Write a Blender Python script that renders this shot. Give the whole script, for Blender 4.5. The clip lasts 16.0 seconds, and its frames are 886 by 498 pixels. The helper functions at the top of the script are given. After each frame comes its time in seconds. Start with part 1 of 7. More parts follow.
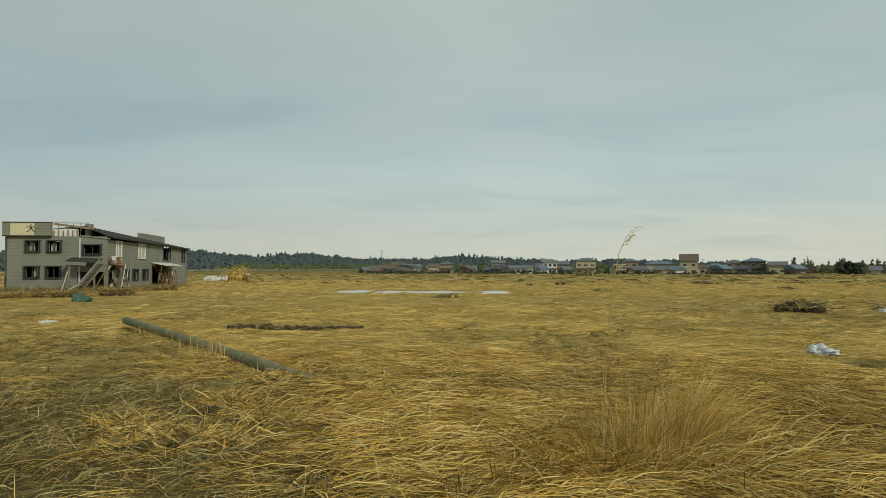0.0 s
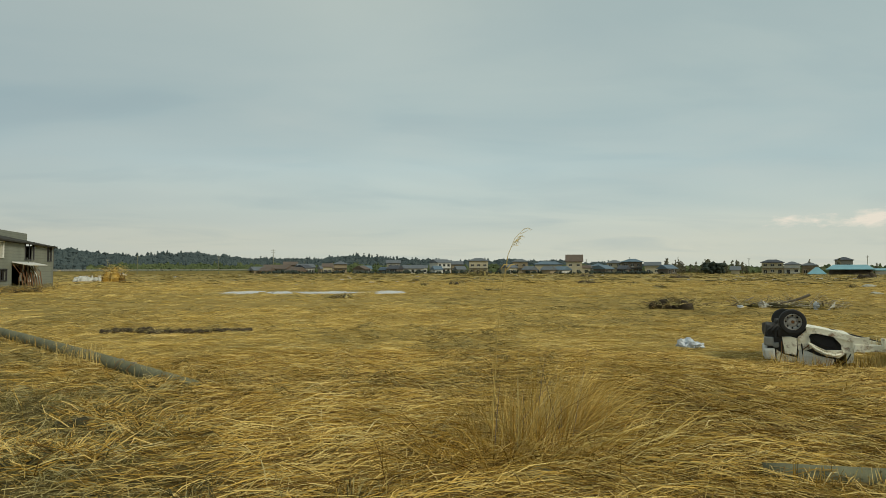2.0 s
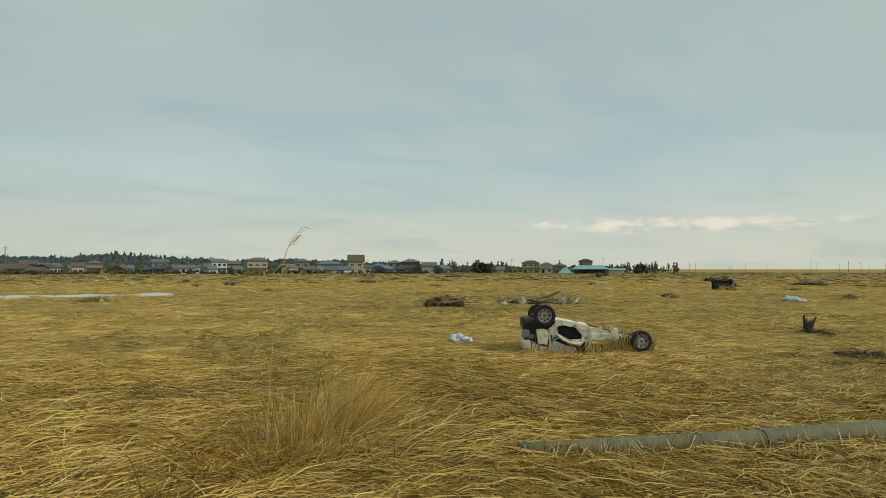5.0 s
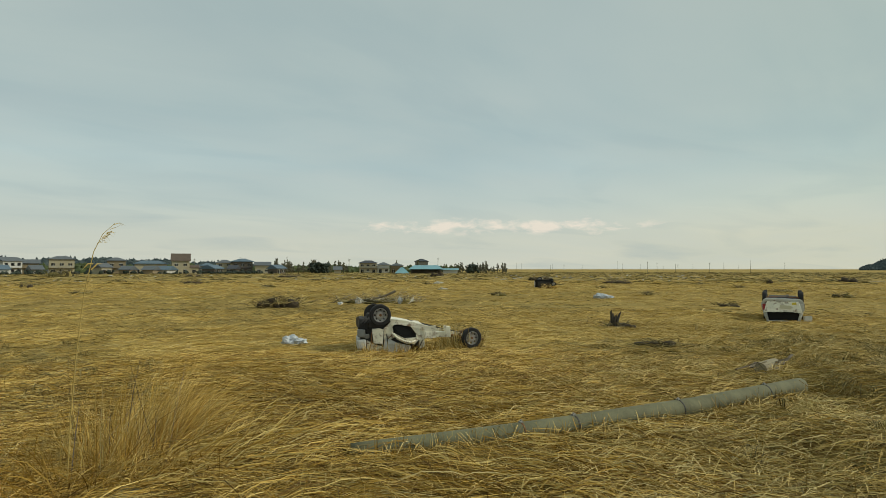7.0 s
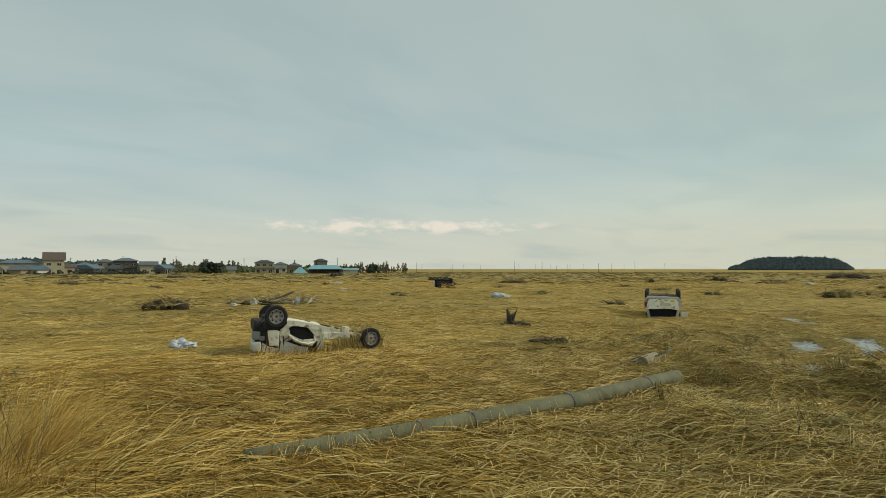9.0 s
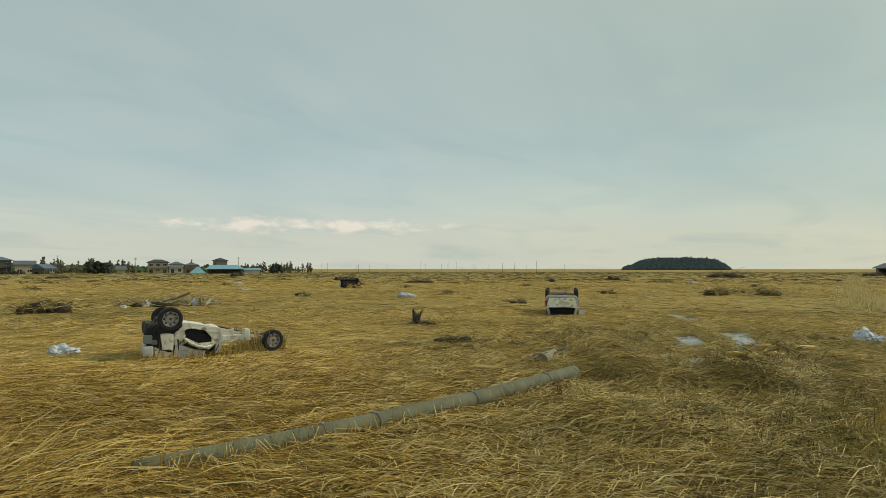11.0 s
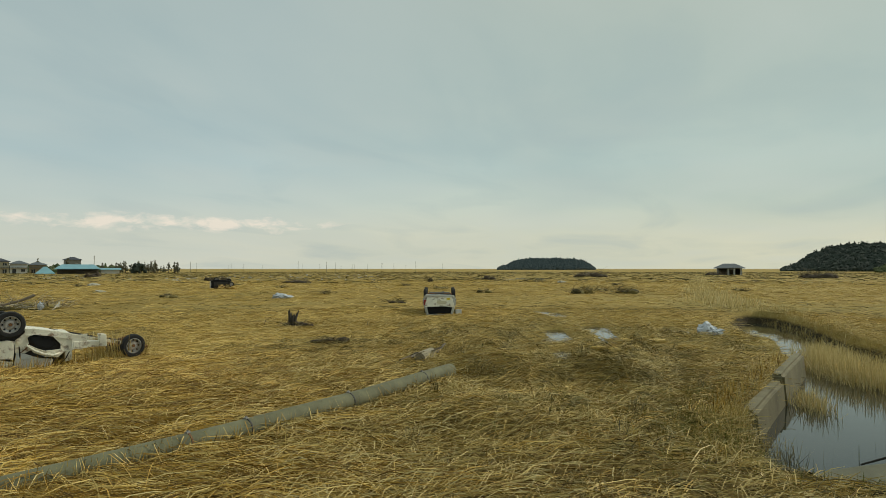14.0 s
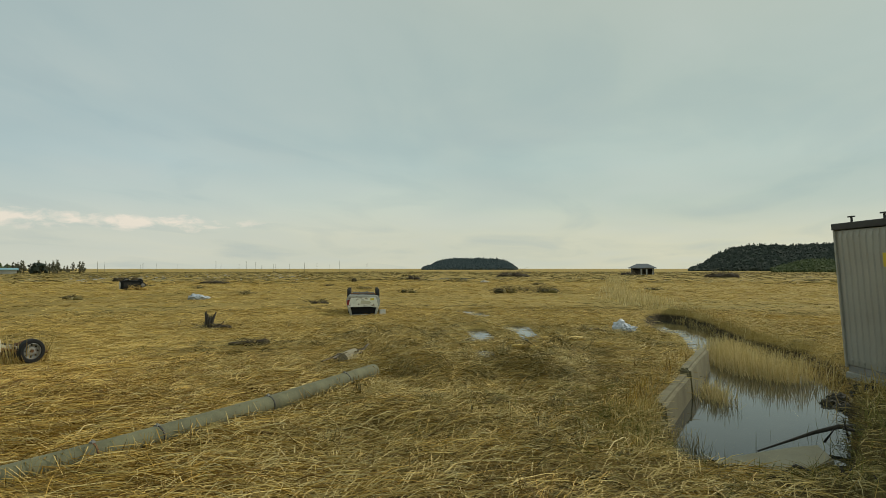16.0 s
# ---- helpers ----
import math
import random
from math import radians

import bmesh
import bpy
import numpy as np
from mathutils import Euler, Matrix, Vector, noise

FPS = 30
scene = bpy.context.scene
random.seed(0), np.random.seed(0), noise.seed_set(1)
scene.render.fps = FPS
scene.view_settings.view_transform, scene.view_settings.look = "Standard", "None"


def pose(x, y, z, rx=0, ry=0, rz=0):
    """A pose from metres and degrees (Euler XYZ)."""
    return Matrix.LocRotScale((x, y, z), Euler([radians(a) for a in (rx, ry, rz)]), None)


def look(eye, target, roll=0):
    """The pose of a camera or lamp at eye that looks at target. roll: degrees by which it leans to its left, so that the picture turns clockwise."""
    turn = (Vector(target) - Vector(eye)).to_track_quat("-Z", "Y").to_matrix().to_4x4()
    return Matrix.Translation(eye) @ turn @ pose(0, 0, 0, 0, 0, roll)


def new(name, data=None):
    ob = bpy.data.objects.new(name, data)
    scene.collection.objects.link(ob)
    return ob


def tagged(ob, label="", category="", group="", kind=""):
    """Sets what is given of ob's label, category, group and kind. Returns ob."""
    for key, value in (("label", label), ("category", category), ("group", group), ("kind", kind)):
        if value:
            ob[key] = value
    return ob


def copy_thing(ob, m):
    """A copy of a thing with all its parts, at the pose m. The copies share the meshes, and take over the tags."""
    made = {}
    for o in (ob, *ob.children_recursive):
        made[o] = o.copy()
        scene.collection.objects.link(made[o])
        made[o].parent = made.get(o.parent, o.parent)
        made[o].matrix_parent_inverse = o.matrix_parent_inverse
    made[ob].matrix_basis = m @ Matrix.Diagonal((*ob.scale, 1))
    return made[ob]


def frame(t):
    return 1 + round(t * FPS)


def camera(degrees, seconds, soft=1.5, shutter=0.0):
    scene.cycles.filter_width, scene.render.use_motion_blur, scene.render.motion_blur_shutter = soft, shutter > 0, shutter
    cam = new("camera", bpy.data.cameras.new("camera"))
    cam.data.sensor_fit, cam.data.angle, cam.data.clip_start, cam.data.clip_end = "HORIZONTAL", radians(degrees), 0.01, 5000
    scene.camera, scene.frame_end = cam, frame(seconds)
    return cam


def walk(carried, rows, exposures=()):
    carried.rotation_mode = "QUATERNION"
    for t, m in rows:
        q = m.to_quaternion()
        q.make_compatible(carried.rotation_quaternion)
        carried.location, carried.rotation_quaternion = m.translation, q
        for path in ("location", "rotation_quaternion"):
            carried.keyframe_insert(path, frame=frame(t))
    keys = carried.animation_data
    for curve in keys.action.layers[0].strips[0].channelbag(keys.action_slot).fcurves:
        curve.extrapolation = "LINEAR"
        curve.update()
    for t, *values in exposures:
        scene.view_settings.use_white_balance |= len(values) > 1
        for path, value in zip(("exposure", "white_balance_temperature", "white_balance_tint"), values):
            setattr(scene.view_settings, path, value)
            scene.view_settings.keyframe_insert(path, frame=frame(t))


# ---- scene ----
cam = camera(71.01, 16.0, soft=0.8)

# ---- the camera: a slow pan from a fixed stand, the lens a hand's width ahead of the pivot ----
EYE = 2.2
PAN = [
    (0.0, 0.00), (0.5, -1.99), (1.0, -4.12), (1.5, -6.73), (2.0, -9.67), (2.5, -12.77), (3.0, -16.01), (3.5, -19.30),
    (4.0, -22.42), (6.5, -41.12), (7.0, -44.48), (7.5, -47.08), (8.0, -49.43), (8.5, -51.54), (9.0, -53.64),
    (11.5, -64.33), (12.0, -66.30), (12.5, -68.01), (13.0, -69.83), (13.5, -71.61), (14.0, -73.32), (14.5, -75.14),
    (15.0, -76.98), (15.5, -78.69), (16.0, -80.27),
]


def stand(t, yaw):
    a = radians(yaw)
    return pose(-0.12 * math.sin(a), 0.12 * math.cos(a), EYE, 91.86 - 0.003 * t, 0, yaw)


walk(cam, [(t, stand(t, yaw)) for t, yaw in PAN], [(0.0, 0.0, 6550.0, 5.0)])


def polar(az, d):
    """Plan position at a bearing (degrees to the left of +y) and a distance."""
    a = radians(az)
    return -d * math.sin(a), d * math.cos(a)


# ---- sky and sun ----
SUN_AZ, SUN_EL = -135.0, 32.0
world = bpy.data.worlds.new("overcast_sky")
scene.world = world
world.use_nodes = True


class Nodes:
    """Small help to wire node trees."""

    def __init__(self, tree):
        self.tree = tree
        tree.nodes.clear()

    def add(self, kind, **values):
        n = self.tree.nodes.new(kind)
        for key, value in values.items():
            setattr(n, key, value)
        return n

    def join(self, a, b):
        self.tree.links.new(a, b)

    def put(self, socket, value):
        if hasattr(value, "is_output"):
            self.tree.links.new(value, socket)
        else:
            socket.default_value = value

    def math(self, op, a, b=0.0, c=0.0):
        n = self.add("ShaderNodeMath", operation=op)
        for s, v in zip(n.inputs, (a, b, c)):
            self.put(s, v)
        return n.outputs[0]

    def mix(self, fac, a, b, blend="MIX"):
        n = self.add("ShaderNodeMix", data_type="RGBA", blend_type=blend)
        self.put(n.inputs[0], fac)
        self.put(n.inputs[6], a if hasattr(a, "is_output") else (*a, 1.0))
        self.put(n.inputs[7], b if hasattr(b, "is_output") else (*b, 1.0))
        return n.outputs[2]

    def noise(self, vec, scale, detail=4.0, rough=0.55, dist=0.0):
        n = self.add("ShaderNodeTexNoise")
        self.join(vec, n.inputs["Vector"])
        n.inputs["Scale"].default_value = scale
        n.inputs["Detail"].default_value = detail
        n.inputs["Roughness"].default_value = rough
        n.inputs["Distortion"].default_value = dist
        return n.outputs["Fac"]

    def ramp(self, fac, stops):
        n = self.add("ShaderNodeValToRGB")
        self.put(n.inputs[0], fac)
        el = n.color_ramp.elements
        while len(el) < len(stops):
            el.new(0.5)
        for e, (p, c) in zip(el, stops):
            e.position = p
            e.color = (*c, 1.0) if not isinstance(c, float) else (c, c, c, 1.0)
        return n.outputs[0]

    def mapped(self, vec, scale=(1, 1, 1), rot=(0, 0, 0)):
        n = self.add("ShaderNodeMapping")
        self.join(vec, n.inputs[0])
        n.inputs["Scale"].default_value = scale
        n.inputs["Rotation"].default_value = rot
        return n.outputs[0]


def build_sky():
    n = Nodes(world.node_tree)
    out, bg = n.add("ShaderNodeOutputWorld"), n.add("ShaderNodeBackground")
    way = n.add("ShaderNodeTexCoord").outputs["Generated"]
    sep = n.add("ShaderNodeSeparateXYZ")
    n.join(way, sep.inputs[0])
    x, y, z = sep.outputs
    zc = n.math("MAXIMUM", z, 0.0)
    # cloud deck seen in perspective: long flat streaks near the horizon
    k = n.math("DIVIDE", 1.0, n.math("ADD", zc, 0.10))
    comb = n.add("ShaderNodeCombineXYZ")
    n.join(n.math("MULTIPLY", x, k), comb.inputs[0])
    n.join(n.math("MULTIPLY", y, k), comb.inputs[1])
    deck = n.mapped(comb.outputs[0], (0.55, 0.8, 1.0), (0, 0, 0.5))
    big = n.noise(deck, 0.55, 3.0, 0.5, 0.3)
    fine = n.noise(deck, 1.6, 5.0, 0.5, 0.2)
    base = n.ramp(zc, [(0.0, (0.66, 0.65, 0.55)), (0.05, (0.65, 0.65, 0.56)), (0.10, (0.58, 0.64, 0.60)),
                       (0.16, (0.52, 0.62, 0.625)), (0.24, (0.455, 0.545, 0.55)), (0.40, (0.46, 0.525, 0.51)), (1.0, (0.48, 0.51, 0.49))])
    blue = n.mix(n.ramp(big, [(0.35, 0.0), (0.65, 0.55)]), base, (0.31, 0.43, 0.48))
    lit = n.mix(n.ramp(fine, [(0.45, 0.0), (0.75, 0.35)]), blue, (0.52, 0.57, 0.56))
    low = n.ramp(zc, [(0.03, 0.35), (0.14, 1.0)])
    deckcol = n.mix(low, base, lit)
    # the west, where the low sun stands behind the deck, is a little warmer
    dotp = n.add("ShaderNodeVectorMath", operation="DOT_PRODUCT")
    n.join(way, dotp.inputs[0])
    dotp.inputs[1].default_value = (0.93, -0.36, 0.0)
    warm = n.ramp(dotp.outputs["Value"], [(0.55, 0.0), (1.0, 0.55)])
    deckcol = n.mix(warm, deckcol, n.mix(1.0, deckcol, (1.03, 1.0, 0.84), "MULTIPLY"))
    # thin ragged veils drawn across the deck
    veil = n.noise(n.mapped(comb.outputs[0], (0.8, 1.3, 1.0), (0, 0, 0.9)), 0.75, 6.0, 0.50, 0.5)
    deckcol = n.mix(n.ramp(veil, [(0.42, 0.0), (0.72, 0.34)]), deckcol, (0.58, 0.62, 0.59))
    deckcol = n.mix(n.ramp(veil, [(0.28, 0.34), (0.48, 0.0)]), deckcol, (0.34, 0.43, 0.47))
    # the deck is thicker away from the sun
    d3 = n.add("ShaderNodeVectorMath", operation="DOT_PRODUCT")
    n.join(way, d3.inputs[0])
    d3.inputs[1].default_value = (-0.62, 0.78, 0.0)
    deckcol = n.mix(n.ramp(d3.outputs["Value"], [(0.72, 0.0), (1.0, 0.75)]), deckcol, n.mix(1.0, deckcol, (0.80, 0.81, 0.84), "MULTIPLY"))
    # a bank of small fair clouds low over the plain
    cm = n.mapped(way, (1.0, 1.0, 2.6))
    puff = n.noise(cm, 26.0, 8.0, 0.60, 0.3)
    d2 = n.add("ShaderNodeVectorMath", operation="DOT_PRODUCT")
    n.join(way, d2.inputs[0])
    d2.inputs[1].default_value = (0.76, 0.645, 0.06)
    side = n.ramp(d2.outputs["Value"], [(0.935, 0.0), (0.985, 1.0)])
    band = n.math("SUBTRACT", 1.0, n.math("MULTIPLY", n.math("ABSOLUTE", n.math("SUBTRACT", zc, 0.068)), 24.0))
    mask = n.math("MULTIPLY", n.math("MAXIMUM", band, 0.0), side)
    puffs = n.ramp(n.math("MULTIPLY", puff, mask), [(0.37, 0.0), (0.56, 0.75)])
    col = n.mix(puffs, deckcol, (0.93, 0.80, 0.69))
    sky = n.add("ShaderNodeTexSky", sky_type="NISHITA", sun_disc=False)
    sky.sun_elevation, sky.sun_rotation = radians(SUN_EL), radians(-SUN_AZ)
    soft = n.mix(1.0, sky.outputs[0], (0.06, 0.06, 0.06), "MULTIPLY")
    n.join(n.mix(0.06, col, soft), bg.inputs[0])
    bg.inputs[1].default_value = 1.0
    n.join(bg.outputs[0], out.inputs[0])


build_sky()
sun = new("sun", bpy.data.lights.new("sun", "SUN"))
sun.data.energy, sun.data.angle, sun.data.color = 2.2, radians(10), (1.0, 0.92, 0.78)
sx, sy = polar(SUN_AZ, 10)
sun.matrix_world = look((sx, sy, 10 * math.tan(radians(SUN_EL))), (0, 0, 0))


# ---- materials ----
def matter(name, stops, scale=2.0, fine=30.0, rough=0.8, metal=0.0, bump=0.2, island=0.0, coat=0.0, stretch=(1, 1, 1), spec=0.3, rust=0.0, objspace=True, boards=0.0):
    """A surface with colour varied at two scales, and fine relief."""
    m = bpy.data.materials.new(name)
    m.use_nodes = True
    n = Nodes(m.node_tree)
    out, b = n.add("ShaderNodeOutputMaterial"), n.add("ShaderNodeBsdfPrincipled")
    tc = n.add("ShaderNodeTexCoord").outputs["Object"] if objspace else n.add("ShaderNodeNewGeometry").outputs["Position"]
    v = n.mapped(tc, stretch)
    big, small = n.noise(v, scale, 5.0), n.noise(v, fine, 4.0, 0.6)
    f = n.math("ADD", n.math("MULTIPLY", big, 0.65), n.math("MULTIPLY", small, 0.35))
    if island:
        r = n.add("ShaderNodeNewGeometry").outputs["Random Per Island"]
        f = n.math("ADD", n.math("MULTIPLY", f, 1.0 - island), n.math("MULTIPLY", r, island))
    col = n.ramp(f, stops)
    if rust:
        worn = n.ramp(n.noise(v, scale * 2.3, 6.0, 0.65), [(0.60 - 0.12 * rust, 0.0), (0.70, 1.0)])
        col = n.mix(worn, col, n.ramp(small, [(0.3, (0.10, 0.045, 0.02)), (0.7, (0.26, 0.14, 0.06))]))
    if boards:
        # darker line in the joint between two boards
        sep = n.add("ShaderNodeSeparateXYZ")
        n.join(tc, sep.inputs[0])
        joint = n.math("LESS_THAN", n.math("FRACT", n.math("DIVIDE", sep.outputs[2], boards)), 0.13)
        col = n.mix(n.math("MULTIPLY", joint, 0.35), col, (0.06, 0.06, 0.05))
    n.join(col, b.inputs["Base Color"])
    b.inputs["Metallic"].default_value = metal
    b.inputs["Specular IOR Level"].default_value = spec
    n.join(n.math("ADD", n.math("MULTIPLY", small, 0.25), rough - 0.12), b.inputs["Roughness"])
    b.inputs["Coat Weight"].default_value = coat
    if bump:
        bp = n.add("ShaderNodeBump")
        bp.inputs["Strength"].default_value = bump
        bp.inputs["Distance"].default_value = 0.3 / fine
        n.join(small, bp.inputs["Height"])
        n.join(bp.outputs[0], b.inputs["Normal"])
    n.join(b.outputs[0], out.inputs[0])
    return m


def two(c, d=0.25):
    """Stops from a darker to a lighter shade of one colour."""
    return [(0.25, tuple(v * (1 - d) for v in c)), (0.5, c), (0.78, tuple(min(1, v * (1 + d)) for v in c))]


STRAW = matter("dry_straw", [(0.22, (0.13, 0.072, 0.012)), (0.40, (0.38, 0.228, 0.034)), (0.60, (0.56, 0.365, 0.076)), (0.82, (0.74, 0.56, 0.20))],
               0.16, 2.0, 0.72, island=0.72, bump=0, objspace=False)
STRAW_FAR = matter("flattened_straw", [(0.22, (0.25, 0.160, 0.034)), (0.40, (0.475, 0.322, 0.074)), (0.60, (0.645, 0.460, 0.128)), (0.82, (0.78, 0.61, 0.25))],
                   0.13, 1.2, 0.78, island=0.55, bump=0, objspace=False)
# darker than the stems laid over it, so the gaps between them look dark
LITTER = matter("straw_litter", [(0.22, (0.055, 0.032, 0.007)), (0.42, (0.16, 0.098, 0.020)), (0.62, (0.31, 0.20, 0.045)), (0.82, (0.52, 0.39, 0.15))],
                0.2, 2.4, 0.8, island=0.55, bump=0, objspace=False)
RUSSET = matter("russet_grass", [(0.2, (0.22, 0.122, 0.020)), (0.5, (0.46, 0.288, 0.052)), (0.8, (0.66, 0.47, 0.14))], 0.5, 3.0, 0.72, island=0.5, bump=0, objspace=False)
STRAW_DULL = matter("weathered_straw", [(0.22, (0.042, 0.036, 0.012)), (0.42, (0.145, 0.118, 0.036)), (0.62, (0.27, 0.215, 0.070)), (0.82, (0.46, 0.39, 0.18))],
                    0.3, 3.0, 0.8, island=0.6, bump=0, objspace=False)
REED = matter("standing_reed", [(0.1, (0.28, 0.19, 0.045)), (0.5, (0.50, 0.37, 0.115)), (0.9, (0.72, 0.60, 0.29))], 0.8, 5.0, 0.7, island=0.6, bump=0, objspace=False)
PALE_REED = matter("bleached_reed", [(0.1, (0.42, 0.32, 0.12)), (0.5, (0.66, 0.53, 0.23)), (0.9, (0.80, 0.70, 0.40))], 0.8, 5.0, 0.7, island=0.6, bump=0, objspace=False)
GRASS = matter("young_grass", [(0.1, (0.10, 0.11, 0.02)), (0.5, (0.19, 0.19, 0.04)), (0.9, (0.32, 0.27, 0.08))], 0.8, 5.0, 0.7, island=0.6, bump=0, objspace=False)
CONCRETE = matter("weathered_concrete", two((0.165, 0.148, 0.082), 0.5), 1.6, 40, 0.85, bump=0.4)
POLE = matter("pole_concrete", two((0.150, 0.148, 0.085), 0.5), 3.5, 60, 0.8, bump=0.25, stretch=(1, 1, 0.5))
SLAB_PALE = matter("bleached_board", two((0.48, 0.45, 0.37), 0.2), 2, 20, 0.85, bump=0.2)
STEEL = matter("galvanised_steel", two((0.30, 0.30, 0.28), 0.25), 3, 60, 0.6, metal=0.5, bump=0.1)
RUST = matter("rusty_iron", two((0.17, 0.085, 0.04), 0.5), 6, 60, 0.85, bump=0.4)
WHITE_CAR = matter("dirty_white_paint", two((0.76, 0.73, 0.58), 0.16), 3.0, 25, 0.42, bump=0.05, rust=0.55, spec=0.5)
GREY_CAR = matter("dusty_white_paint", two((0.50, 0.50, 0.45), 0.22), 2.0, 25, 0.45, bump=0.05, rust=0.1, spec=0.5)
UNDER = matter("car_underside", two((0.045, 0.042, 0.038), 0.5), 4, 30, 0.7, bump=0.4)
TYRE = matter("tyre_rubber", two((0.022, 0.022, 0.022), 0.4), 5, 60, 0.75, bump=0.2)
RIM = matter("wheel_rim_steel", two((0.46, 0.45, 0.42), 0.2), 8, 60, 0.5, metal=0.6, bump=0.1, rust=0.3)
# near-black for sheet and lettering, also painted shade inside openings
BLACK = matter("dark_cavity", two((0.012, 0.012, 0.012), 0.4), 5, 40, 0.8, bump=0.1)
RED = matter("red_lamp_plastic", two((0.30, 0.02, 0.02), 0.2), 5, 40, 0.3, bump=0, spec=0.5)
BAG = matter("white_plastic_sheet", two((0.50, 0.54, 0.58), 0.2), 5, 30, 0.5, bump=0.4)
DEBRIS_WHITE = matter("pale_rubble", two((0.50, 0.50, 0.46), 0.3), 1.0, 10, 0.8, bump=0.3)
SNAG = matter("wet_black_wood", two((0.045, 0.038, 0.028), 0.5), 3, 30, 0.7, bump=0.5)
TWIG = matter("grey_twigs", two((0.16, 0.125, 0.07), 0.55), 2, 20, 0.9, island=0.5, bump=0.2)
DRIFT = matter("driftwood", two((0.20, 0.165, 0.12), 0.4), 3, 30, 0.85, bump=0.5, stretch=(1, 1, 0.3))
SOIL = matter("dark_wet_soil", two((0.055, 0.042, 0.026), 0.5), 2, 25, 0.9, bump=0.8)
FOLIAGE = matter("far_pine_foliage", [(0.15, (0.020, 0.028, 0.023)), (0.5, (0.030, 0.041, 0.031)), (0.85, (0.045, 0.056, 0.038))], 0.05, 0.4, 0.9, island=0.25, bump=0, objspace=False)
HEDGE = matter("bamboo_foliage", [(0.15, (0.035, 0.048, 0.018)), (0.5, (0.065, 0.085, 0.030)), (0.85, (0.11, 0.125, 0.05))], 0.05, 0.4, 0.9, island=0.4, bump=0, objspace=False)
BARK = matter("bark", two((0.07, 0.06, 0.045), 0.4), 2, 20, 0.9, bump=0.5)
SIDING = matter("grey_siding", two((0.195, 0.205, 0.165), 0.24), 0.5, 8, 0.8, bump=0.1, stretch=(1, 1, 0.5), boards=0.32)
SIGN = matter("yellowed_sign", two((0.55, 0.50, 0.33), 0.1), 0.6, 10, 0.6, bump=0.05)
TRIM_WHITE = matter("white_trim", two((0.62, 0.62, 0.57), 0.15), 1, 12, 0.7, bump=0.1)
ROOF_DARK = matter("dark_sheet_roof", two((0.05, 0.048, 0.04), 0.3), 0.6, 8, 0.95, bump=0.2, spec=0.1)
GLASS_DARK = matter("dark_window", two((0.02, 0.022, 0.022), 0.4), 0.6, 8, 0.25, bump=0, spec=0.5)
CURTAIN = matter("pale_curtain", two((0.42, 0.41, 0.33), 0.2), 1, 10, 0.9, bump=0.1)
WOOD = matter("broken_timber", two((0.21, 0.17, 0.11), 0.4), 1.5, 20, 0.8, bump=0.3)
ALU = matter("dented_aluminium", two((0.37, 0.37, 0.32), 0.2), 1.3, 40, 0.42, metal=0.3, bump=0.06)
DARK_METAL = matter("black_rail", two((0.05, 0.05, 0.05), 0.3), 3, 40, 0.5, metal=0.3, bump=0.1)
YELLOW = matter("yellow_sticker", two((0.65, 0.50, 0.05), 0.1), 5, 40, 0.5, bump=0)
TARP = matter("green_tarp", two((0.06, 0.12, 0.095), 0.5), 2, 20, 0.6, bump=0.3)
BLUE_ROOF = matter("light_blue_sheet_roof", two((0.20, 0.38, 0.43), 0.2), 0.3, 4, 0.6, bump=0.1)
ROCK = matter("bank_rock", two((0.07, 0.064, 0.048), 0.5), 1.5, 20, 0.9, bump=0.7)


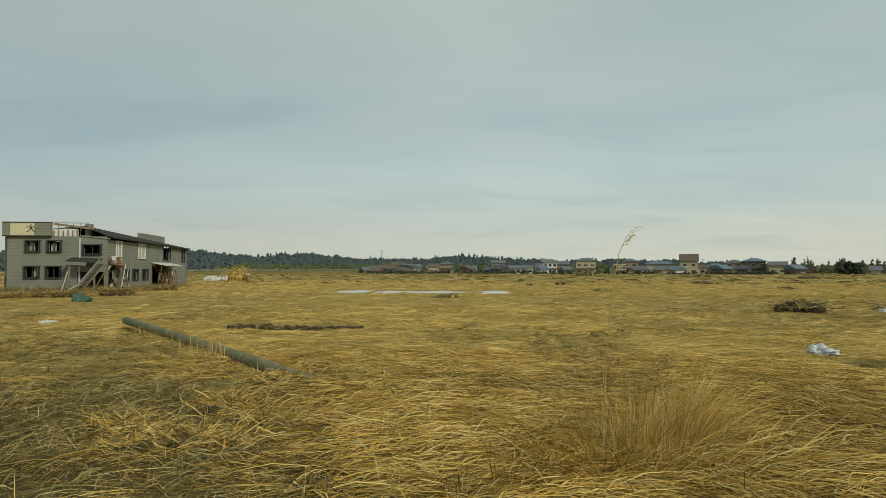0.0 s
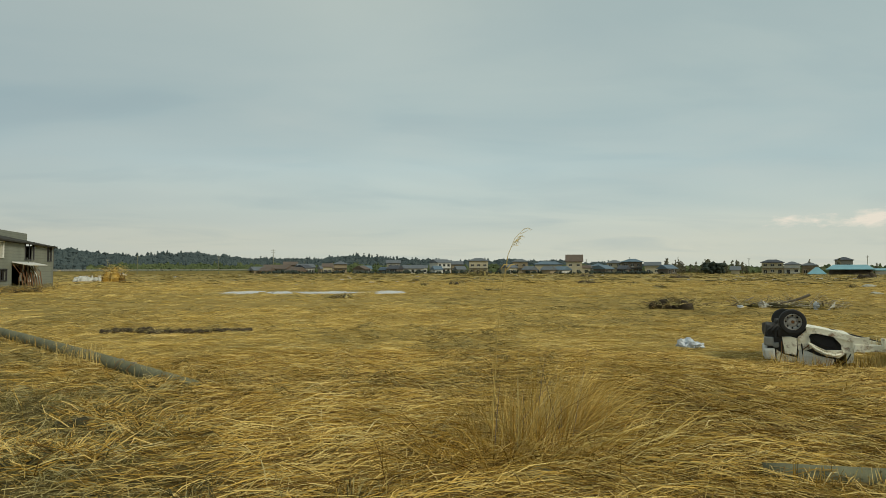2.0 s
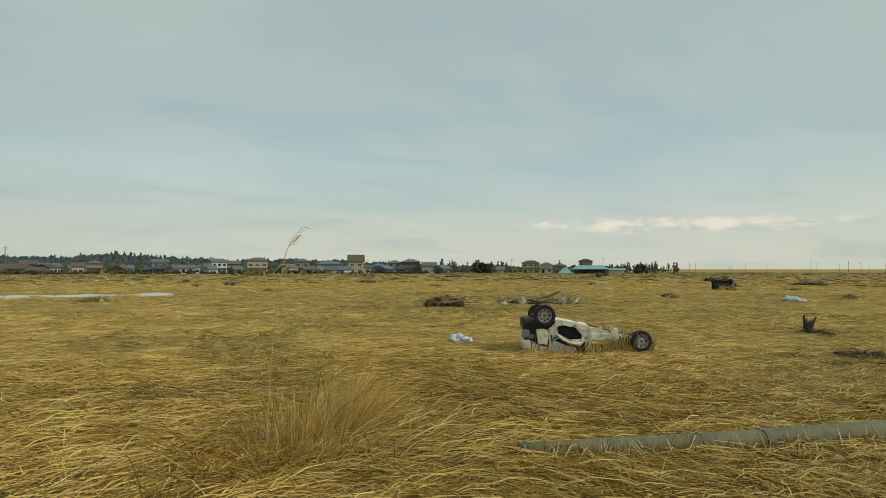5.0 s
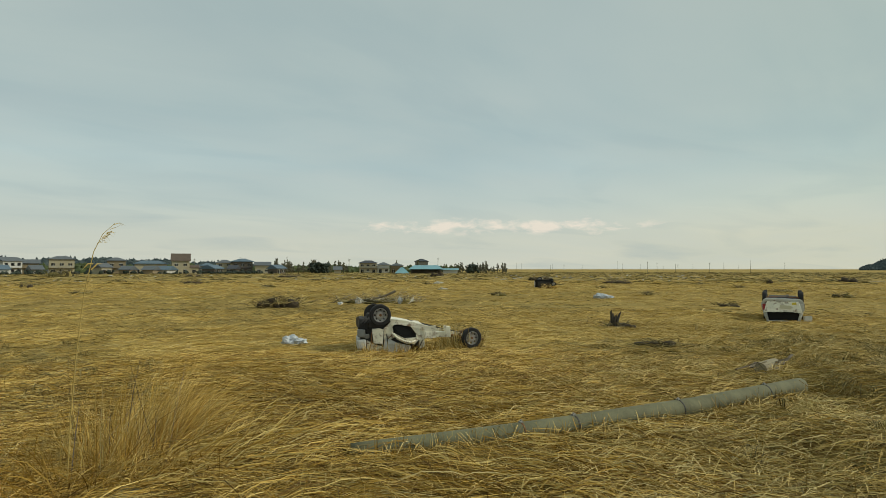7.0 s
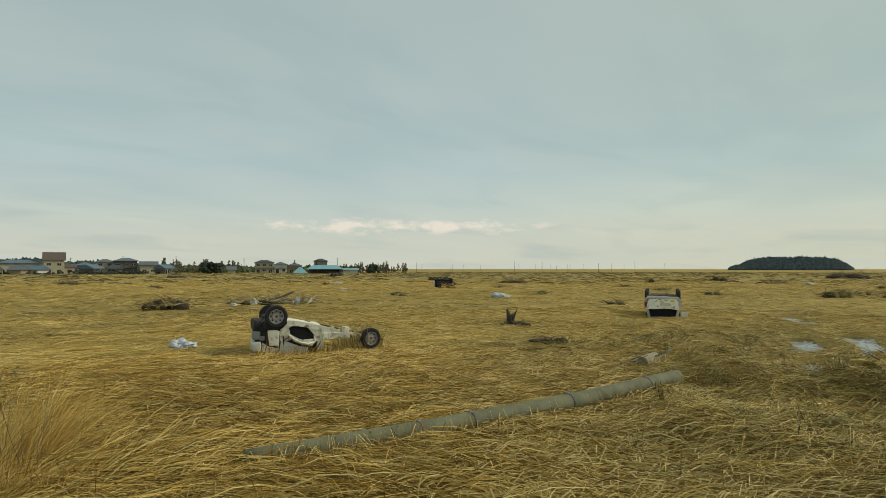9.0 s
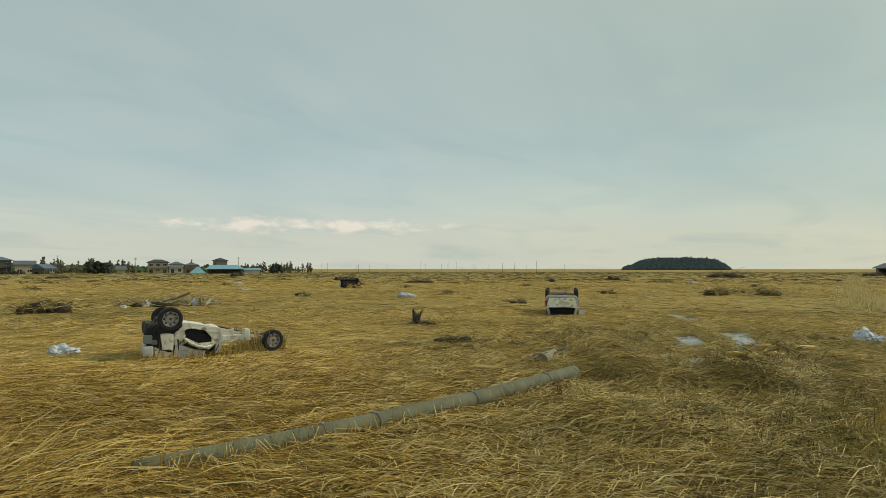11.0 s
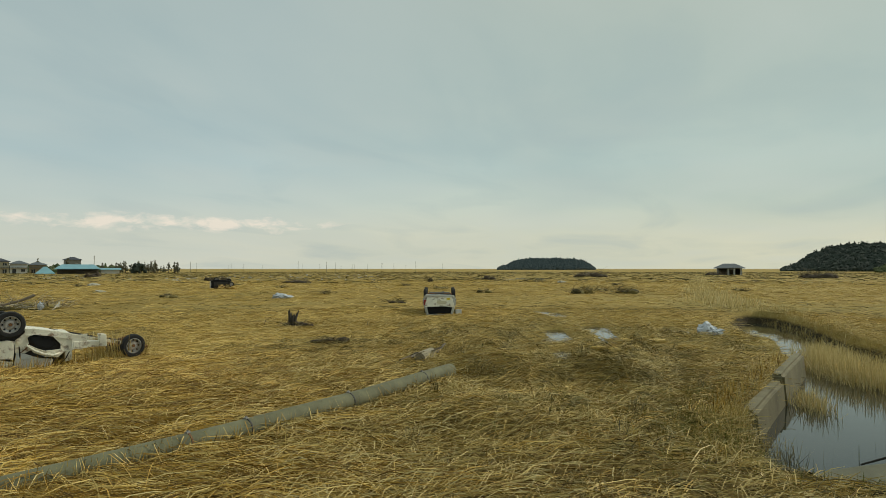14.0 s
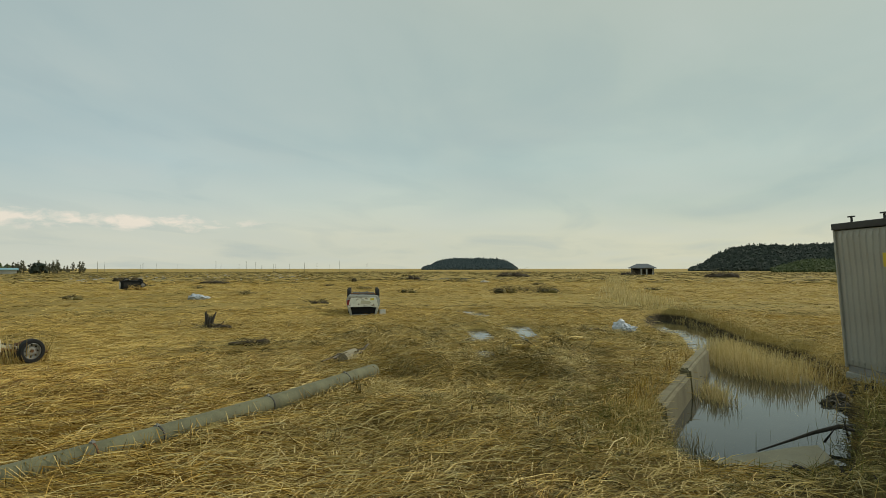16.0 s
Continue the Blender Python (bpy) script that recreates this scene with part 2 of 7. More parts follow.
def ground_matter():
    m = bpy.data.materials.new("straw_covered_ground")
    m.use_nodes = True
    n = Nodes(m.node_tree)
    out, b = n.add("ShaderNodeOutputMaterial"), n.add("ShaderNodeBsdfPrincipled")
    p = n.add("ShaderNodeNewGeometry").outputs["Position"]
    lay = n.mapped(p, (1.0, 3.0, 1.0), (0, 0, 0.6))
    big = n.noise(p, 0.035, 4.0, 0.55, 0.4)
    mid = n.noise(lay, 0.35, 5.0, 0.6, 0.6)
    fine = n.noise(lay, 5.0, 5.0, 0.65, 1.0)
    f = n.math("ADD", n.math("MULTIPLY", big, 0.30), n.math("ADD", n.math("MULTIPLY", mid, 0.4), n.math("MULTIPLY", fine, 0.3)))
    col = n.ramp(f, [(0.30, (0.15, 0.098, 0.025)), (0.44, (0.305, 0.213, 0.058)), (0.54, (0.405, 0.292, 0.090)), (0.68, (0.53, 0.41, 0.16))])
    green = n.ramp(n.noise(p, 0.07, 5.0, 0.6, 0.5), [(0.52, 0.0), (0.68, 0.6)])
    col = n.mix(green, col, (0.24, 0.20, 0.065))
    # ground where weathered stalks and moss took over from clean straw
    for spot, size in (((-6.0, 7.5, 0.0), 7.0), ((9.0, -5.0, 0.0), 5.0)):
        far = n.add("ShaderNodeVectorMath", operation="DISTANCE")
        n.join(p, far.inputs[0])
        far.inputs[1].default_value = spot
        ragged = n.math("ADD", n.math("DIVIDE", far.outputs["Value"], size), n.math("MULTIPLY", n.math("SUBTRACT", mid, 0.5), 0.9))
        col = n.mix(n.ramp(ragged, [(0.55, 0.8), (1.0, 0.0)]), col, n.ramp(fine, [(0.3, (0.07, 0.058, 0.02)), (0.7, (0.18, 0.15, 0.06))]))
    # bare mud on the cut banks and in the ruts
    sep = n.add("ShaderNodeSeparateXYZ")
    n.join(p, sep.inputs[0])
    low = n.math("ADD", sep.outputs[2], n.math("MULTIPLY", n.math("SUBTRACT", mid, 0.5), 0.12))
    muddy = n.ramp(n.math("ADD", low, 0.5), [(0.20, 1.0), (0.32, 0.0)])
    col = n.mix(muddy, col, n.ramp(fine, [(0.3, (0.03, 0.024, 0.013)), (0.7, (0.085, 0.066, 0.034))]))
    # darker brown ground round the standing place, fading out by about 20 m
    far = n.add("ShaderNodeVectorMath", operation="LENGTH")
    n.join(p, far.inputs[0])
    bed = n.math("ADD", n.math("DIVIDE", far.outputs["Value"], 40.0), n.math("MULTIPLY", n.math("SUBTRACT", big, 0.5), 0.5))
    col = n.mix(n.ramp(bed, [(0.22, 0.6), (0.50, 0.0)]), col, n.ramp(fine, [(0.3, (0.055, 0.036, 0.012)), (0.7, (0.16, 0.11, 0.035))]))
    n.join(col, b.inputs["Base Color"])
    b.inputs["Roughness"].default_value = 0.9
    b.inputs["Specular IOR Level"].default_value = 0.1
    bp = n.add("ShaderNodeBump")
    bp.inputs["Strength"].default_value = 0.8
    bp.inputs["Distance"].default_value = 0.12
    n.join(n.math("ADD", fine, n.math("MULTIPLY", mid, 2.0)), bp.inputs["Height"])
    n.join(bp.outputs[0], b.inputs["Normal"])
    n.join(b.outputs[0], out.inputs[0])
    return m


def water_matter():
    m = bpy.data.materials.new("still_water")
    m.use_nodes = True
    n = Nodes(m.node_tree)
    out, b = n.add("ShaderNodeOutputMaterial"), n.add("ShaderNodeBsdfPrincipled")
    p = n.add("ShaderNodeNewGeometry").outputs["Position"]
    b.inputs["Base Color"].default_value = (0.03, 0.033, 0.026, 1)
    b.inputs["Roughness"].default_value = 0.03
    b.inputs["IOR"].default_value = 1.33
    b.inputs["Specular IOR Level"].default_value = 0.6
    bp = n.add("ShaderNodeBump")
    bp.inputs["Strength"].default_value = 0.03
    bp.inputs["Distance"].default_value = 0.05
    n.join(n.noise(p, 3.0, 2.0), bp.inputs["Height"])
    n.join(bp.outputs[0], b.inputs["Normal"])
    n.join(b.outputs[0], out.inputs[0])
    return m


GROUND, WATER = ground_matter(), water_matter()


# ---- building blocks ----
def mesh_of(name, verts, faces, mat, smooth=False):
    me = bpy.data.meshes.new(name)
    me.from_pydata([tuple(v) for v in verts], [], faces)
    me.materials.append(mat)
    if smooth:
        me.shade_smooth()
    return me


def part(name, bm, mat, parent=None, label="", smooth=False, at=None):
    """Links a bmesh as one mesh object, under a parent where one is given."""
    me = bpy.data.meshes.new(name)
    bmesh.ops.recalc_face_normals(bm, faces=bm.faces)
    bm.to_mesh(me)
    bm.free()
    me.materials.append(mat)
    if smooth:
        me.shade_smooth()
    ob = new(name, me)
    if parent:
        ob.parent = parent
    if at is not None:
        ob.matrix_basis = at
    return tagged(ob, label)


def thing(name, m, label, category, group="", kind=""):
    ob = new(name)
    ob.empty_display_size = 0.2
    ob.matrix_basis = m
    return tagged(ob, label, category, group, kind)


def box(bm, c, s, m=None, bevel=0.0):
    r = bmesh.ops.create_cube(bm, size=1.0)
    vs = r["verts"]
    for v in vs:
        v.co = Vector((c[0] + v.co.x * s[0], c[1] + v.co.y * s[1], c[2] + v.co.z * s[2]))
    if bevel:
        es = list({e for v in vs for e in v.link_edges})
        r = bmesh.ops.bevel(bm, geom=es, offset=bevel, segments=2, affect="EDGES", profile=0.6)
        vs = list({v for f in r["faces"] for v in f.verts} | {v for v in vs if v.is_valid})
    if m is not None:
        bmesh.ops.transform(bm, matrix=m, verts=vs)
    return vs


def boxes(items, bevel=0.0):
    bm = bmesh.new()
    for c, s in items:
        box(bm, c, s, None, bevel)
    return bm


def tube(bm, pts, radii, n=8, caps=True):
    """A tapered tube along points."""
    pts = [Vector(p) for p in pts]
    rings = []
    for i, p in enumerate(pts):
        d = (pts[min(i + 1, len(pts) - 1)] - pts[max(i - 1, 0)]).normalized()
        a = d.orthogonal().normalized() if abs(d.z) > 0.9 else Vector((-d.y, d.x, 0)).normalized()
        b = d.cross(a)
        r = radii[i] if hasattr(radii, "__len__") else radii
        rings.append([bm.verts.new(p + (a * math.cos(t) + b * math.sin(t)) * r) for t in (2 * math.pi * k / n for k in range(n))])
    for r0, r1 in zip(rings, rings[1:]):
        for k in range(n):
            bm.faces.new((r0[k], r0[(k + 1) % n], r1[(k + 1) % n], r1[k]))
    if caps and n > 2:
        bm.faces.new(rings[0][::-1])
        bm.faces.new(rings[-1])
    return bm


def ring_profile(bm, profile, n=32, front=False):
    """A turned shape round the local y axis from (radius, y) pairs."""
    rings = [[bm.verts.new((r * math.cos(2 * math.pi * k / n), y, r * math.sin(2 * math.pi * k / n))) for k in range(n)] for r, y in profile]
    for r0, r1 in zip(rings, rings[1:]):
        for k in range(n):
            bm.faces.new((r0[k], r0[(k + 1) % n], r1[(k + 1) % n], r1[k]))
    if front:
        bm.faces.new(rings[0])
    bm.faces.new(rings[-1][::-1])
    return bm


def prism(bm, outline, y0, y1):
    """A plate of an outline in x and z, from y0 to y1."""
    a = [bm.verts.new((x, y0, z)) for x, z in outline]
    b = [bm.verts.new((x, y1, z)) for x, z in outline]
    bm.faces.new(a)
    bm.faces.new(b[::-1])
    for i in range(len(a)):
        j = (i + 1) % len(a)
        bm.faces.new((a[i], a[j], b[j], b[i]))
    return bm


def lump(bm, c, s, seed, rough=0.35, sub=2):
    """An uneven boulder-like lump."""
    r = bmesh.ops.create_icosphere(bm, subdivisions=sub, radius=1.0)
    for v in r["verts"]:
        k = 1 + rough * noise.noise(v.co * 1.7 + Vector((seed * 3.1, seed * 1.7, seed)))
        v.co = Vector((c[0] + v.co.x * s[0] * k, c[1] + v.co.y * s[1] * k, c[2] + v.co.z * s[2] * k))
    return r["verts"]


# ---- terrain ----
def lattice(ix, iy, seed):
    h = (ix.astype(np.int64) * 374761393 + iy.astype(np.int64) * 668265263 + seed * 974634777) & 0xFFFFFFFF
    h = ((h ^ (h >> 13)) * 1274126177) & 0xFFFFFFFF
    return ((h ^ (h >> 16)) & 0xFFFF) / 65535.0


def vnoise(x, y, scale, seed):
    """Smooth noise of 0 to 1 on arrays, with features of about that size."""
    x, y = np.asarray(x, float) / scale, np.asarray(y, float) / scale
    ix, iy = np.floor(x), np.floor(y)
    fx, fy = x - ix, y - iy
    fx, fy = fx * fx * (3 - 2 * fx), fy * fy * (3 - 2 * fy)
    a, b = lattice(ix, iy, seed), lattice(ix + 1, iy, seed)
    c, d = lattice(ix, iy + 1, seed), lattice(ix + 1, iy + 1, seed)
    return (a * (1 - fx) + b * fx) * (1 - fy) + (c * (1 - fx) + d * fx) * fy


DITCH = [(9.5, -2.75, 0.95), (11.6, -3.42, 1.25), (14.2, -4.35, 1.25), (17.3, -4.95, 0.85), (22.0, -5.45, 0.85), (26.0, -5.65, 0.90), (30.5, -5.95, 0.70), (34.0, -6.25, 0.2)]
WATER_Z = -0.5
RUTS = [((33.5, 4.8), (29.5, 3.0), 0.34), ((23.0, 2.7), (20.0, 2.0), 0.30), ((17.2, 1.8), (15.0, 1.35), 0.30), ((24.6, 1.4), (18.0, -0.15), 0.46), ((47.0, 4.2), (46.0, 0.8), 0.8)]
PONDS = [(-8.8, 63.0, 1.7, 3.6), (-5.4, 62.0, 1.2, 3.0), (-1.0, 61.5, 2.9, 3.8), (5.2, 61.5, 1.5, 3.8), (139.0, 22.0, 8.0, 7.0)]


def along(x, y, a, b):
    """Distance to a stretch, and how far along it."""
    dx, dy = b[0] - a[0], b[1] - a[1]
    t = np.clip(((x - a[0]) * dx + (y - a[1]) * dy) / (dx * dx + dy * dy), 0, 1)
    return np.hypot(x - a[0] - t * dx, y - a[1] - t * dy), t


def ditch_edge(x, y):
    """How far outside the ditch's edge a point lies (negative: inside)."""
    best = np.full(np.shape(x), 1e3)
    for a, b in zip(DITCH, DITCH[1:]):
        d, t = along(x, y, a, b)
        best = np.minimum(best, d - (a[2] + (b[2] - a[2]) * t))
    return best


def wet_edge(x, y):
    best = np.full(np.shape(x), 1e3)
    for a, b, w in RUTS:
        d, _ = along(x, y, a, b)
        best = np.minimum(best, d - w * (0.4 + 1.0 * vnoise(x, y, 1.3, 5)))
    for px, py, rx, ry in PONDS:
        d = (np.hypot((x - px) / rx, (y - py) / ry) - (0.55 + 0.8 * vnoise(x, y, 1.2, 8))) * min(rx, ry)
        best = np.minimum(best, d)
    return best


def height(x, y):
    x, y = np.asarray(x, float), np.asarray(y, float)
    r = np.hypot(x, y)
    near = np.clip(1.3 - r / 60, 0.25, 1)
    h = (0.16 * (vnoise(x, y, 2.4, 1) - 0.5) + 0.09 * (vnoise(x, y, 0.9, 2) - 0.5) + 0.05 * (vnoise(x, y, 0.4, 3) - 0.5)) * near
    h += 0.12 * (vnoise(x, y, 14, 4) - 0.5)
    # rank bank on the far side of the ditch, with the rubble that carries the truck body
    h += 0.22 * np.exp(-(((x - 12.6) / 1.6) ** 2 + ((y + 6.3) / 1.0) ** 2))
    # matted humps in the rutted ground
    az = np.degrees(np.arctan2(-x, y))
    zone = np.clip((-68 - az) / 8, 0, 1) * np.clip((az + 101) / 5, 0, 1) * np.clip((r - 7) / 3, 0, 1) * np.clip((27 - r) / 6, 0, 1)
    h += zone * (0.85 * np.clip(vnoise(x, y, 1.9, 51) - 0.50, 0, 1) + 0.24 * (vnoise(x, y, 0.8, 52) - 0.5))
    # wheel ruts and puddles
    w = wet_edge(x, y)
    h = np.where(w < 0.5, (h - 0.03) * np.clip(w / 0.5, 0, 1) - 0.10 * np.clip(1 - w / 0.3, 0, 1), h)
    far = np.clip((r - 50) / 4, 0, 1) * np.clip((80 - r) / 4, 0, 1) * np.clip((14 - np.abs(x)) / 4, 0, 1)
    h = h * (1 - far) + far * np.where(w < 0.3, np.clip(w / 0.3, 0, 1) * 0.05 - 0.10, -0.05)
    h -= 0.48 * np.exp(-((((x - 8.6) / 0.85) ** 2 + ((y + 2.5) / 1.15) ** 2)) ** 2)
    e = ditch_edge(x, y) + 0.25 * (vnoise(x, y, 0.8, 6) - 0.5)
    # the far bank runs out gently beside the pool and is cut steep further up
    axis = np.interp(x, [p[0] for p in DITCH], [p[1] for p in DITCH])
    slope = np.where(y < axis, 0.45 + 1.5 * np.clip((23 - x) / 3, 0, 1) * np.clip((x - 12.5) / 2, 0, 1), 0.40 + 1.1 * np.clip((x - 22) / 3, 0, 1))
    s = np.clip(1 - e / slope, 0, 1)
    s = s * s * (3 - 2 * s)
    return h * (1 - s) + s * -0.95


def lift(x, y):
    return float(height(np.array([x]), np.array([y]))[0])


def build_ground():
    front = np.radians(np.linspace(46, -128, 520))
    back = np.radians(np.linspace(-128, -314, 50)[1:-1])
    az = np.concatenate([front, back])
    rad = np.concatenate([[0.6, 1.5, 2.6, 3.6], np.geomspace(4.3, 120, 330), np.geomspace(125, 4700, 50)])
    A, Rr = np.meshgrid(az, rad)
    X, Y = -Rr * np.sin(A), Rr * np.cos(A)
    Z = height(X, Y)
    Z[Rr > 400] = -0.05
    vs = np.stack([X, Y, Z], -1).reshape(-1, 3)
    m, k = len(rad), len(az)
    i, j = np.meshgrid(np.arange(m - 1), np.arange(k), indexing="ij")
    j2 = (j + 1) % k
    q = np.stack([i * k + j, (i + 1) * k + j, (i + 1) * k + j2, i * k + j2], -1).reshape(-1, 4)
    vs = np.vstack([vs, [[0, 0, 0]]])
    faces = q[:, ::-1].tolist() + [[len(vs) - 1, (c + 1) % k, c] for c in range(k)]
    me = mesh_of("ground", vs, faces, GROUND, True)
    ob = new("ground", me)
    # up-facing
    if me.polygons[0].normal.z < 0:
        me.flip_normals()
    tagged(ob, "wide flat field of flattened yellow straw", "ground", kind="structure")


build_ground()


def sheet(name, outline, z, mat, label, category):
    """A flat sheet of water over an outline in plan; the banks cut its edge."""
    bm = bmesh.new()
    bm.faces.new([bm.verts.new((x, y, z)) for x, y in outline])
    ob = part(name, bm, mat)
    if ob.data.polygons[0].normal.z < 0:
        ob.data.flip_normals()
    return tagged(ob, label, category, kind="structure")


left = [(x, y + w + 0.5) for x, y, w in DITCH]
right = [(x, y - w - 0.5) for x, y, w in DITCH]
sheet("ditch_water", left + right[::-1], WATER_Z, WATER, "still dark water in the field ditch", "water")
for i, (a, b, w) in enumerate(RUTS):
    d = Vector((b[0] - a[0], b[1] - a[1])).normalized()
    p, q = Vector(a) - d * 0.6, Vector(b) + d * 0.6
    s = Vector((-d.y, d.x)) * (w + 0.7)
    sheet("puddle", [p + s, q + s, q - s, p - s], -0.068 - 0.001 * i, WATER, "shallow rainwater in a wheel rut", "puddle")
for i, (px, py, rx, ry) in enumerate(PONDS):
    ring = [(px + (rx + 1) * math.cos(t), py + (ry + 1) * math.sin(t)) for t in (k * math.pi / 10 for k in range(20))]
    sheet("puddle", ring, -0.060 - 0.003 * i, WATER, "wide shallow puddle lying in the straw", "puddle")


# ---- far country: woods, hills, houses, poles ----
def ico(sub):
    bm = bmesh.new()
    bmesh.ops.create_icosphere(bm, subdivisions=sub, radius=1.0)
    vs = np.array([v.co[:] for v in bm.verts])
    fs = np.array([[v.index for v in f.verts] for f in bm.faces])
    bm.free()
    return vs, fs


def clump_mesh(name, centres, sizes, mat, seed, jag=0.35, sub=1, z_stretch=1.0):
    """Many ragged leaf clumps in one mesh."""
    rng = np.random.default_rng(seed)
    vs, fs = ico(sub)
    c, s = np.asarray(centres, float), np.asarray(sizes, float)
    n, m = len(c), len(vs)
    k = 1 + rng.uniform(-jag, jag, (n, m, 1))
    co = c[:, None, :] + vs[None] * k * s[:, None, None] * np.array([1, 1, z_stretch])
    faces = (fs[None] + (np.arange(n) * m)[:, None, None]).reshape(-1, 3)
    return mesh_of(name, co.reshape(-1, 3), faces.tolist(), mat)


def wood(name, profile, d, n, size, mat, seed, label, deep=60.0):
    """A wooded rise: crowns heaped to a skyline given as (bearing, elevation in degrees)."""
    rng = np.random.default_rng(seed)
    az = np.array([p[0] for p in profile])[::-1]
    el = np.array([p[1] for p in profile])[::-1]
    a = rng.uniform(az[0], az[-1], n)
    wide = math.degrees(size / d)
    rough = 0.75 * size * (vnoise(a, 0 * a, wide * 3.5, seed) + 0.7 * vnoise(a, 0 * a, wide * 1.4, seed + 1) - 0.95)
    top = EYE + d * np.tan(np.radians(np.interp(a, az, el))) + np.where(np.interp(a, az, el) > 0.3, rough, 0)
    u = rng.random(n) ** 0.8
    s = size * rng.uniform(0.5, 1.2, n)
    z = np.maximum(u * (top - s * 0.75) + 0.2, 0.1)
    dd = d + deep * (u - 0.5)
    c = np.stack([-dd * np.sin(np.radians(a)), dd * np.cos(np.radians(a)), z], 1)
    # pointed single tops along the skyline
    t = rng.uniform(az[0], az[-1], max(12, n // 40))
    tz = EYE + d * np.tan(np.radians(np.interp(t, az, el))) + rng.uniform(-0.4, 0.9, len(t)) * size
    back = d + deep * 0.5
    c2 = np.concatenate([np.stack([-back * np.sin(np.radians(t)), back * np.cos(np.radians(t)), np.maximum(tz - k * size * 0.55, 0.3)], 1) for k in range(3)])
    s2 = np.concatenate([np.full(len(t), size * f) for f in (0.28, 0.45, 0.6)])
    me = clump_mesh(name, np.vstack([c, c2]), np.concatenate([s, s2]), mat, seed, 0.5)
    return tagged(new(name, me), label, "woodland", kind="stuff")


# pine foliage with distance haze mixed into its colour: lighter and bluer
HAZY_PINE = matter("hazed_pine", [(0.15, (0.044, 0.060, 0.062)), (0.5, (0.064, 0.084, 0.085)), (0.85, (0.085, 0.104, 0.098))], 0.05, 0.4, 0.95, island=0.3, bump=0, spec=0.05, objspace=False)
FAR_HILL = [(36.5, 1.55), (29, 1.6), (21.5, 1.68), (19.2, 1.38), (16.4, 1.18), (13.0, 1.5), (9.5, 1.2), (7.5, 0.98), (4.4, 0.9), (1.3, 1.0), (-1.3, 1.34),
            (-5, 1.08), (-9, 0.8), (-11.6, 0.72), (-15.5, 0.92), (-17.5, 0.7), (-18.9, 0.8), (-24.7, 0.55), (-28.0, 0.35)]
wood("wooded_hills", FAR_HILL, 760, 7000, 3.2, HAZY_PINE, 11, "low dark wooded hills behind the village")
wood("wooded_island_hill", [(-78.4, 0.1), (-79.0, 0.3), (-80.2, 0.85), (-81.5, 0.93), (-83.0, 0.95), (-85.3, 0.93), (-86.3, 0.6), (-87.0, 0.1)], 1250, 3600, 3.4, HAZY_PINE, 12, "flat-topped wooded hill standing alone on the plain", 90)
wood("wooded_ridge", [(-102.0, 0.05), (-102.9, 0.35), (-103.8, 1.2), (-105.2, 1.75), (-106.7, 2.0), (-109, 1.95), (-112, 1.95), (-116, 2.3), (-122, 2.2)], 620, 7500, 2.3, FOLIAGE, 13, "dark pine wood on a rounded ridge", 60)
wood("bamboo_grove", [(-108.2, 0.05), (-109.6, 0.55), (-111.0, 0.8), (-112.3, 0.75), (-113.0, 0.3)], 480, 900, 1.3, HEDGE, 14, "lighter green thicket at the foot of the ridge", 20)
wood("roadside_scrub", [(20, 0.35), (14, 0.5), (9, 0.42), (5, 0.45), (-3, 0.4), (-8, 0.35), (-18, 0.35), (-28, 0.3), (-46, 0.2)], 420, 2200, 1.9, HEDGE, 15, "scrub and garden trees along the village edge", 40)


def narrow_tree(seed):
    """A thin windblown cedar: tapered trunk, short limbs, ragged clumps."""
    rng = np.random.default_rng(seed)
    h = 9.0
    t = thing("cedar_tree", pose(0, 0, -50), "thin ragged dark cedar of the windbreak behind the field", "tree", "cedars of the windbreak")
    bm = bmesh.new()
    tube(bm, [(0, 0, -0.3), (0.1, 0.05, h * 0.5), (0.0, 0.1, h)], [0.22, 0.14, 0.03], 6)
    for i in range(7):
        z = h * (0.3 + 0.08 * i)
        a = rng.uniform(0, 6.28)
        tube(bm, [(0, 0, z), (math.cos(a) * 1.0, math.sin(a) * 1.0, z + 0.5)], [0.06, 0.02], 4)
    part("trunk", bm, BARK, t)
    c, s = [], []
    for i in range(34):
        u = rng.random()
        z = h * (0.22 + 0.8 * u)
        w = (1 - u) * 1.9 + 0.35
        a, r = rng.uniform(0, 6.28), rng.random() * w
        c.append((math.cos(a) * r, math.sin(a) * r, z))
        s.append(rng.uniform(0.25, 0.6) * (1.1 - 0.5 * u))
    ob = new("crown", clump_mesh("crown", c, s, CEDAR, seed, 0.6, 1, 1.4))
    ob.parent = t
    return t


CEDAR = matter("windblown_cedar", [(0.15, (0.07, 0.07, 0.045)), (0.5, (0.115, 0.11, 0.07)), (0.85, (0.17, 0.155, 0.10))], 0.3, 2.0, 0.9, island=0.4, bump=0)
rng = np.random.default_rng(5)
cedars = [narrow_tree(s) for s in (1, 2, 3)]
spots = [(rng.uniform(-35.8, -27.9), rng.uniform(315, 350)) for _ in range(40)] + [(rng.uniform(-50.2, -45.2), rng.uniform(325, 350)) for _ in range(34)] + [(rng.uniform(-45, -36), 350) for _ in range(10)]
for i, (a, d) in enumerate(spots):
    x, y = polar(a, d)
    k = rng.uniform(0.45, 0.95) * (0.72 if a < -45 else 0.9)
    m = pose(x, y, -0.1, 0, 0, rng.uniform(0, 360)) @ Matrix.Diagonal((1.3 * k, 1.3 * k, k, 1))
    if i < 3:
        cedars[i].matrix_basis = m
    else:
        c = copy_thing(cedars[i % 3], pose(x, y, -0.1))
        c.matrix_basis = m
bush = np.random.default_rng(9)
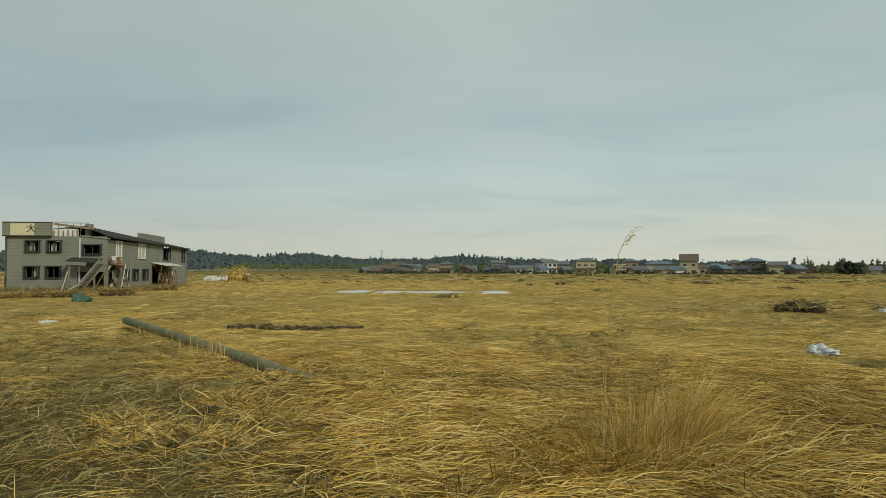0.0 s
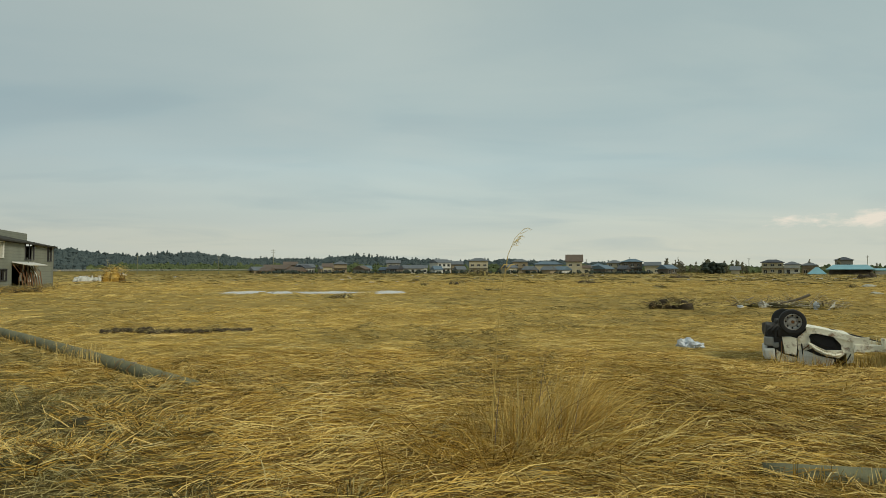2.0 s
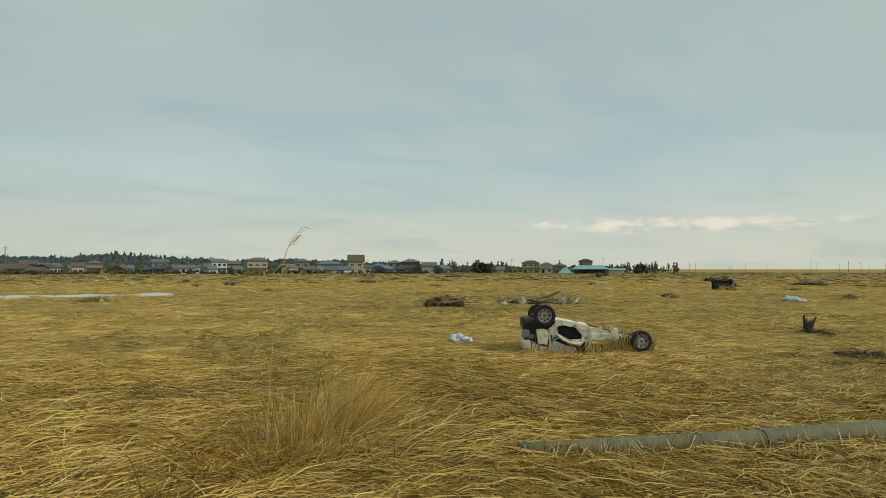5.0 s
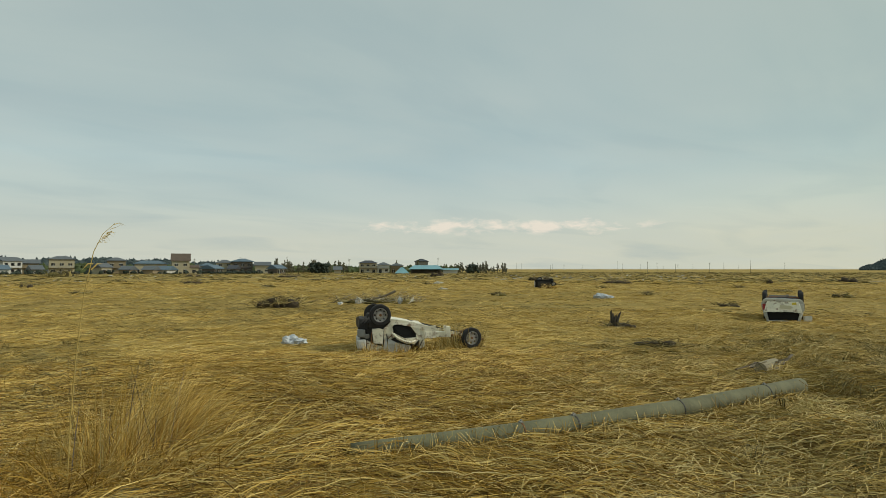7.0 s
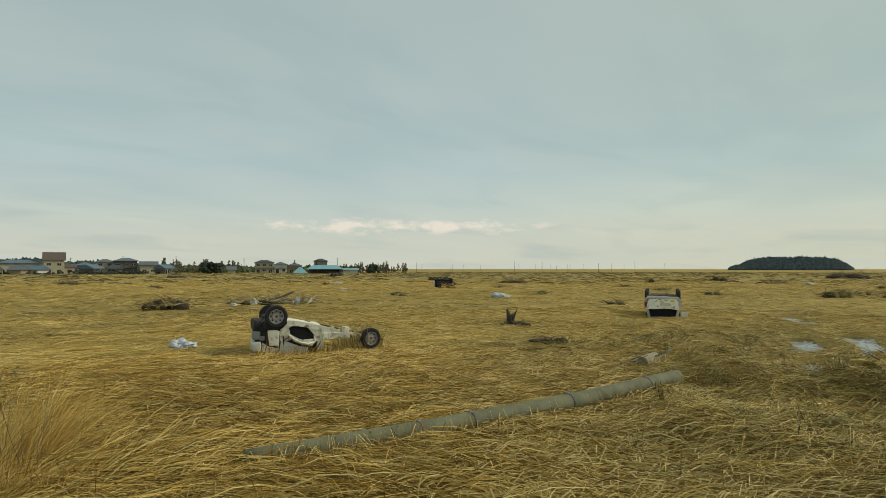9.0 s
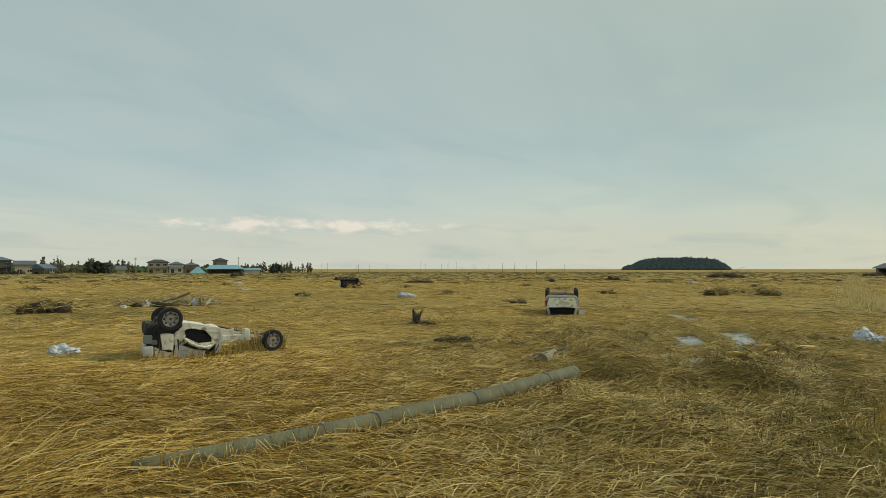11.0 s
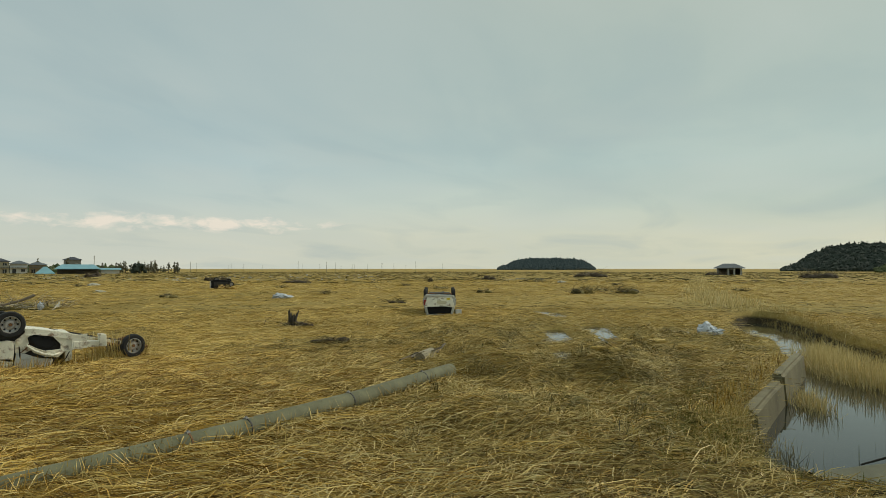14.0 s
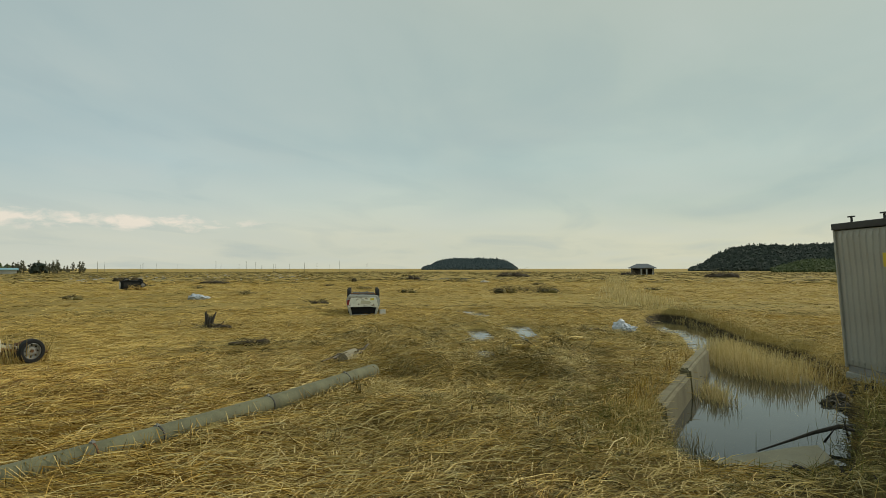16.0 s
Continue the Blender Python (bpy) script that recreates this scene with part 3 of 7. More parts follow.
for a, d, w, h in ((-32.9, 305, 3.6, 5.5), (-33.5, 306, 3.0, 5.0), (-47.2, 318, 3.5, 4.5)):
    x, y = polar(a, d)
    t = thing("broadleaf_tree", pose(x, y, -0.1), "dense rounded dark green tree beside the windbreak", "tree", "broadleaf trees")
    bm = bmesh.new()
    tube(bm, [(0, 0, -0.2), (0.1, 0, h * 0.6)], [0.3, 0.12], 6)
    for q in range(5):
        tube(bm, [(0.05, 0, h * 0.35), (math.cos(q * 1.3) * w * 0.5, math.sin(q * 1.3) * w * 0.5, h * 0.7)], [0.1, 0.03], 5)
    part("trunk", bm, BARK, t)
    c = [(bush.normal(0, w * 0.42), bush.normal(0, w * 0.42), h * bush.uniform(0.15, 0.9)) for _ in range(60)]
    ob = new("crown", clump_mesh("crown", c, bush.uniform(0.5, 1.1, 60), FOLIAGE, 3, 0.45))
    ob.parent = t


def wall_holes(w, h, holes, thick=0.2):
    """A wall in x and z with openings cut through; thickness goes to +y."""
    xs = sorted({0.0, w, *[v for a in holes for v in (a[0], a[2])]})
    zs = sorted({0.0, h, *[v for a in holes for v in (a[1], a[3])]})
    bm = bmesh.new()
    for x0, x1 in zip(xs, xs[1:]):
        for z0, z1 in zip(zs, zs[1:]):
            cx, cz = (x0 + x1) / 2, (z0 + z1) / 2
            if not any(a[0] < cx < a[2] and a[1] < cz < a[3] for a in holes):
                box(bm, (cx, thick / 2, cz), (x1 - x0, thick, z1 - z0))
    bmesh.ops.remove_doubles(bm, verts=bm.verts, dist=0.001)
    return bm


PAINTS = {
    "cream": matter("cream_render", two((0.40, 0.36, 0.25), 0.18), 0.4, 5, 0.85, bump=0.1),
    "white": matter("white_render", two((0.50, 0.50, 0.46), 0.15), 0.4, 5, 0.85, bump=0.1),
    "tan": matter("tan_render", two((0.27, 0.22, 0.14), 0.2), 0.4, 5, 0.85, bump=0.1),
    "grey": matter("grey_render", two((0.23, 0.23, 0.205), 0.2), 0.4, 5, 0.85, bump=0.1),
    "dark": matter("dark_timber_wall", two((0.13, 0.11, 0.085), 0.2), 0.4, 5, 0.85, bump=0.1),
}
ROOFS = {
    "slate": matter("grey_tile_roof", two((0.115, 0.13, 0.14), 0.2), 0.5, 6, 0.6, bump=0.2),
    "blue": matter("blue_tile_roof", two((0.10, 0.15, 0.19), 0.2), 0.5, 6, 0.5, bump=0.2),
    "brown": matter("brown_tile_roof", two((0.12, 0.092, 0.07), 0.25), 0.5, 6, 0.7, bump=0.2),
    "black": matter("black_tile_roof", two((0.055, 0.06, 0.07), 0.2), 0.5, 6, 0.6, bump=0.2),
}


def roof_shape(bm, w, d, z, rise, over=0.6, hip=0.0, thick=0.22):
    """A gable or hipped roof over w by d, eaves at z, ridge along x."""
    x, y = w / 2 + over, d / 2 + over
    for dz in (0,):
        e = [bm.verts.new(p) for p in ((-x, -y, z), (x, -y, z), (x, y, z), (-x, y, z))]
        u = [bm.verts.new((p.co.x, p.co.y, z + thick)) for p in e]
        k = (x - y * hip) if hip else x
        k = max(k, 0.3)
        r0, r1 = bm.verts.new((-k, 0, z + rise)), bm.verts.new((k, 0, z + rise))
        bm.faces.new(e[::-1])
        for i in range(4):
            bm.faces.new((e[i], e[(i + 1) % 4], u[(i + 1) % 4], u[i]))
        bm.faces.new((u[0], u[1], r1, r0))
        bm.faces.new((u[2], u[3], r0, r1))
        bm.faces.new((u[1], u[2], r1))
        bm.faces.new((u[3], u[0], r0))


def house(az, d, w, top, storeys, wall, roof, label, hip=0.0, wing=0.0, turn=0.0, dark_ground=False):
    x, y = polar(az, d)
    t = thing("house", pose(x, y, -0.1, 0, 0, az + turn), label, "house", "houses of the village")
    dep = 7.5
    rise = 1.9 if hip == 0 else 1.6
    rise = 3.6 if top > 9 else rise
    h = top - rise
    holes = []
    k = max(2, int(w / 2.6))
    for s in range(storeys):
        for i in range(k):
            cx = w * (i + 0.5) / k
            z0 = 0.9 + s * 2.75
            if z0 + 1.2 < h:
                holes.append((cx - 0.75, z0 - (0.8 if s == 0 and i % 2 == 0 else 0), cx + 0.75, z0 + 1.2))
    body = part("wall", wall_holes(w, h, holes), PAINTS[wall], t, at=pose(-w / 2, -dep / 2, 0))
    part("wall", boxes([((0, dep / 2 - 0.1, h / 2), (w, 0.2, h)), ((-w / 2 + 0.1, 0, h / 2), (0.2, dep - 0.4, h)), ((w / 2 - 0.1, 0, h / 2), (0.2, dep - 0.4, h)),
                        ((0, 0, h - 0.1), (w - 0.5, dep - 0.5, 0.1))]), PAINTS[wall], t)
    for a in holes:
        win = part("window", boxes([(((a[0] + a[2]) / 2 - w / 2, -dep / 2 + 0.1, a[1] + 0.04), (a[2] - a[0], 0.26, 0.08)), (((a[0] + a[2]) / 2 - w / 2, -dep / 2 + 0.1, a[3] - 0.04), (a[2] - a[0], 0.26, 0.08)),
                                    (((a[0] + a[2]) / 2 - w / 2, -dep / 2 + 0.1, (a[1] + a[3]) / 2), (0.08, 0.2, a[3] - a[1]))]), TRIM_WHITE if wall != "white" else DARK_METAL, t)
        part("pane", boxes([(((a[0] + a[2]) / 2 - w / 2, -dep / 2 + 0.17, (a[1] + a[3]) / 2), (a[2] - a[0], 0.03, a[3] - a[1]))]), GLASS_DARK, win)
    bm = bmesh.new()
    roof_shape(bm, w, dep, h, rise, 0.6, hip)
    part("roof", bm, ROOFS[roof], t)
    if storeys == 2 and top < 9:
        bm = bmesh.new()
        box(bm, (0, -dep / 2 - 0.55, 2.75), (w + 0.6, 1.1, 0.16), None)
        part("porch_roof", bm, ROOFS[roof], t)
    if wing:
        bm = boxes([((w / 2 + wing / 2, 0.2, 1.4), (wing, dep - 1, 2.8))])
        p = part("side_wing", bm, PAINTS[wall], t)
        bm = bmesh.new()
        roof_shape(bm, wing, dep - 1, 2.8, 1.4, 0.4)
        part("wing_roof", bm, ROOFS[roof], p, at=pose(w / 2 + wing / 2, 0.2, 0))
        part("window", boxes([((w / 2 + wing / 2, -dep / 2 + 0.68, 1.3), (1.6, 0.06, 1.1))]), GLASS_DARK, p)
    return t


HOUSES = [
    (5.58, 330, 9.0, 4.6, 1, "tan", "brown", "low tan house with a brown tiled roof", 0, 0, 0),
    (4.1, 335, 6.5, 6.2, 2, "dark", "brown", "brown timber house with a tiled roof", 0, 0, 0),
    (2.85, 325, 7.8, 5.0, 1, "grey", "slate", "grey gabled house with a slate roof", 0, 0, 15),
    (0.85, 318, 4.6, 5.2, 1, "cream", "brown", "small cream shed with a brown roof", 0, 0, 0),
    (-0.3, 330, 6.6, 6.4, 2, "tan", "slate", "tan house under a grey roof", 0.8, 0, 0),
    (-5.1, 350, 7.4, 7.4, 2, "grey", "slate", "grey house set back behind sheds", 0, 0, 0),
    (-6.9, 320, 9.6, 4.4, 1, "white", "slate", "low white house with a grey roof", 0, 2.5, 0),
    (-9.4, 322, 8.2, 7.4, 2, "white", "slate", "white gabled house of two storeys", 0, 0, 35),
    (-10.9, 335, 6.4, 6.6, 2, "tan", "slate", "tan house beside a white one", 0, 0, 0),
    (-12.95, 322, 9.6, 8.0, 2, "cream", "slate", "cream house of two storeys with a hipped grey roof", 0.8, 0, 0),
    (-15.7, 305, 4.4, 4.8, 1, "cream", "slate", "small cream shed with a grey roof", 0, 0, 30),
    (-16.75, 325, 7.6, 7.6, 2, "tan", "slate", "ochre house of two storeys", 0.8, 0, 0),
    (-19.3, 322, 13.6, 6.2, 1, "cream", "blue", "long house with a broad blue-grey tiled roof", 0.8, 0, 0),
    (-21.6, 320, 7.6, 9.6, 2, "cream", "brown", "tall house with a steep brown roof", 0, 4.0, 0),
    (-23.7, 335, 6.4, 5.4, 1, "grey", "blue", "low house with a blue roof", 0.8, 0, 0),
    (-25.1, 325, 7.6, 6.8, 2, "cream", "slate", "cream house with a grey roof", 0.8, 0, 0),
    (-26.6, 322, 9.4, 7.4, 2, "dark", "blue", "dark house with a blue hipped roof", 0.9, 0, 0),
    (-28.3, 318, 7.0, 5.8, 1, "cream", "slate", "pale green-cream house at the end of the row", 0, 2.5, 0),
    (-34.86, 310, 3.4, 3.6, 1, "cream", "slate", "small cream store with a flat roof", 0, 0, 0),
    (-37.6, 345, 9.4, 7.0, 2, "cream", "black", "cream house with a dark hipped roof", 0.8, 0, 0),
    (-39.0, 345, 6.6, 6.0, 2, "white", "slate", "white house with a grey roof", 0.8, 0, 0),
    (-40.2, 350, 6.6, 5.6, 2, "tan", "slate", "tan house with a grey roof", 0.8, 0, 0),
    (-42.5, 365, 7.4, 8.2, 2, "grey", "black", "dark roofed house behind the blue hall", 0.8, 0, 0),
]
for az_, d_, w_, top_, st_, wa_, ro_, la_, hip_, wing_, turn_ in HOUSES:
    house(az_, d_, w_, top_, st_, wa_, ro_, la_, hip_, wing_, turn_)

shed_rng = np.random.default_rng(61)
for k in range(26):
    a = shed_rng.uniform(-30, 7)
    house(a, shed_rng.uniform(300, 312) + (45 if k % 3 == 0 else 0), shed_rng.uniform(3.0, 6.5), shed_rng.uniform(3.2, 4.6), 1, ("grey", "tan", "dark", "white")[k % 4], ("slate", "black", "brown", "blue")[(k // 2) % 4],
          ("low grey shed with a slate roof", "low tan outbuilding of the village", "dark timber shed of the village", "low white outbuilding of the village")[k % 4], 0, 0, shed_rng.uniform(-50, 50))
wood("garden_shrubs", [(7, -0.30), (4, -0.10), (2, -0.35), (-1, -0.12), (-4, -0.30), (-7, -0.10), (-9, -0.35), (-11.5, -0.10), (-13, -0.38), (-15, -0.12), (-18, -0.18), (-20.5, -0.38), (-23, -0.15), (-25, -0.35), (-27.5, -0.10), (-30, -0.30)], 298, 260, 0.9, FOLIAGE, 62, "dark garden shrubs and hedges before the houses", 10)


def blue_hall():
    x, y = polar(-42.9, 300)
    t = thing("farm_hall", pose(x, y, -0.1, 0, 0, -42.9), "open farm hall with a light blue sheet roof", "hall")
    bm = bmesh.new()
    roof_shape(bm, 15.5, 9, 2.1, 2.0, 0.5, 0.5)
    part("roof", bm, BLUE_ROOF, t)
    part("wall", boxes([((0, 4.2, 1.05), (15, 0.2, 2.1)), ((7.4, 0, 1.05), (0.2, 8.2, 2.1))]), PAINTS["dark"], t)
    for k in range(5):
        part("post", boxes([((-7 + 3.5 * k, -4.2, 1.05), (0.25, 0.25, 2.1))]), PAINTS["dark"], t)
    bm = bmesh.new()
    roof_shape(bm, 7.5, 5, 1.7, 0.9, 0.4)
    w = part("lean_to", boxes([((11.8, 1.5, 0.85), (7.0, 4.6, 1.7))]), PAINTS["white"], t)
    part("lean_to_roof", bm, BLUE_ROOF, w, at=pose(11.8, 1.5, 0))
    x, y = polar(-40.7, 292)
    t = thing("fallen_roof", pose(x, y, -0.1, 0, 0, -40), "fallen light blue roof lying in the field", "roof")
    bm = bmesh.new()
    roof_shape(bm, 6.2, 5.5, 0.2, 2.9, 0.3, 0.95)
    part("roof_sheet", bm, BLUE_ROOF, t)
    part("ridge_cap", boxes([((0, 0, 3.1), (1.0, 0.25, 0.1))]), BLUE_ROOF, t)


blue_hall()


def far_pole():
    t = thing("utility_pole", pose(0, 0, -60), "thin distant utility pole with crossarms", "utility pole", "utility poles on the plain")
    bm = bmesh.new()
    tube(bm, [(0, 0, -0.3), (0, 0, 10)], [0.17, 0.10], 6)
    part("pole", bm, POLE, t)
    part("crossarm", boxes([((0, 0, 9.4), (1.8, 0.12, 0.12))]), STEEL, t)
    part("crossarm", boxes([((0, 0, 8.7), (1.4, 0.12, 0.12))]), STEEL, t)
    return t


POLE_AZ = [-51.2, -51.7, -54.3, -54.5, -55.5, -57.1, -60.2, -60.6, -62.1, -62.7, -63.5, -64.0, -65.0, -65.2, -66.4, -67.7, -68.8, -69.9, -70.8, -73.3,
           18.7, 16.5, 10.2, 5.6, 2.9, -1.8, -13.2, -20.9, -22.7, -26.4, -35.9, -30.4, -44.0, -48.4]
first = far_pole()
for i, a in enumerate(POLE_AZ):
    d = {0: 420, 1: 520, 2: 640}[i % 3] if i < 20 else (270 if i < 23 else 330)
    k = 0.72 if i < 20 else 0.85
    if i == 23:
        k = 1.35
    x, y = polar(a, d)
    m = pose(x, y, -0.1, 0, rng.uniform(-1.5, 1.5), rng.uniform(-40, 40)) @ Matrix.Diagonal((k, k, k * rng.uniform(0.75, 1.05), 1))
    if i == 0:
        first.matrix_basis = m
    else:
        copy_thing(first, m).matrix_basis = m


def parked_car():
    x, y = polar(17.75, 205)
    t = thing("white_car", pose(x, y, lift(x, y), 0, 0, 20), "small white car standing in the far field", "car")
    bm = bmesh.new()
    prism(bm, [(-1.7, 0.3), (1.75, 0.3), (1.75, 0.75), (0.9, 0.85), (0.45, 1.4), (-1.2, 1.42), (-1.65, 0.9)], -0.75, 0.75)
    part("body", bm, GREY_CAR, t)
    bm = bmesh.new()
    prism(bm, [(-1.2, 0.92), (0.6, 0.92), (0.35, 1.34), (-1.05, 1.34)], -0.77, 0.77)
    part("window_band", bm, GLASS_DARK, t)
    for xx in (-1.1, 1.1):
        for yy in (-0.7, 0.7):
            bm = bmesh.new()
            tube(bm, [(xx, yy - 0.09, 0.28), (xx, yy + 0.09, 0.28)], 0.28, 12)
            part("tyre", bm, TYRE, t)


parked_car()


def embankment():
    a, b = Vector(polar(24, 260)), Vector(polar(6.5, 320))
    d = b - a
    t = thing("raised_road", Matrix.Translation((a.x, a.y, 0)) @ pose(0, 0, 0, 0, 0, math.degrees(math.atan2(d.y, d.x))), "raised road with a pale guard rail beyond the field", "road")
    L = d.length
    bm = bmesh.new()
    prism(bm, [(-4, -0.3), (4, -0.3), (2.6, 1.3), (-2.6, 1.3)], 0, L)
    part("bank", bm, STRAW_DULL, t, at=pose(0, 0, 0, 0, 0, -90))
    part("guard_rail", boxes([((L / 2, -2.4, 1.85), (L, 0.06, 0.35))]), STEEL, t)
    part("kerb", boxes([((L / 2, -2.55, 1.36), (L, 0.3, 0.14))]), CONCRETE, t)


embankment()


def field_hut():
    x, y = polar(-98.05, 240)
    t = thing("field_hut", pose(x, y, -0.1, 0, 0, -98.05), "gutted single-storey house with a hipped grey roof", "house")
    bm = bmesh.new()
    roof_shape(bm, 8.2, 6.5, 2.4, 1.7, 0.9, 0.75)
    part("roof", bm, ROOFS["slate"], t)
    part("wall", wall_holes(8.0, 2.4, [(0.6, 0.2, 3.2, 2.2), (4.0, 0.2, 5.2, 2.0), (5.9, 0.2, 7.5, 2.2)]), PAINTS["grey"], t, at=pose(-4, -3.2, 0))
    part("wall", boxes([((0, 3.1, 1.2), (8, 0.2, 2.4)), ((-3.9, 0, 1.2), (0.2, 6.0, 2.4)), ((3.9, 0, 1.2), (0.2, 6.0, 2.4))]), PAINTS["dark"], t)
    for xx in (-0.4, 1.5, 3.6):
        part("post", boxes([((xx, -3.3, 1.2), (0.25, 0.15, 2.4))]), TRIM_WHITE, t)


field_hut()


# ---- the damaged building ----
def damaged_building():
    B = Matrix.Translation((-32.4, 60.0, -0.05)) @ pose(0, 0, 0, 0, 0, 7.9)
    t = thing("damaged_building", B, "grey-sided two-storey building with torn lower walls", "building")
    H, W, D = 5.4, 9.07, 28.0
    front = [(1.92, 3.98, 3.0, 4.92), (3.84, 3.98, 4.9, 4.92), (1.85, 1.5, 3.0, 2.48), (3.75, 1.5, 4.9, 2.48), (7.0, 3.75, 8.5, 4.55), (6.4, 0.0, 8.9, 2.0)]
    part("front_wall", wall_holes(W, H, front), SIDING, t, at=pose(-W, 0, 0))
    side = [(2.0, 3.6, 3.4, 5.0), (8.4, 3.5, 10.6, 5.0), (17.2, 3.4, 20.2, 5.1), (25.5, 3.3, 27.0, 5.0), (3.9, 1.1, 5.6, 2.2), (6.7, 1.1, 8.4, 2.2), (9.8, 1.1, 11.6, 2.2),
            (0.25, 0.0, 3.0, 2.3), (13.2, 0.0, 20.0, 2.6)]
    part("side_wall", wall_holes(D, H - 0.3, side), SIDING, t, at=pose(-0.2, 0.2, 0, 0, 0, 90) @ pose(0, -0.2, 0))
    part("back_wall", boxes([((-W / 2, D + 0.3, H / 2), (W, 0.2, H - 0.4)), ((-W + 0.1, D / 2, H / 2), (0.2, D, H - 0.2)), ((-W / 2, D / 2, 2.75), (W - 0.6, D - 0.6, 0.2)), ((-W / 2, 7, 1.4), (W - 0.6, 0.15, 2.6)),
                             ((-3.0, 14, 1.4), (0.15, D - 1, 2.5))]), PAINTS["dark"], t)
    for i, a in enumerate(front[:5]):
        f = 0.09
        win = part("window", boxes([(((a[0] + a[2]) / 2 - W, -0.1, a[3] + f / 2), (a[2] - a[0] + 0.3, 0.34, f)), (((a[0] + a[2]) / 2 - W, -0.1, a[1] - f / 2), (a[2] - a[0] + 0.3, 0.34, f)),
                                    ((a[0] - W - f / 2, -0.1, (a[1] + a[3]) / 2), (f, 0.34, a[3] - a[1])), ((a[2] - W + f / 2, -0.1, (a[1] + a[3]) / 2), (f, 0.34, a[3] - a[1])),
                                    (((a[0] + a[2]) / 2 - W, 0.02, (a[1] + a[3]) / 2), (0.07, 0.07, a[3] - a[1]))]), DARK_METAL, t)
        if i in (0, 1, 2):
            bm = bmesh.new()
            for q in range(5):
                box(bm, (a[0] - W + 0.12 + 0.10 * q + (0.5 if i == 2 else 0), 0.32 + 0.03 * (q % 2), (a[1] + a[3]) / 2 + (0 if i != 1 else -0.15)), (0.09, 0.03, (a[3] - a[1]) * 0.9))
            part("curtain", bm, CURTAIN, win, "pale torn curtain")
    for i, a in enumerate(side[:7]):
        c = (a[0] + a[2]) / 2 + 0.2
        win = part("window", boxes([((0.03, c, a[3] + 0.05), (0.14, a[2] - a[0] + 0.2, 0.1)), ((0.03, c, a[1] - 0.05), (0.14, a[2] - a[0] + 0.2, 0.1)), ((0.0, c, (a[1] + a[3]) / 2), (0.06, 0.09, a[3] - a[1])),
                                    ((0.03, a[0] + 0.2, (a[1] + a[3]) / 2), (0.14, 0.09, a[3] - a[1])), ((0.03, a[2] + 0.2, (a[1] + a[3]) / 2), (0.14, 0.09, a[3] - a[1]))]), TRIM_WHITE if i in (0, 1) else DARK_METAL, t)
        if i in (0, 1):
            part("pane", boxes([((-0.08, c, (a[1] + a[3]) / 2), (0.03, a[2] - a[0], a[3] - a[1]))]), CURTAIN, win, "pale blinds behind the glass")
    # roofs: parapet sign over the front, low dark sheet roof over the long wing
    part("parapet", boxes([((-W + 0.2, -0.12, 6.05), (0.7, 0.3, 1.25))]), SIDING, t)
    part("parapet", boxes([((-W + 3.4, -0.12, 6.05), (1.45, 0.3, 1.25))]), SIDING, t)
    sign = part("sign_panel", boxes([((-W + 1.6, -0.2, 6.05), (2.12, 0.12, 1.2))]), SIGN, t, "yellowed sign panel")
    txt = bpy.data.curves.new("sign_letter", "FONT")
    txt.body, txt.size, txt.extrude, txt.align_x = "大", 0.84, 0.01, "CENTER"
    ob = new("sign_letter", txt)
    ob.parent = sign
    txt.materials.append(BLACK)
    ob.matrix_basis = pose(-W + 2.36, -0.275, 5.82, 90, 0, 0)
    part("parapet_cap", boxes([((-W + 2.0, -0.12, 6.70), (4.3, 0.42, 0.07)), ((-W + 2.0, -0.12, 5.40), (4.3, 0.4, 0.08))]), DARK_METAL, t)
    part("lining_board", boxes([((-3.8, 0.1, 5.75), (2.3, 0.1, 0.75))]), TRIM_WHITE, t, "exposed white lining boards")
    for k in range(6):
        part("stud", boxes([((-4.8 + 0.42 * k, 0.0, 5.65 + 0.1 * (k % 2)), (0.07, 0.1, 0.6))]), WOOD, t)
    part("timber_beam", boxes([((0, 0, 0), (3.6, 0.16, 0.2))]), WOOD, t, at=pose(-3.0, -0.05, 6.35, 0, 7, 0))
    rail = bmesh.new()
    tube(rail, [(-W + 4.1, 0.5, 6.72), (-1.9, 0.5, 6.72)], 0.035, 5)
    for k in range(5):
        tube(rail, [(-4.6 + 0.66 * k, 0.5, 5.4), (-4.6 + 0.66 * k, 0.5, 6.72)], 0.035, 5)
    part("roof_rail", rail, STEEL, t)
    part("chimney_box", boxes([((-2.0, 0.9, 6.0), (0.5, 0.7, 1.3))], 0.02), SIDING, t)
    bm = bmesh.new()
    a = [bm.verts.new(p) for p in ((0.35, -0.1, 5.3), (0.35, D + 0.4, 5.0), (-3.4, D + 0.4, 5.75), (-2.2, 0.3, 6.3), (-W, 0.3, 5.6), (-W, D + 0.4, 5.5))]
    b = [bm.verts.new(v.co + Vector((0, 0, 0.14))) for v in a]
    for q in ((0, 1, 2, 3), (3, 2, 5, 4)):
        bm.faces.new([a[i] for i in q])
        bm.faces.new([b[i] for i in q][::-1])
    for i, j in ((0, 1), (1, 2), (2, 5), (5, 4), (4, 3), (3, 0)):
        bm.faces.new((a[i], a[j], b[j], b[i]))
    part("sheet_roof", bm, ROOF_DARK, t, "dark low-pitched sheet roof")
    part("rear_parapet", boxes([((-2.6, 21.5, 6.05), (0.25, 10, 1.3))]), SIDING, t)
    part("gutter", boxes([((0.42, D / 2, 5.28), (0.12, D, 0.1))]), ROOF_DARK, t, at=pose(0, 0, 0.02, -0.55, 0, 0))
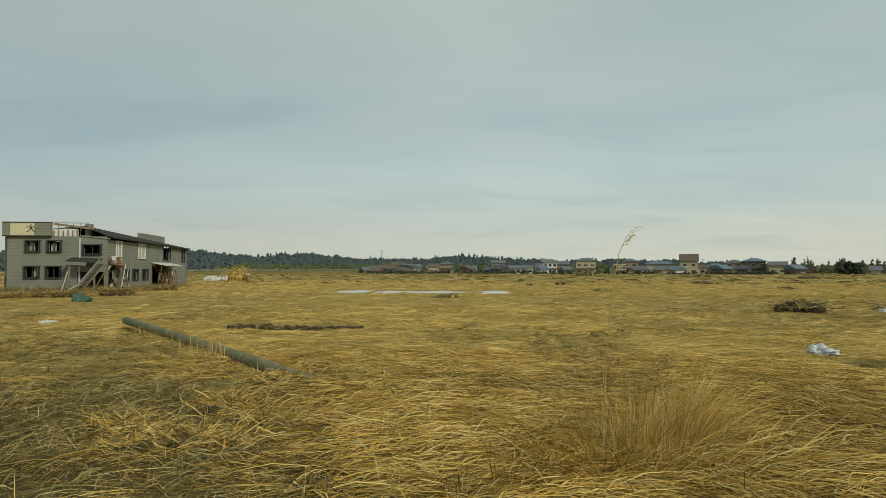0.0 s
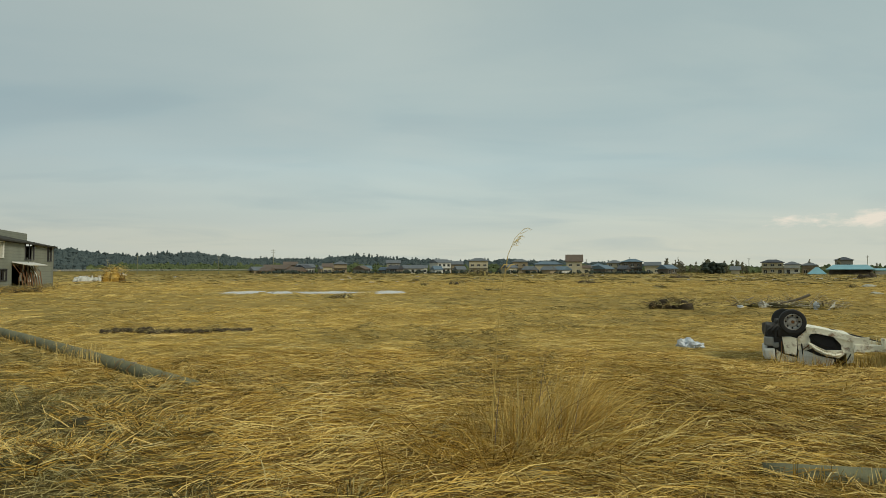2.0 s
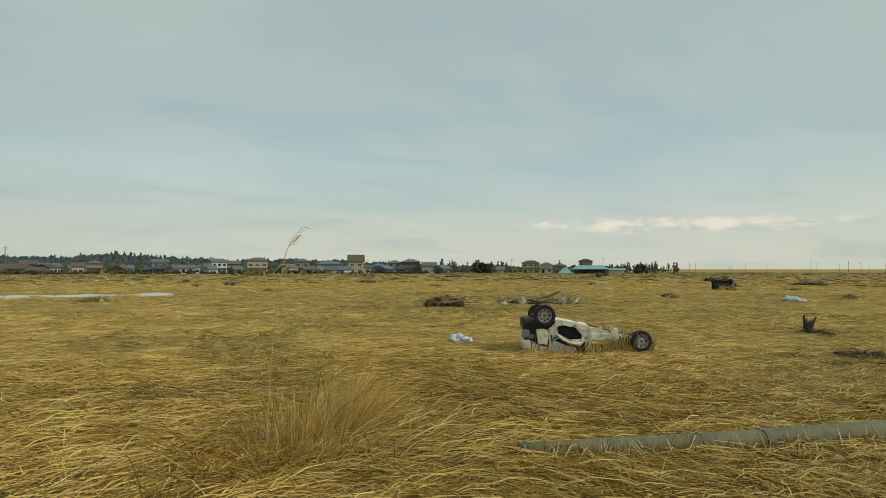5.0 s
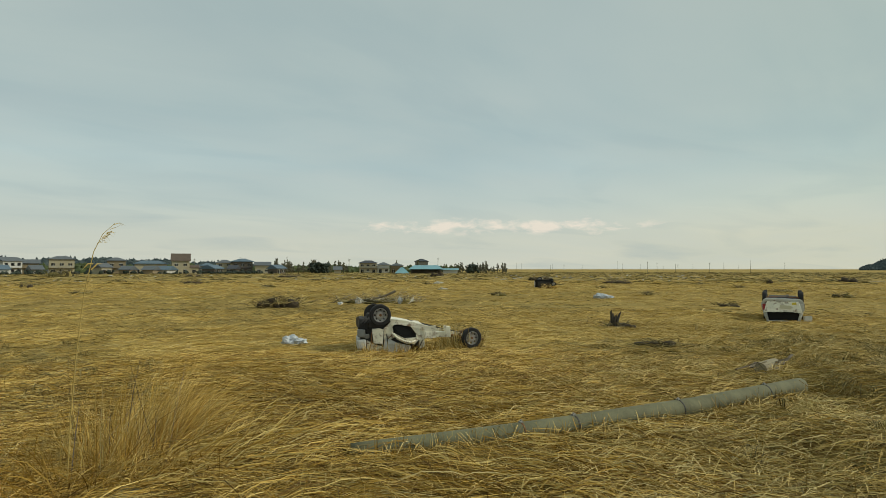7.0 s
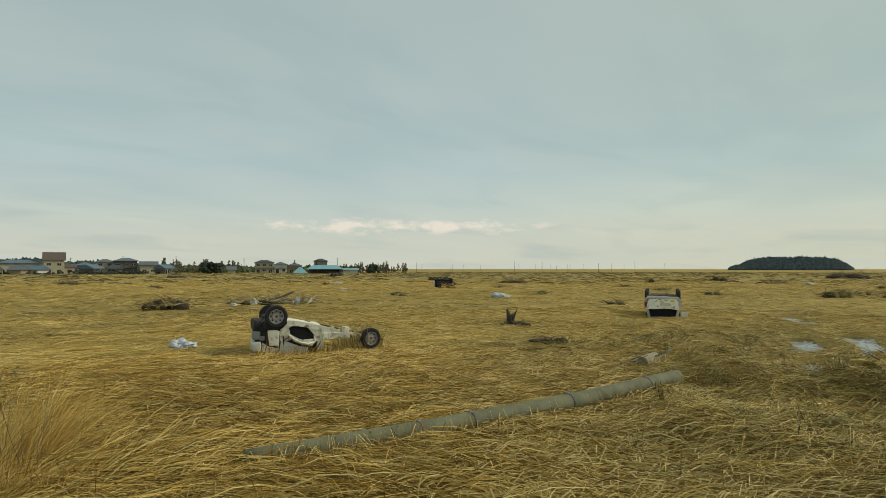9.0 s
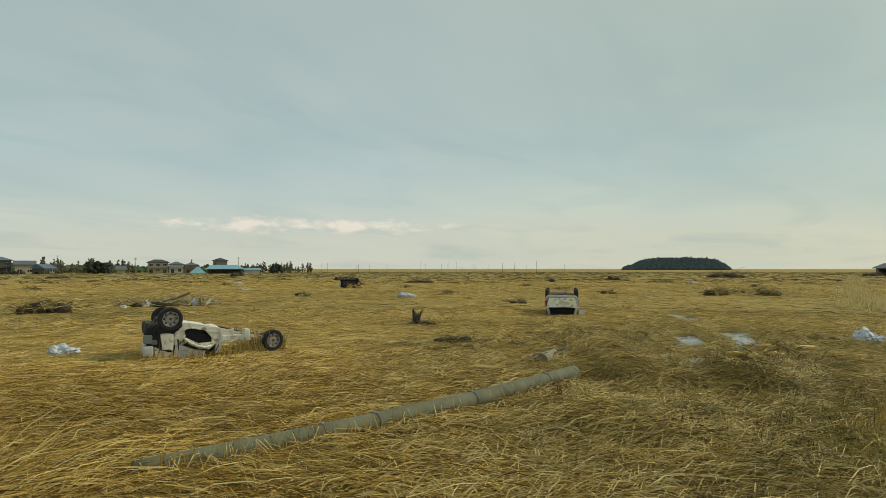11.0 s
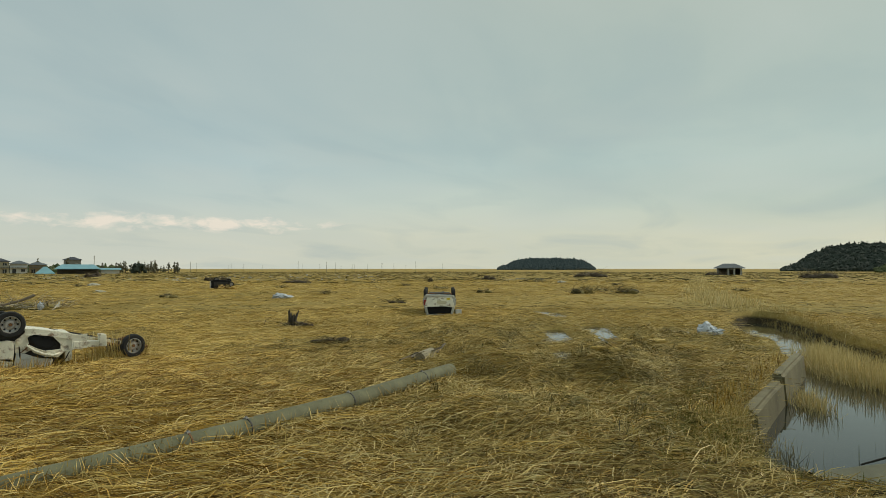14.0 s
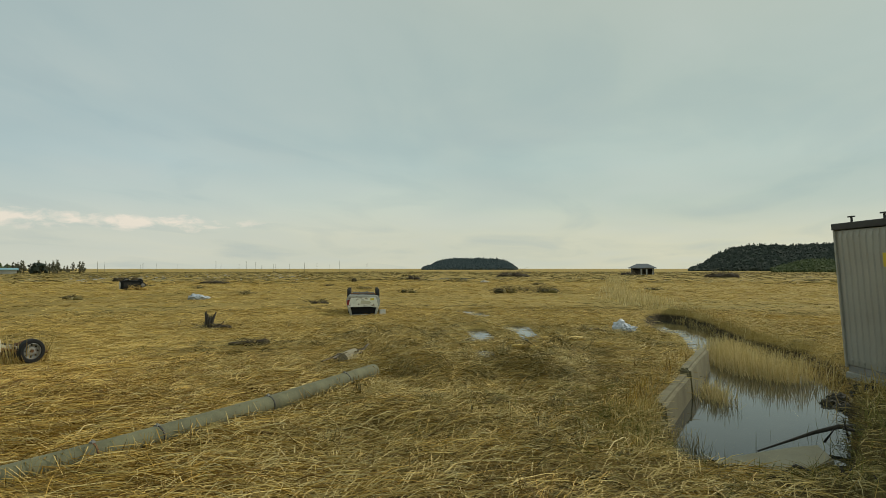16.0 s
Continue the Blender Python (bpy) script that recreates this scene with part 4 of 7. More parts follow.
    # porch and the broken outside stair
    part("porch_roof", boxes([((0, 0, 0), (2.7, 1.5, 0.10))]), ROOF_DARK, t, at=pose(-1.75, -0.75, 3.10, 14, 3, 0))
    part("porch_fascia", boxes([((0, 0, 0), (1.9, 0.08, 0.30))]), SIDING, t, at=pose(-2.2, -1.55, 2.78, 0, 3, 0))
    for px, lean in ((-2.9, 3), (-0.55, -2), (0.35, 0)):
        part("porch_post", boxes([((0, 0, 1.25), (0.14, 0.14, 2.6))]), WOOD, t, at=pose(px, -1.35, 0.0, 0, lean, 0))
    for q in (-0.45, -0.15, 0.15, 0.45):
        part("stair_string", boxes([((0, 0, 0), (2.9, 0.07, 0.16))]), PAINTS["grey"], t, at=pose(-0.62 + 0.22 * q, -1.75 + q, 1.85 - 0.3 * q, 0, -52, 4))
    for k in range(8):
        part("stair_tread", boxes([((0, 0, 0), (0.22, 0.9, 0.05))]), WOOD, t, at=pose(-1.35 + 0.21 * k, -1.75, 0.86 + 0.27 * k, 0, 0, 4))
    part("hanging_board", boxes([((0, 0, 0), (0.9, 0.06, 0.42))], 0.01), TRIM_WHITE, t, at=pose(0.35, 0.9, 3.3, 0, 3, 78))
    part("torn_door", boxes([((0, 0, 0), (0.95, 0.06, 1.9))], 0.01), PAINTS["grey"], t, at=pose(0.12, 1.5, 1.2, 4, 0, 88))
    part("corner_board", boxes([((-2.45, -0.04, 2.9), (0.14, 0.08, 4.6))]), PAINTS["white"], t)
    part("verge_board", boxes([((0, 0, 0), (2.7, 0.08, 0.10))]), PAINTS["grey"], t, at=pose(-1.05, -0.06, 5.32, 0, 6, 0))
    r3 = np.random.default_rng(44)
    for k in range(26):
        part("hanging_debris", boxes([((0, 0, 0), (r3.uniform(0.05, 0.5), 0.04, r3.uniform(0.1, 0.8)))]), (WOOD, TRIM_WHITE, RUST, BLACK, WOOD)[k % 5], t,
             at=pose(r3.uniform(-0.5, 0.4), r3.uniform(-0.3, 2.4), r3.uniform(1.9, 3.0) if k % 3 else r3.uniform(0.2, 1.6), r3.uniform(-40, 40), r3.uniform(-50, 50), r3.uniform(0, 90)))
    for k, (px, py, pz, ry, rz, L) in enumerate(((-2.2, -2.2, 0.5, -35, 20, 3.0), (-1.4, -2.4, 0.7, -25, -15, 2.6), (-3.1, -1.7, 0.9, -75, 5, 2.4), (0.2, -2.3, 1.1, -62, 0, 3.2), (1.6, -0.4, 1.3, -80, 40, 2.8))):
        part("broken_plank", boxes([((0, 0, 0), (L, 0.16, 0.05))]), WOOD if k % 2 else TRIM_WHITE, t, at=pose(px, py, pz, 0, ry, rz))
    # torn openings of the long side: hanging sheets and bent frames
    r2 = np.random.default_rng(40)
    for k in range(34):
        yy = r2.choice([r2.uniform(13.2, 20), r2.uniform(0.4, 3.2)], p=[0.72, 0.28])
        part("torn_strip", boxes([((0, 0, 0), (0.04, r2.uniform(0.15, 0.7), r2.uniform(0.4, 1.6)))]), (TRIM_WHITE, RUST, SIDING, WOOD)[k % 4], t,
             at=pose(0.25 + r2.uniform(0, 0.9), yy, r2.uniform(0.5, 3.0), r2.uniform(-30, 30), r2.uniform(-25, 25), r2.uniform(-30, 30)))
    bm = bmesh.new()
    for k in range(9):
        y0 = 13.0 + 0.8 * k
        tube(bm, [(0.2, y0, 2.8), (0.9, y0 + 0.3, 1.6 + 0.2 * (k % 3)), (1.3, y0 - 0.2, 0.1)], 0.05, 5)
    part("bent_frame", bm, RUST, t)
    part("canopy", boxes([((0, 0, 0), (1.6, 6.5, 0.1))]), TRIM_WHITE, t, at=pose(0.9, 16.3, 2.85, 0, 12, 0))
    part("canopy", boxes([((0, 0, 0), (1.1, 2.4, 0.08))]), WOOD, t, at=pose(0.6, 1.5, 2.75, 0, 14, 0))
    part("notice_board", boxes([((0.06, 2.4, 3.05), (0.08, 2.2, 0.7))]), TRIM_WHITE, t)
    part("low_plinth", boxes([((-W / 2, -0.05, 0.2), (W, 0.12, 0.5)), ((0.05, D / 2, 0.2), (0.12, D, 0.5))]), CONCRETE, t)


damaged_building()


# ---- heaps, wreckage and rubbish lying in the field ----
def rag_heap(name, x, y, w, d, h, seed, label, category, mats, twigs=60, lumps=6, twig_len=0.9, core=SOIL, lump_size=1.0, thick=1.0):
    """A heap of mud and matted stalks with twigs sticking out."""
    rg = np.random.default_rng(seed)
    t = thing(name, pose(x, y, lift(x, y), 0, 0, math.degrees(math.atan2(-x, y))), label, category, "heaps in the field")
    bm = bmesh.new()
    for k in range(lumps):
        s = rg.uniform(0.25, 0.55) * lump_size
        lump(bm, (rg.uniform(-0.38, 0.38) * w, rg.uniform(-0.3, 0.3) * d, 0.05), (s * w * 0.42, s * d * 0.5, h * rg.uniform(0.35, 0.72)), seed + k, 0.6)
    tagged(part("core", bm, core, t, smooth=True), kind="stuff")
    for j, m in enumerate(mats):
        bm = bmesh.new()
        for k in range(twigs // len(mats)):
            a, e = rg.uniform(0, 6.28), rg.uniform(-0.1, 0.9)
            p = Vector((rg.normal(0, 0.26) * w, rg.normal(0, 0.28) * d, rg.uniform(0.0, 0.75) * h))
            L = twig_len * rg.uniform(0.4, 1.3)
            v = Vector((math.cos(a) * math.cos(e), math.sin(a) * math.cos(e), math.sin(e) * 0.7)) * L
            r = rg.uniform(0.007, 0.018) * (1 + w / 6) * thick
            mid = p + v * 0.5 + Vector((rg.normal(0, 0.1), rg.normal(0, 0.1), rg.uniform(0, 0.15))) * L
            q = p + v
            q.z = max(q.z, 0.02)
            tube(bm, [p, mid, q], [r, r * 0.8, r * 0.3], 4)
        tagged(part(("twig_tangle", "stalk_tangle", "stick_tangle")[j], bm, m, t), kind="stuff")
    return t


rag_heap("brush_heap", *polar(-29.7, 36.3), 2.2, 1.4, 0.6, 1, "dark heap of matted reeds and net", "brush heap", (TWIG, STRAW_DULL, REED), 220, 8, 0.8)
rag_heap("debris_heap", *polar(-36.0, 40.5), 2.6, 1.6, 0.36, 2, "pile of broken branches and pale scraps", "debris heap", (REED, STRAW_DULL, DRIFT), 110, 5, 1.0, STRAW_DULL, 1.0, 0.45)
rag_heap("debris_heap", *polar(-39.2, 40.5), 3.6, 1.8, 0.4, 3, "pile of driftwood branches and pale scraps", "debris heap", (DRIFT, SLAB_PALE, TWIG), 120, 6, 1.3, STRAW_DULL, 1.0, 0.45)
rag_heap("debris_heap", *polar(-41.4, 41.0), 2.0, 1.2, 0.35, 33, "low pile of grey branches and scraps", "debris heap", (DRIFT, SLAB_PALE, REED), 90, 4, 1.0, STRAW_DULL, 1.0, 0.45)
rag_heap("root_stump", *polar(-59.8, 24.6), 1.5, 1.0, 0.22, 4, "uprooted roots among broken stalks", "stump", (TWIG, STRAW_DULL), 70, 5, 0.4, SOIL, 0.8, 0.6)
stump_x, stump_y = polar(-59.8, 24.6)
bm = bmesh.new()
for k in range(7):
    a = k * 0.9
    tube(bm, [(0.07 * math.cos(a), 0.07 * math.sin(a), -0.05), (0.10 * math.cos(a), 0.10 * math.sin(a), 0.2), (0.16 * math.cos(a) + 0.02 * k, 0.16 * math.sin(a), 0.34 + 0.045 * (k % 4))], [0.06, 0.045, 0.015], 6)
ob = part("tree_stump", bm, SNAG)
ob.matrix_basis = pose(stump_x, stump_y, lift(stump_x, stump_y)) @ Matrix.Diagonal((1.1, 1.1, 1.45, 1))
tagged(ob, "splintered dark stump standing in broken stalks", "stump")
rag_heap("mud_clods", *polar(-63.2, 18.2), 1.1, 0.5, 0.17, 5, "dark clods of mud and roots", "mud", (TWIG, STRAW_DULL), 60, 9, 0.28, SOIL, 0.7, 0.5)
rag_heap("reed_nest", *polar(-86.0, 56.3), 2.2, 1.6, 0.6, 6, "heap of dry reeds and branches", "brush heap", (TWIG, STRAW_DULL, REED), 140, 5, 1.0, STRAW_DULL)
rag_heap("reed_nest", *polar(-89.4, 57.5), 2.8, 1.6, 0.45, 7, "low heap of dry reeds and branches", "brush heap", (TWIG, STRAW_DULL, REED), 140, 5, 1.0, STRAW_DULL)
rag_heap("mud_clods", *polar(-93.0, 22.2), 1.2, 0.35, 0.14, 8, "dark lump beside pale scraps on the straw", "mud", (TWIG,), 30, 5, 0.3)
rag_heap("brush_heap", *polar(-22.5, 100), 3.0, 2.0, 0.5, 9, "flat heap of brush on the straw", "brush heap", (TWIG, STRAW_DULL), 90, 5, 1.0)
rag_heap("brush_heap", *polar(-12.9, 210), 7.0, 4.0, 2.0, 10, "grey debris mound before the village", "debris heap", (TWIG, STRAW_DULL), 120, 8, 2.4, STRAW_DULL)
rag_heap("brush_heap", *polar(-10.6, 88), 1.7, 1.2, 0.55, 12, "small rusty brush heap", "brush heap", (TWIG, STRAW_DULL), 60, 4, 0.6)
rag_heap("brush_heap", *polar(-7.0, 115), 1.6, 1.2, 0.5, 13, "small dark brush heap", "brush heap", (TWIG, STRAW_DULL), 60, 4, 0.6)
rag_heap("brush_heap", *polar(-104.7, 172), 9.0, 4.0, 1.5, 16, "long heap of broken branches", "brush heap", (TWIG, DRIFT), 160, 8, 2.5)
rag_heap("brush_heap", *polar(-97.0, 232), 6.0, 4.0, 1.2, 17, "debris heap beside the gutted house", "debris heap", (TWIG, DRIFT), 100, 6, 2.5)
rag_heap("brush_heap", *polar(-86.8, 170), 9.0, 4.0, 1.6, 18, "heap of planks and brush", "debris heap", (DRIFT, TWIG), 120, 7, 2.6)
rag_heap("brush_heap", *polar(-72.0, 105), 1.6, 1.3, 0.95, 19, "dark brush tuft on the plain", "brush heap", (TWIG, STRAW_DULL), 80, 4, 0.7)
rag_heap("brush_heap", *polar(-77.9, 125), 4.0, 2.5, 1.0, 20, "heap of brush on the plain", "brush heap", (TWIG, STRAW_DULL), 80, 5, 1.2)
rag_heap("brush_heap", *polar(-60.0, 98), 4.2, 1.4, 0.5, 21, "flat heap of timber and brush", "debris heap", (DRIFT, TWIG), 80, 5, 1.4)
rag_heap("brush_heap", *polar(-53.2, 118), 4.0, 2.0, 0.9, 22, "heap of branches on the straw", "brush heap", (TWIG, STRAW_DULL), 80, 5, 1.2)
rag_heap("brush_heap", *polar(-30.6, 170), 5.0, 3.0, 0.7, 24, "dark low heap of debris", "debris heap", (TWIG, DRIFT), 80, 6, 1.6)
rag_heap("brush_heap", *polar(-22.7, 185), 5.0, 3.0, 0.8, 25, "dark low heap of debris", "debris heap", (TWIG, DRIFT), 80, 6, 1.6)
rag_heap("brush_heap", *polar(-43.9, 185), 4.5, 3.0, 1.6, 26, "dark heap of debris", "debris heap", (TWIG, DRIFT), 80, 6, 1.6)
rag_heap("brush_heap", *polar(-69.0, 41), 1.3, 0.8, 0.22, 27, "low dark tuft of matted reeds", "brush heap", (TWIG, STRAW_DULL), 50, 4, 0.5)
for k in range(7):
    xx = -7.2 + 0.66 * k
    rag_heap("soil_clods", xx, 22.2 + 0.15 * math.sin(k * 2.1), 0.95, 0.5, (0.13, 0.2, 0.12, 0.2, 0.16, 0.14, 0.09)[k], 60 + k, "dark turned soil lying on the straw", "soil", (STRAW_DULL, TWIG), 110, 9, 0.26, SOIL, 0.7, 0.4)
for a, d, w, h in ((31.0, 56.5, 3.0, 0.6), (27.6, 57.5, 3.6, 0.85), (34.5, 57, 5, 0.45), (24.5, 70, 4, 0.6)):
    rag_heap("brush_heap", *polar(a, d), w, 1.4, h, int(d * 3 + a), "brown weeds and rubbish along the building's foot", "brush heap", (STRAW_DULL, RUSSET, TWIG), 700, 9, 0.6, SOIL, 0.6, 0.6)
mound = random.Random(12)
for k in range(16):
    mx, my = mound.uniform(11.5, 22.0), mound.uniform(-0.6, 4.6)
    if wet_edge(np.array([mx]), np.array([my]))[0] > 0.5 and abs(my - 3.55 + 0.24 * (mx - 12.35)) > 0.7:
        rag_heap("matted_stalks", mx, my, mound.uniform(0.8, 1.5), mound.uniform(0.6, 1.0), mound.uniform(0.07, 0.15), 300 + k, "low mound of matted olive stalks", "stalks", (STRAW_DULL, REED, STRAW_FAR), 150, 5, 0.42, STRAW_FAR, 1.0, 0.42)
for k in range(9):
    mx, my = polar(mound.uniform(12, 34), mound.uniform(8.0, 12.5))
    rag_heap("matted_stalks", mx, my, mound.uniform(0.7, 1.2), mound.uniform(0.5, 0.9), mound.uniform(0.06, 0.12), 330 + k, "low mound of matted grey-green stalks", "stalks", (STRAW_DULL, STRAW, STRAW), 240, 5, 0.42, STRAW_DULL, 1.0, 0.42)
for k in range(26):
    mx, my = polar(-104 * (k + mound.random()) / 26 + 4, 48 + 85 * mound.random() ** 1.3)
    if wet_edge(np.array([mx]), np.array([my]))[0] > 1.5:
        rag_heap("brush_heap", mx, my, mound.uniform(0.9, 2.4), mound.uniform(0.6, 1.1), mound.uniform(0.14, 0.34), 400 + k, "small dark heap of washed-up stalks in the far field", "brush heap", (TWIG, STRAW_DULL), 50, 4, 0.6, STRAW_DULL)
x, y = polar(18.2, 119)
rag_heap("dry_bush", x, y, 3.6, 2.6, 3.0, 71, "rust-brown dry bush beside a pale rubble pile", "bush", (REED, STRAW), 260, 8, 2.0, STRAW)
rag_heap("rubble_pile", *polar(20.0, 126), 5.2, 3.0, 1.35, 72, "pile of white bags and rubble near the building", "rubble pile", (DRIFT,), 30, 42, 1.0, DEBRIS_WHITE, 0.42)




def crumpled(name, x, y, w, d, h, seed, label, category, mat, turn=0.0):
    """A crumpled sheet or bag resting on the straw."""
    rg = random.Random(seed)
    bm = bmesh.new()
    for k in range(3):
        vs = lump(bm, ((k - 1) * w * 0.28, rg.uniform(-0.1, 0.1) * d, h * 0.3), (w * (0.34 - 0.05 * k), d * 0.42, h * (0.55 - 0.16 * k)), seed + k * 5, 0.75, 3)
        for v in vs:
            v.co += 0.10 * h * noise.noise_vector(v.co * (5.0 / max(w, 0.3)) + Vector((seed, 0, 0)))
    ob = part(name, bm, mat)
    ob.matrix_basis = pose(x, y, lift(x, y), 0, 0, turn)
    return tagged(ob, label, category)


crumpled("plastic_bag", 9.9, 16.3, 0.62, 0.4, 0.34, 3, "crumpled pale blue-white plastic bag on the straw", "bag", BAG, -30)
crumpled("plastic_sheet", 41.8, 25.1, 1.3, 0.7, 0.42, 9, "crumpled white sheet on the straw", "plastic sheet", BAG, -60)
crumpled("plastic_sheet", 22.5, -2.55, 0.70, 0.45, 0.46, 14, "bunched white plastic sheet beside the ditch", "plastic sheet", BAG, -95)
crumpled("paper_scrap", 22.3, -1.3, 0.35, 0.2, 0.14, 18, "pale scrap beside a dark lump", "scrap", DEBRIS_WHITE, 20)
crumpled("paper_scrap", 22.2, -1.7, 0.28, 0.2, 0.12, 19, "pale scrap beside a dark lump", "scrap", DEBRIS_WHITE, 70)
crumpled("green_net", -24.0, 41.6, 1.05, 0.7, 0.62, 22, "crumpled green tarpaulin on the straw", "tarpaulin", TARP, 30)
crumpled("plastic_bag", *polar(32.1, 30.5), 0.6, 0.4, 0.2, 25, "flattened white bag on the straw", "bag", DEBRIS_WHITE, 30)
crumpled("plastic_sheet", *polar(-84.1, 99), 2.6, 1.2, 0.35, 26, "flat white sheet on the far straw", "plastic sheet", DEBRIS_WHITE, 0)
crumpled("plastic_sheet", *polar(-35.2, 39.6), 0.45, 0.3, 0.2, 27, "pale sheet caught in the branches", "plastic sheet", BAG, 40)
crumpled("plastic_sheet", *polar(-36.9, 40.0), 0.5, 0.3, 0.45, 28, "pale sheet caught in the branches", "plastic sheet", DEBRIS_WHITE, 0)
crumpled("plastic_sheet", *polar(-40.6, 40.2), 0.3, 0.25, 0.5, 29, "white bag hanging on the branches", "plastic sheet", BAG, 0)
crumpled("plastic_sheet", *polar(-44.5, 66), 1.2, 0.7, 0.26, 30, "grey sheet on the straw", "plastic sheet", CURTAIN, 20)
crumpled("plastic_sheet", *polar(-44.0, 94), 2.2, 1.2, 0.4, 31, "grey scraps of sheet on the straw", "plastic sheet", CURTAIN, 20)
x, y = polar(-39.0, 40.3)
bm = bmesh.new()
tube(bm, [(-0.7, 0, 0.25), (0.2, 0.1, 0.5), (0.8, 0.1, 0.78)], [0.05, 0.07, 0.08], 7)
ob = part("driftwood_log", bm, DRIFT)
ob.matrix_basis = pose(x, y, 0, 0, 0, -40)
tagged(ob, "pale driftwood log lying across a heap of branches", "log")

pr = random.Random(31)
for k in range(16):
    x, y = polar(pr.uniform(-41.8, -34.6), pr.uniform(39.5, 41.5))
    ob = part("loose_plank", boxes([((0, 0, 0), (pr.uniform(0.4, 1.3), 0.07, 0.03))]), SLAB_PALE if k % 3 == 0 else DRIFT)
    ob.matrix_basis = pose(x, y, lift(x, y) + pr.uniform(0.08, 0.35), pr.uniform(-20, 20), pr.uniform(-25, 25), pr.uniform(0, 180))
    tagged(ob, "grey broken plank lying in a heap of branches", "plank", "planks in the debris")

white_bits = []
for k in range(4):
    bm = bmesh.new()
    for q in range(3):
        lump(bm, (0.25 * (q - 1), 0.1 * (q % 2), 0.08), (0.26, 0.2, 0.16 - 0.03 * q), k * 7 + q, 0.7, 1)
    white_bits.append(part("white_debris", bm, DEBRIS_WHITE))
    tagged(white_bits[-1], "pale scrap of rubble on the straw", "debris", "pale scraps scattered over the field")
rg = np.random.default_rng(77)
for k in range(190):
    if k < 95:
        a, d = rg.uniform(-68, -50), rg.uniform(115, 230)
    else:
        a, d = rg.uniform(-50, 16), rg.uniform(85, 240)
    x, y = polar(a, d)
    s = rg.uniform(0.25, 1.15) * (d / 130) ** 0.7
    m = pose(x, y, lift(x, y), 0, 0, rg.uniform(0, 360)) @ Matrix.Diagonal((s, s * 0.7, s * 0.8, 1))
    if k < 4:
        white_bits[k].matrix_basis = m
    else:
        copy_thing(white_bits[k % 4], m).matrix_basis = m


# ---- fallen concrete poles ----
def fallen_pole(pts, r0, r1, label, bands):
    t = thing("concrete_pole", pose(*pts[-1][:2], 0), label, "utility pole", "fallen concrete poles")
    o = Vector((pts[-1][0], pts[-1][1], 0))
    P = [Vector(p) for p in pts]
    fine = [P[i].lerp(P[i + 1], k / 8) - o for i in range(len(P) - 1) for k in range(8)] + [P[-1] - o]
    rr = [r0 + (r1 - r0) * i / (len(fine) - 1) for i in range(len(fine))]
    bm = bmesh.new()
    tube(bm, fine, rr, 20)
    part("shaft", bm, POLE, t, smooth=False)
    for u in bands:
        i = min(int(u * (len(fine) - 1)), len(fine) - 2)
        p, q = fine[i], fine[i + 1]
        d = (q - p).normalized()
        bm = bmesh.new()
        tube(bm, [p - d * 0.010, p + d * 0.010], rr[i] + 0.006, 20)
        b = part("steel_band", bm, DARK_METAL if u > 0.5 else RUST, t)
        bm = bmesh.new()
        tube(bm, [p + Vector((0, 0, rr[i])), p + Vector((0.0, 0, rr[i] + 0.035))], 0.012, 6)
        box(bm, p + Vector((0, 0, rr[i] + 0.008)), (0.06, 0.04, 0.02))
        part("bolt", bm, STEEL, b)
    for f in t.children:
        if f.name.startswith("shaft"):
            f.data.shade_smooth()
    return t


fallen_pole([(-2.5, 12.0, 0.04), (-5.75, 16.05, 0.14), (-12.1, 23.9, 0.24)], 0.150, 0.135, "fallen grey concrete utility pole half sunk in straw", (0.25, 0.32, 0.55, 0.96))
fallen_pole([(4.4, 5.98, 0.06), (5.6, 5.36, 0.11), (6.8, 4.88, 0.13), (9.4, 4.18, 0.12), (12.35, 3.55, 0.13)], 0.13, 0.14, "fallen grey concrete pole with steel bands lying in straw", (0.42, 0.56, 0.72, 0.92))


SLABBY = matter("broken_pale_concrete", two((0.32, 0.28, 0.19), 0.35), 5, 40, 0.9, bump=0.5)


def broken_stump():
    x, y = 13.4, 4.55
    t = thing("broken_post", pose(x, y, lift(x, y), 0, 0, -30), "short broken concrete post among rotten planks", "post")
    bm = bmesh.new()
    tube(bm, [(0, 0, 0.08), (0.25, 0.05, 0.12), (0.45, 0.1, 0.15)], [0.15, 0.155, 0.14], 14)
    part("post_end", bm, SLABBY, t)
    for k in range(6):
        part("rotten_plank", boxes([((0, 0, 0), (0.42, 0.07, 0.03))]), DRIFT if k % 2 else WOOD, t, at=pose(-0.2 + 0.16 * k, 0.22 - 0.05 * k, 0.12 + 0.03 * k, 10 * k - 20, -12 + 7 * k, 40 * k))


broken_stump()


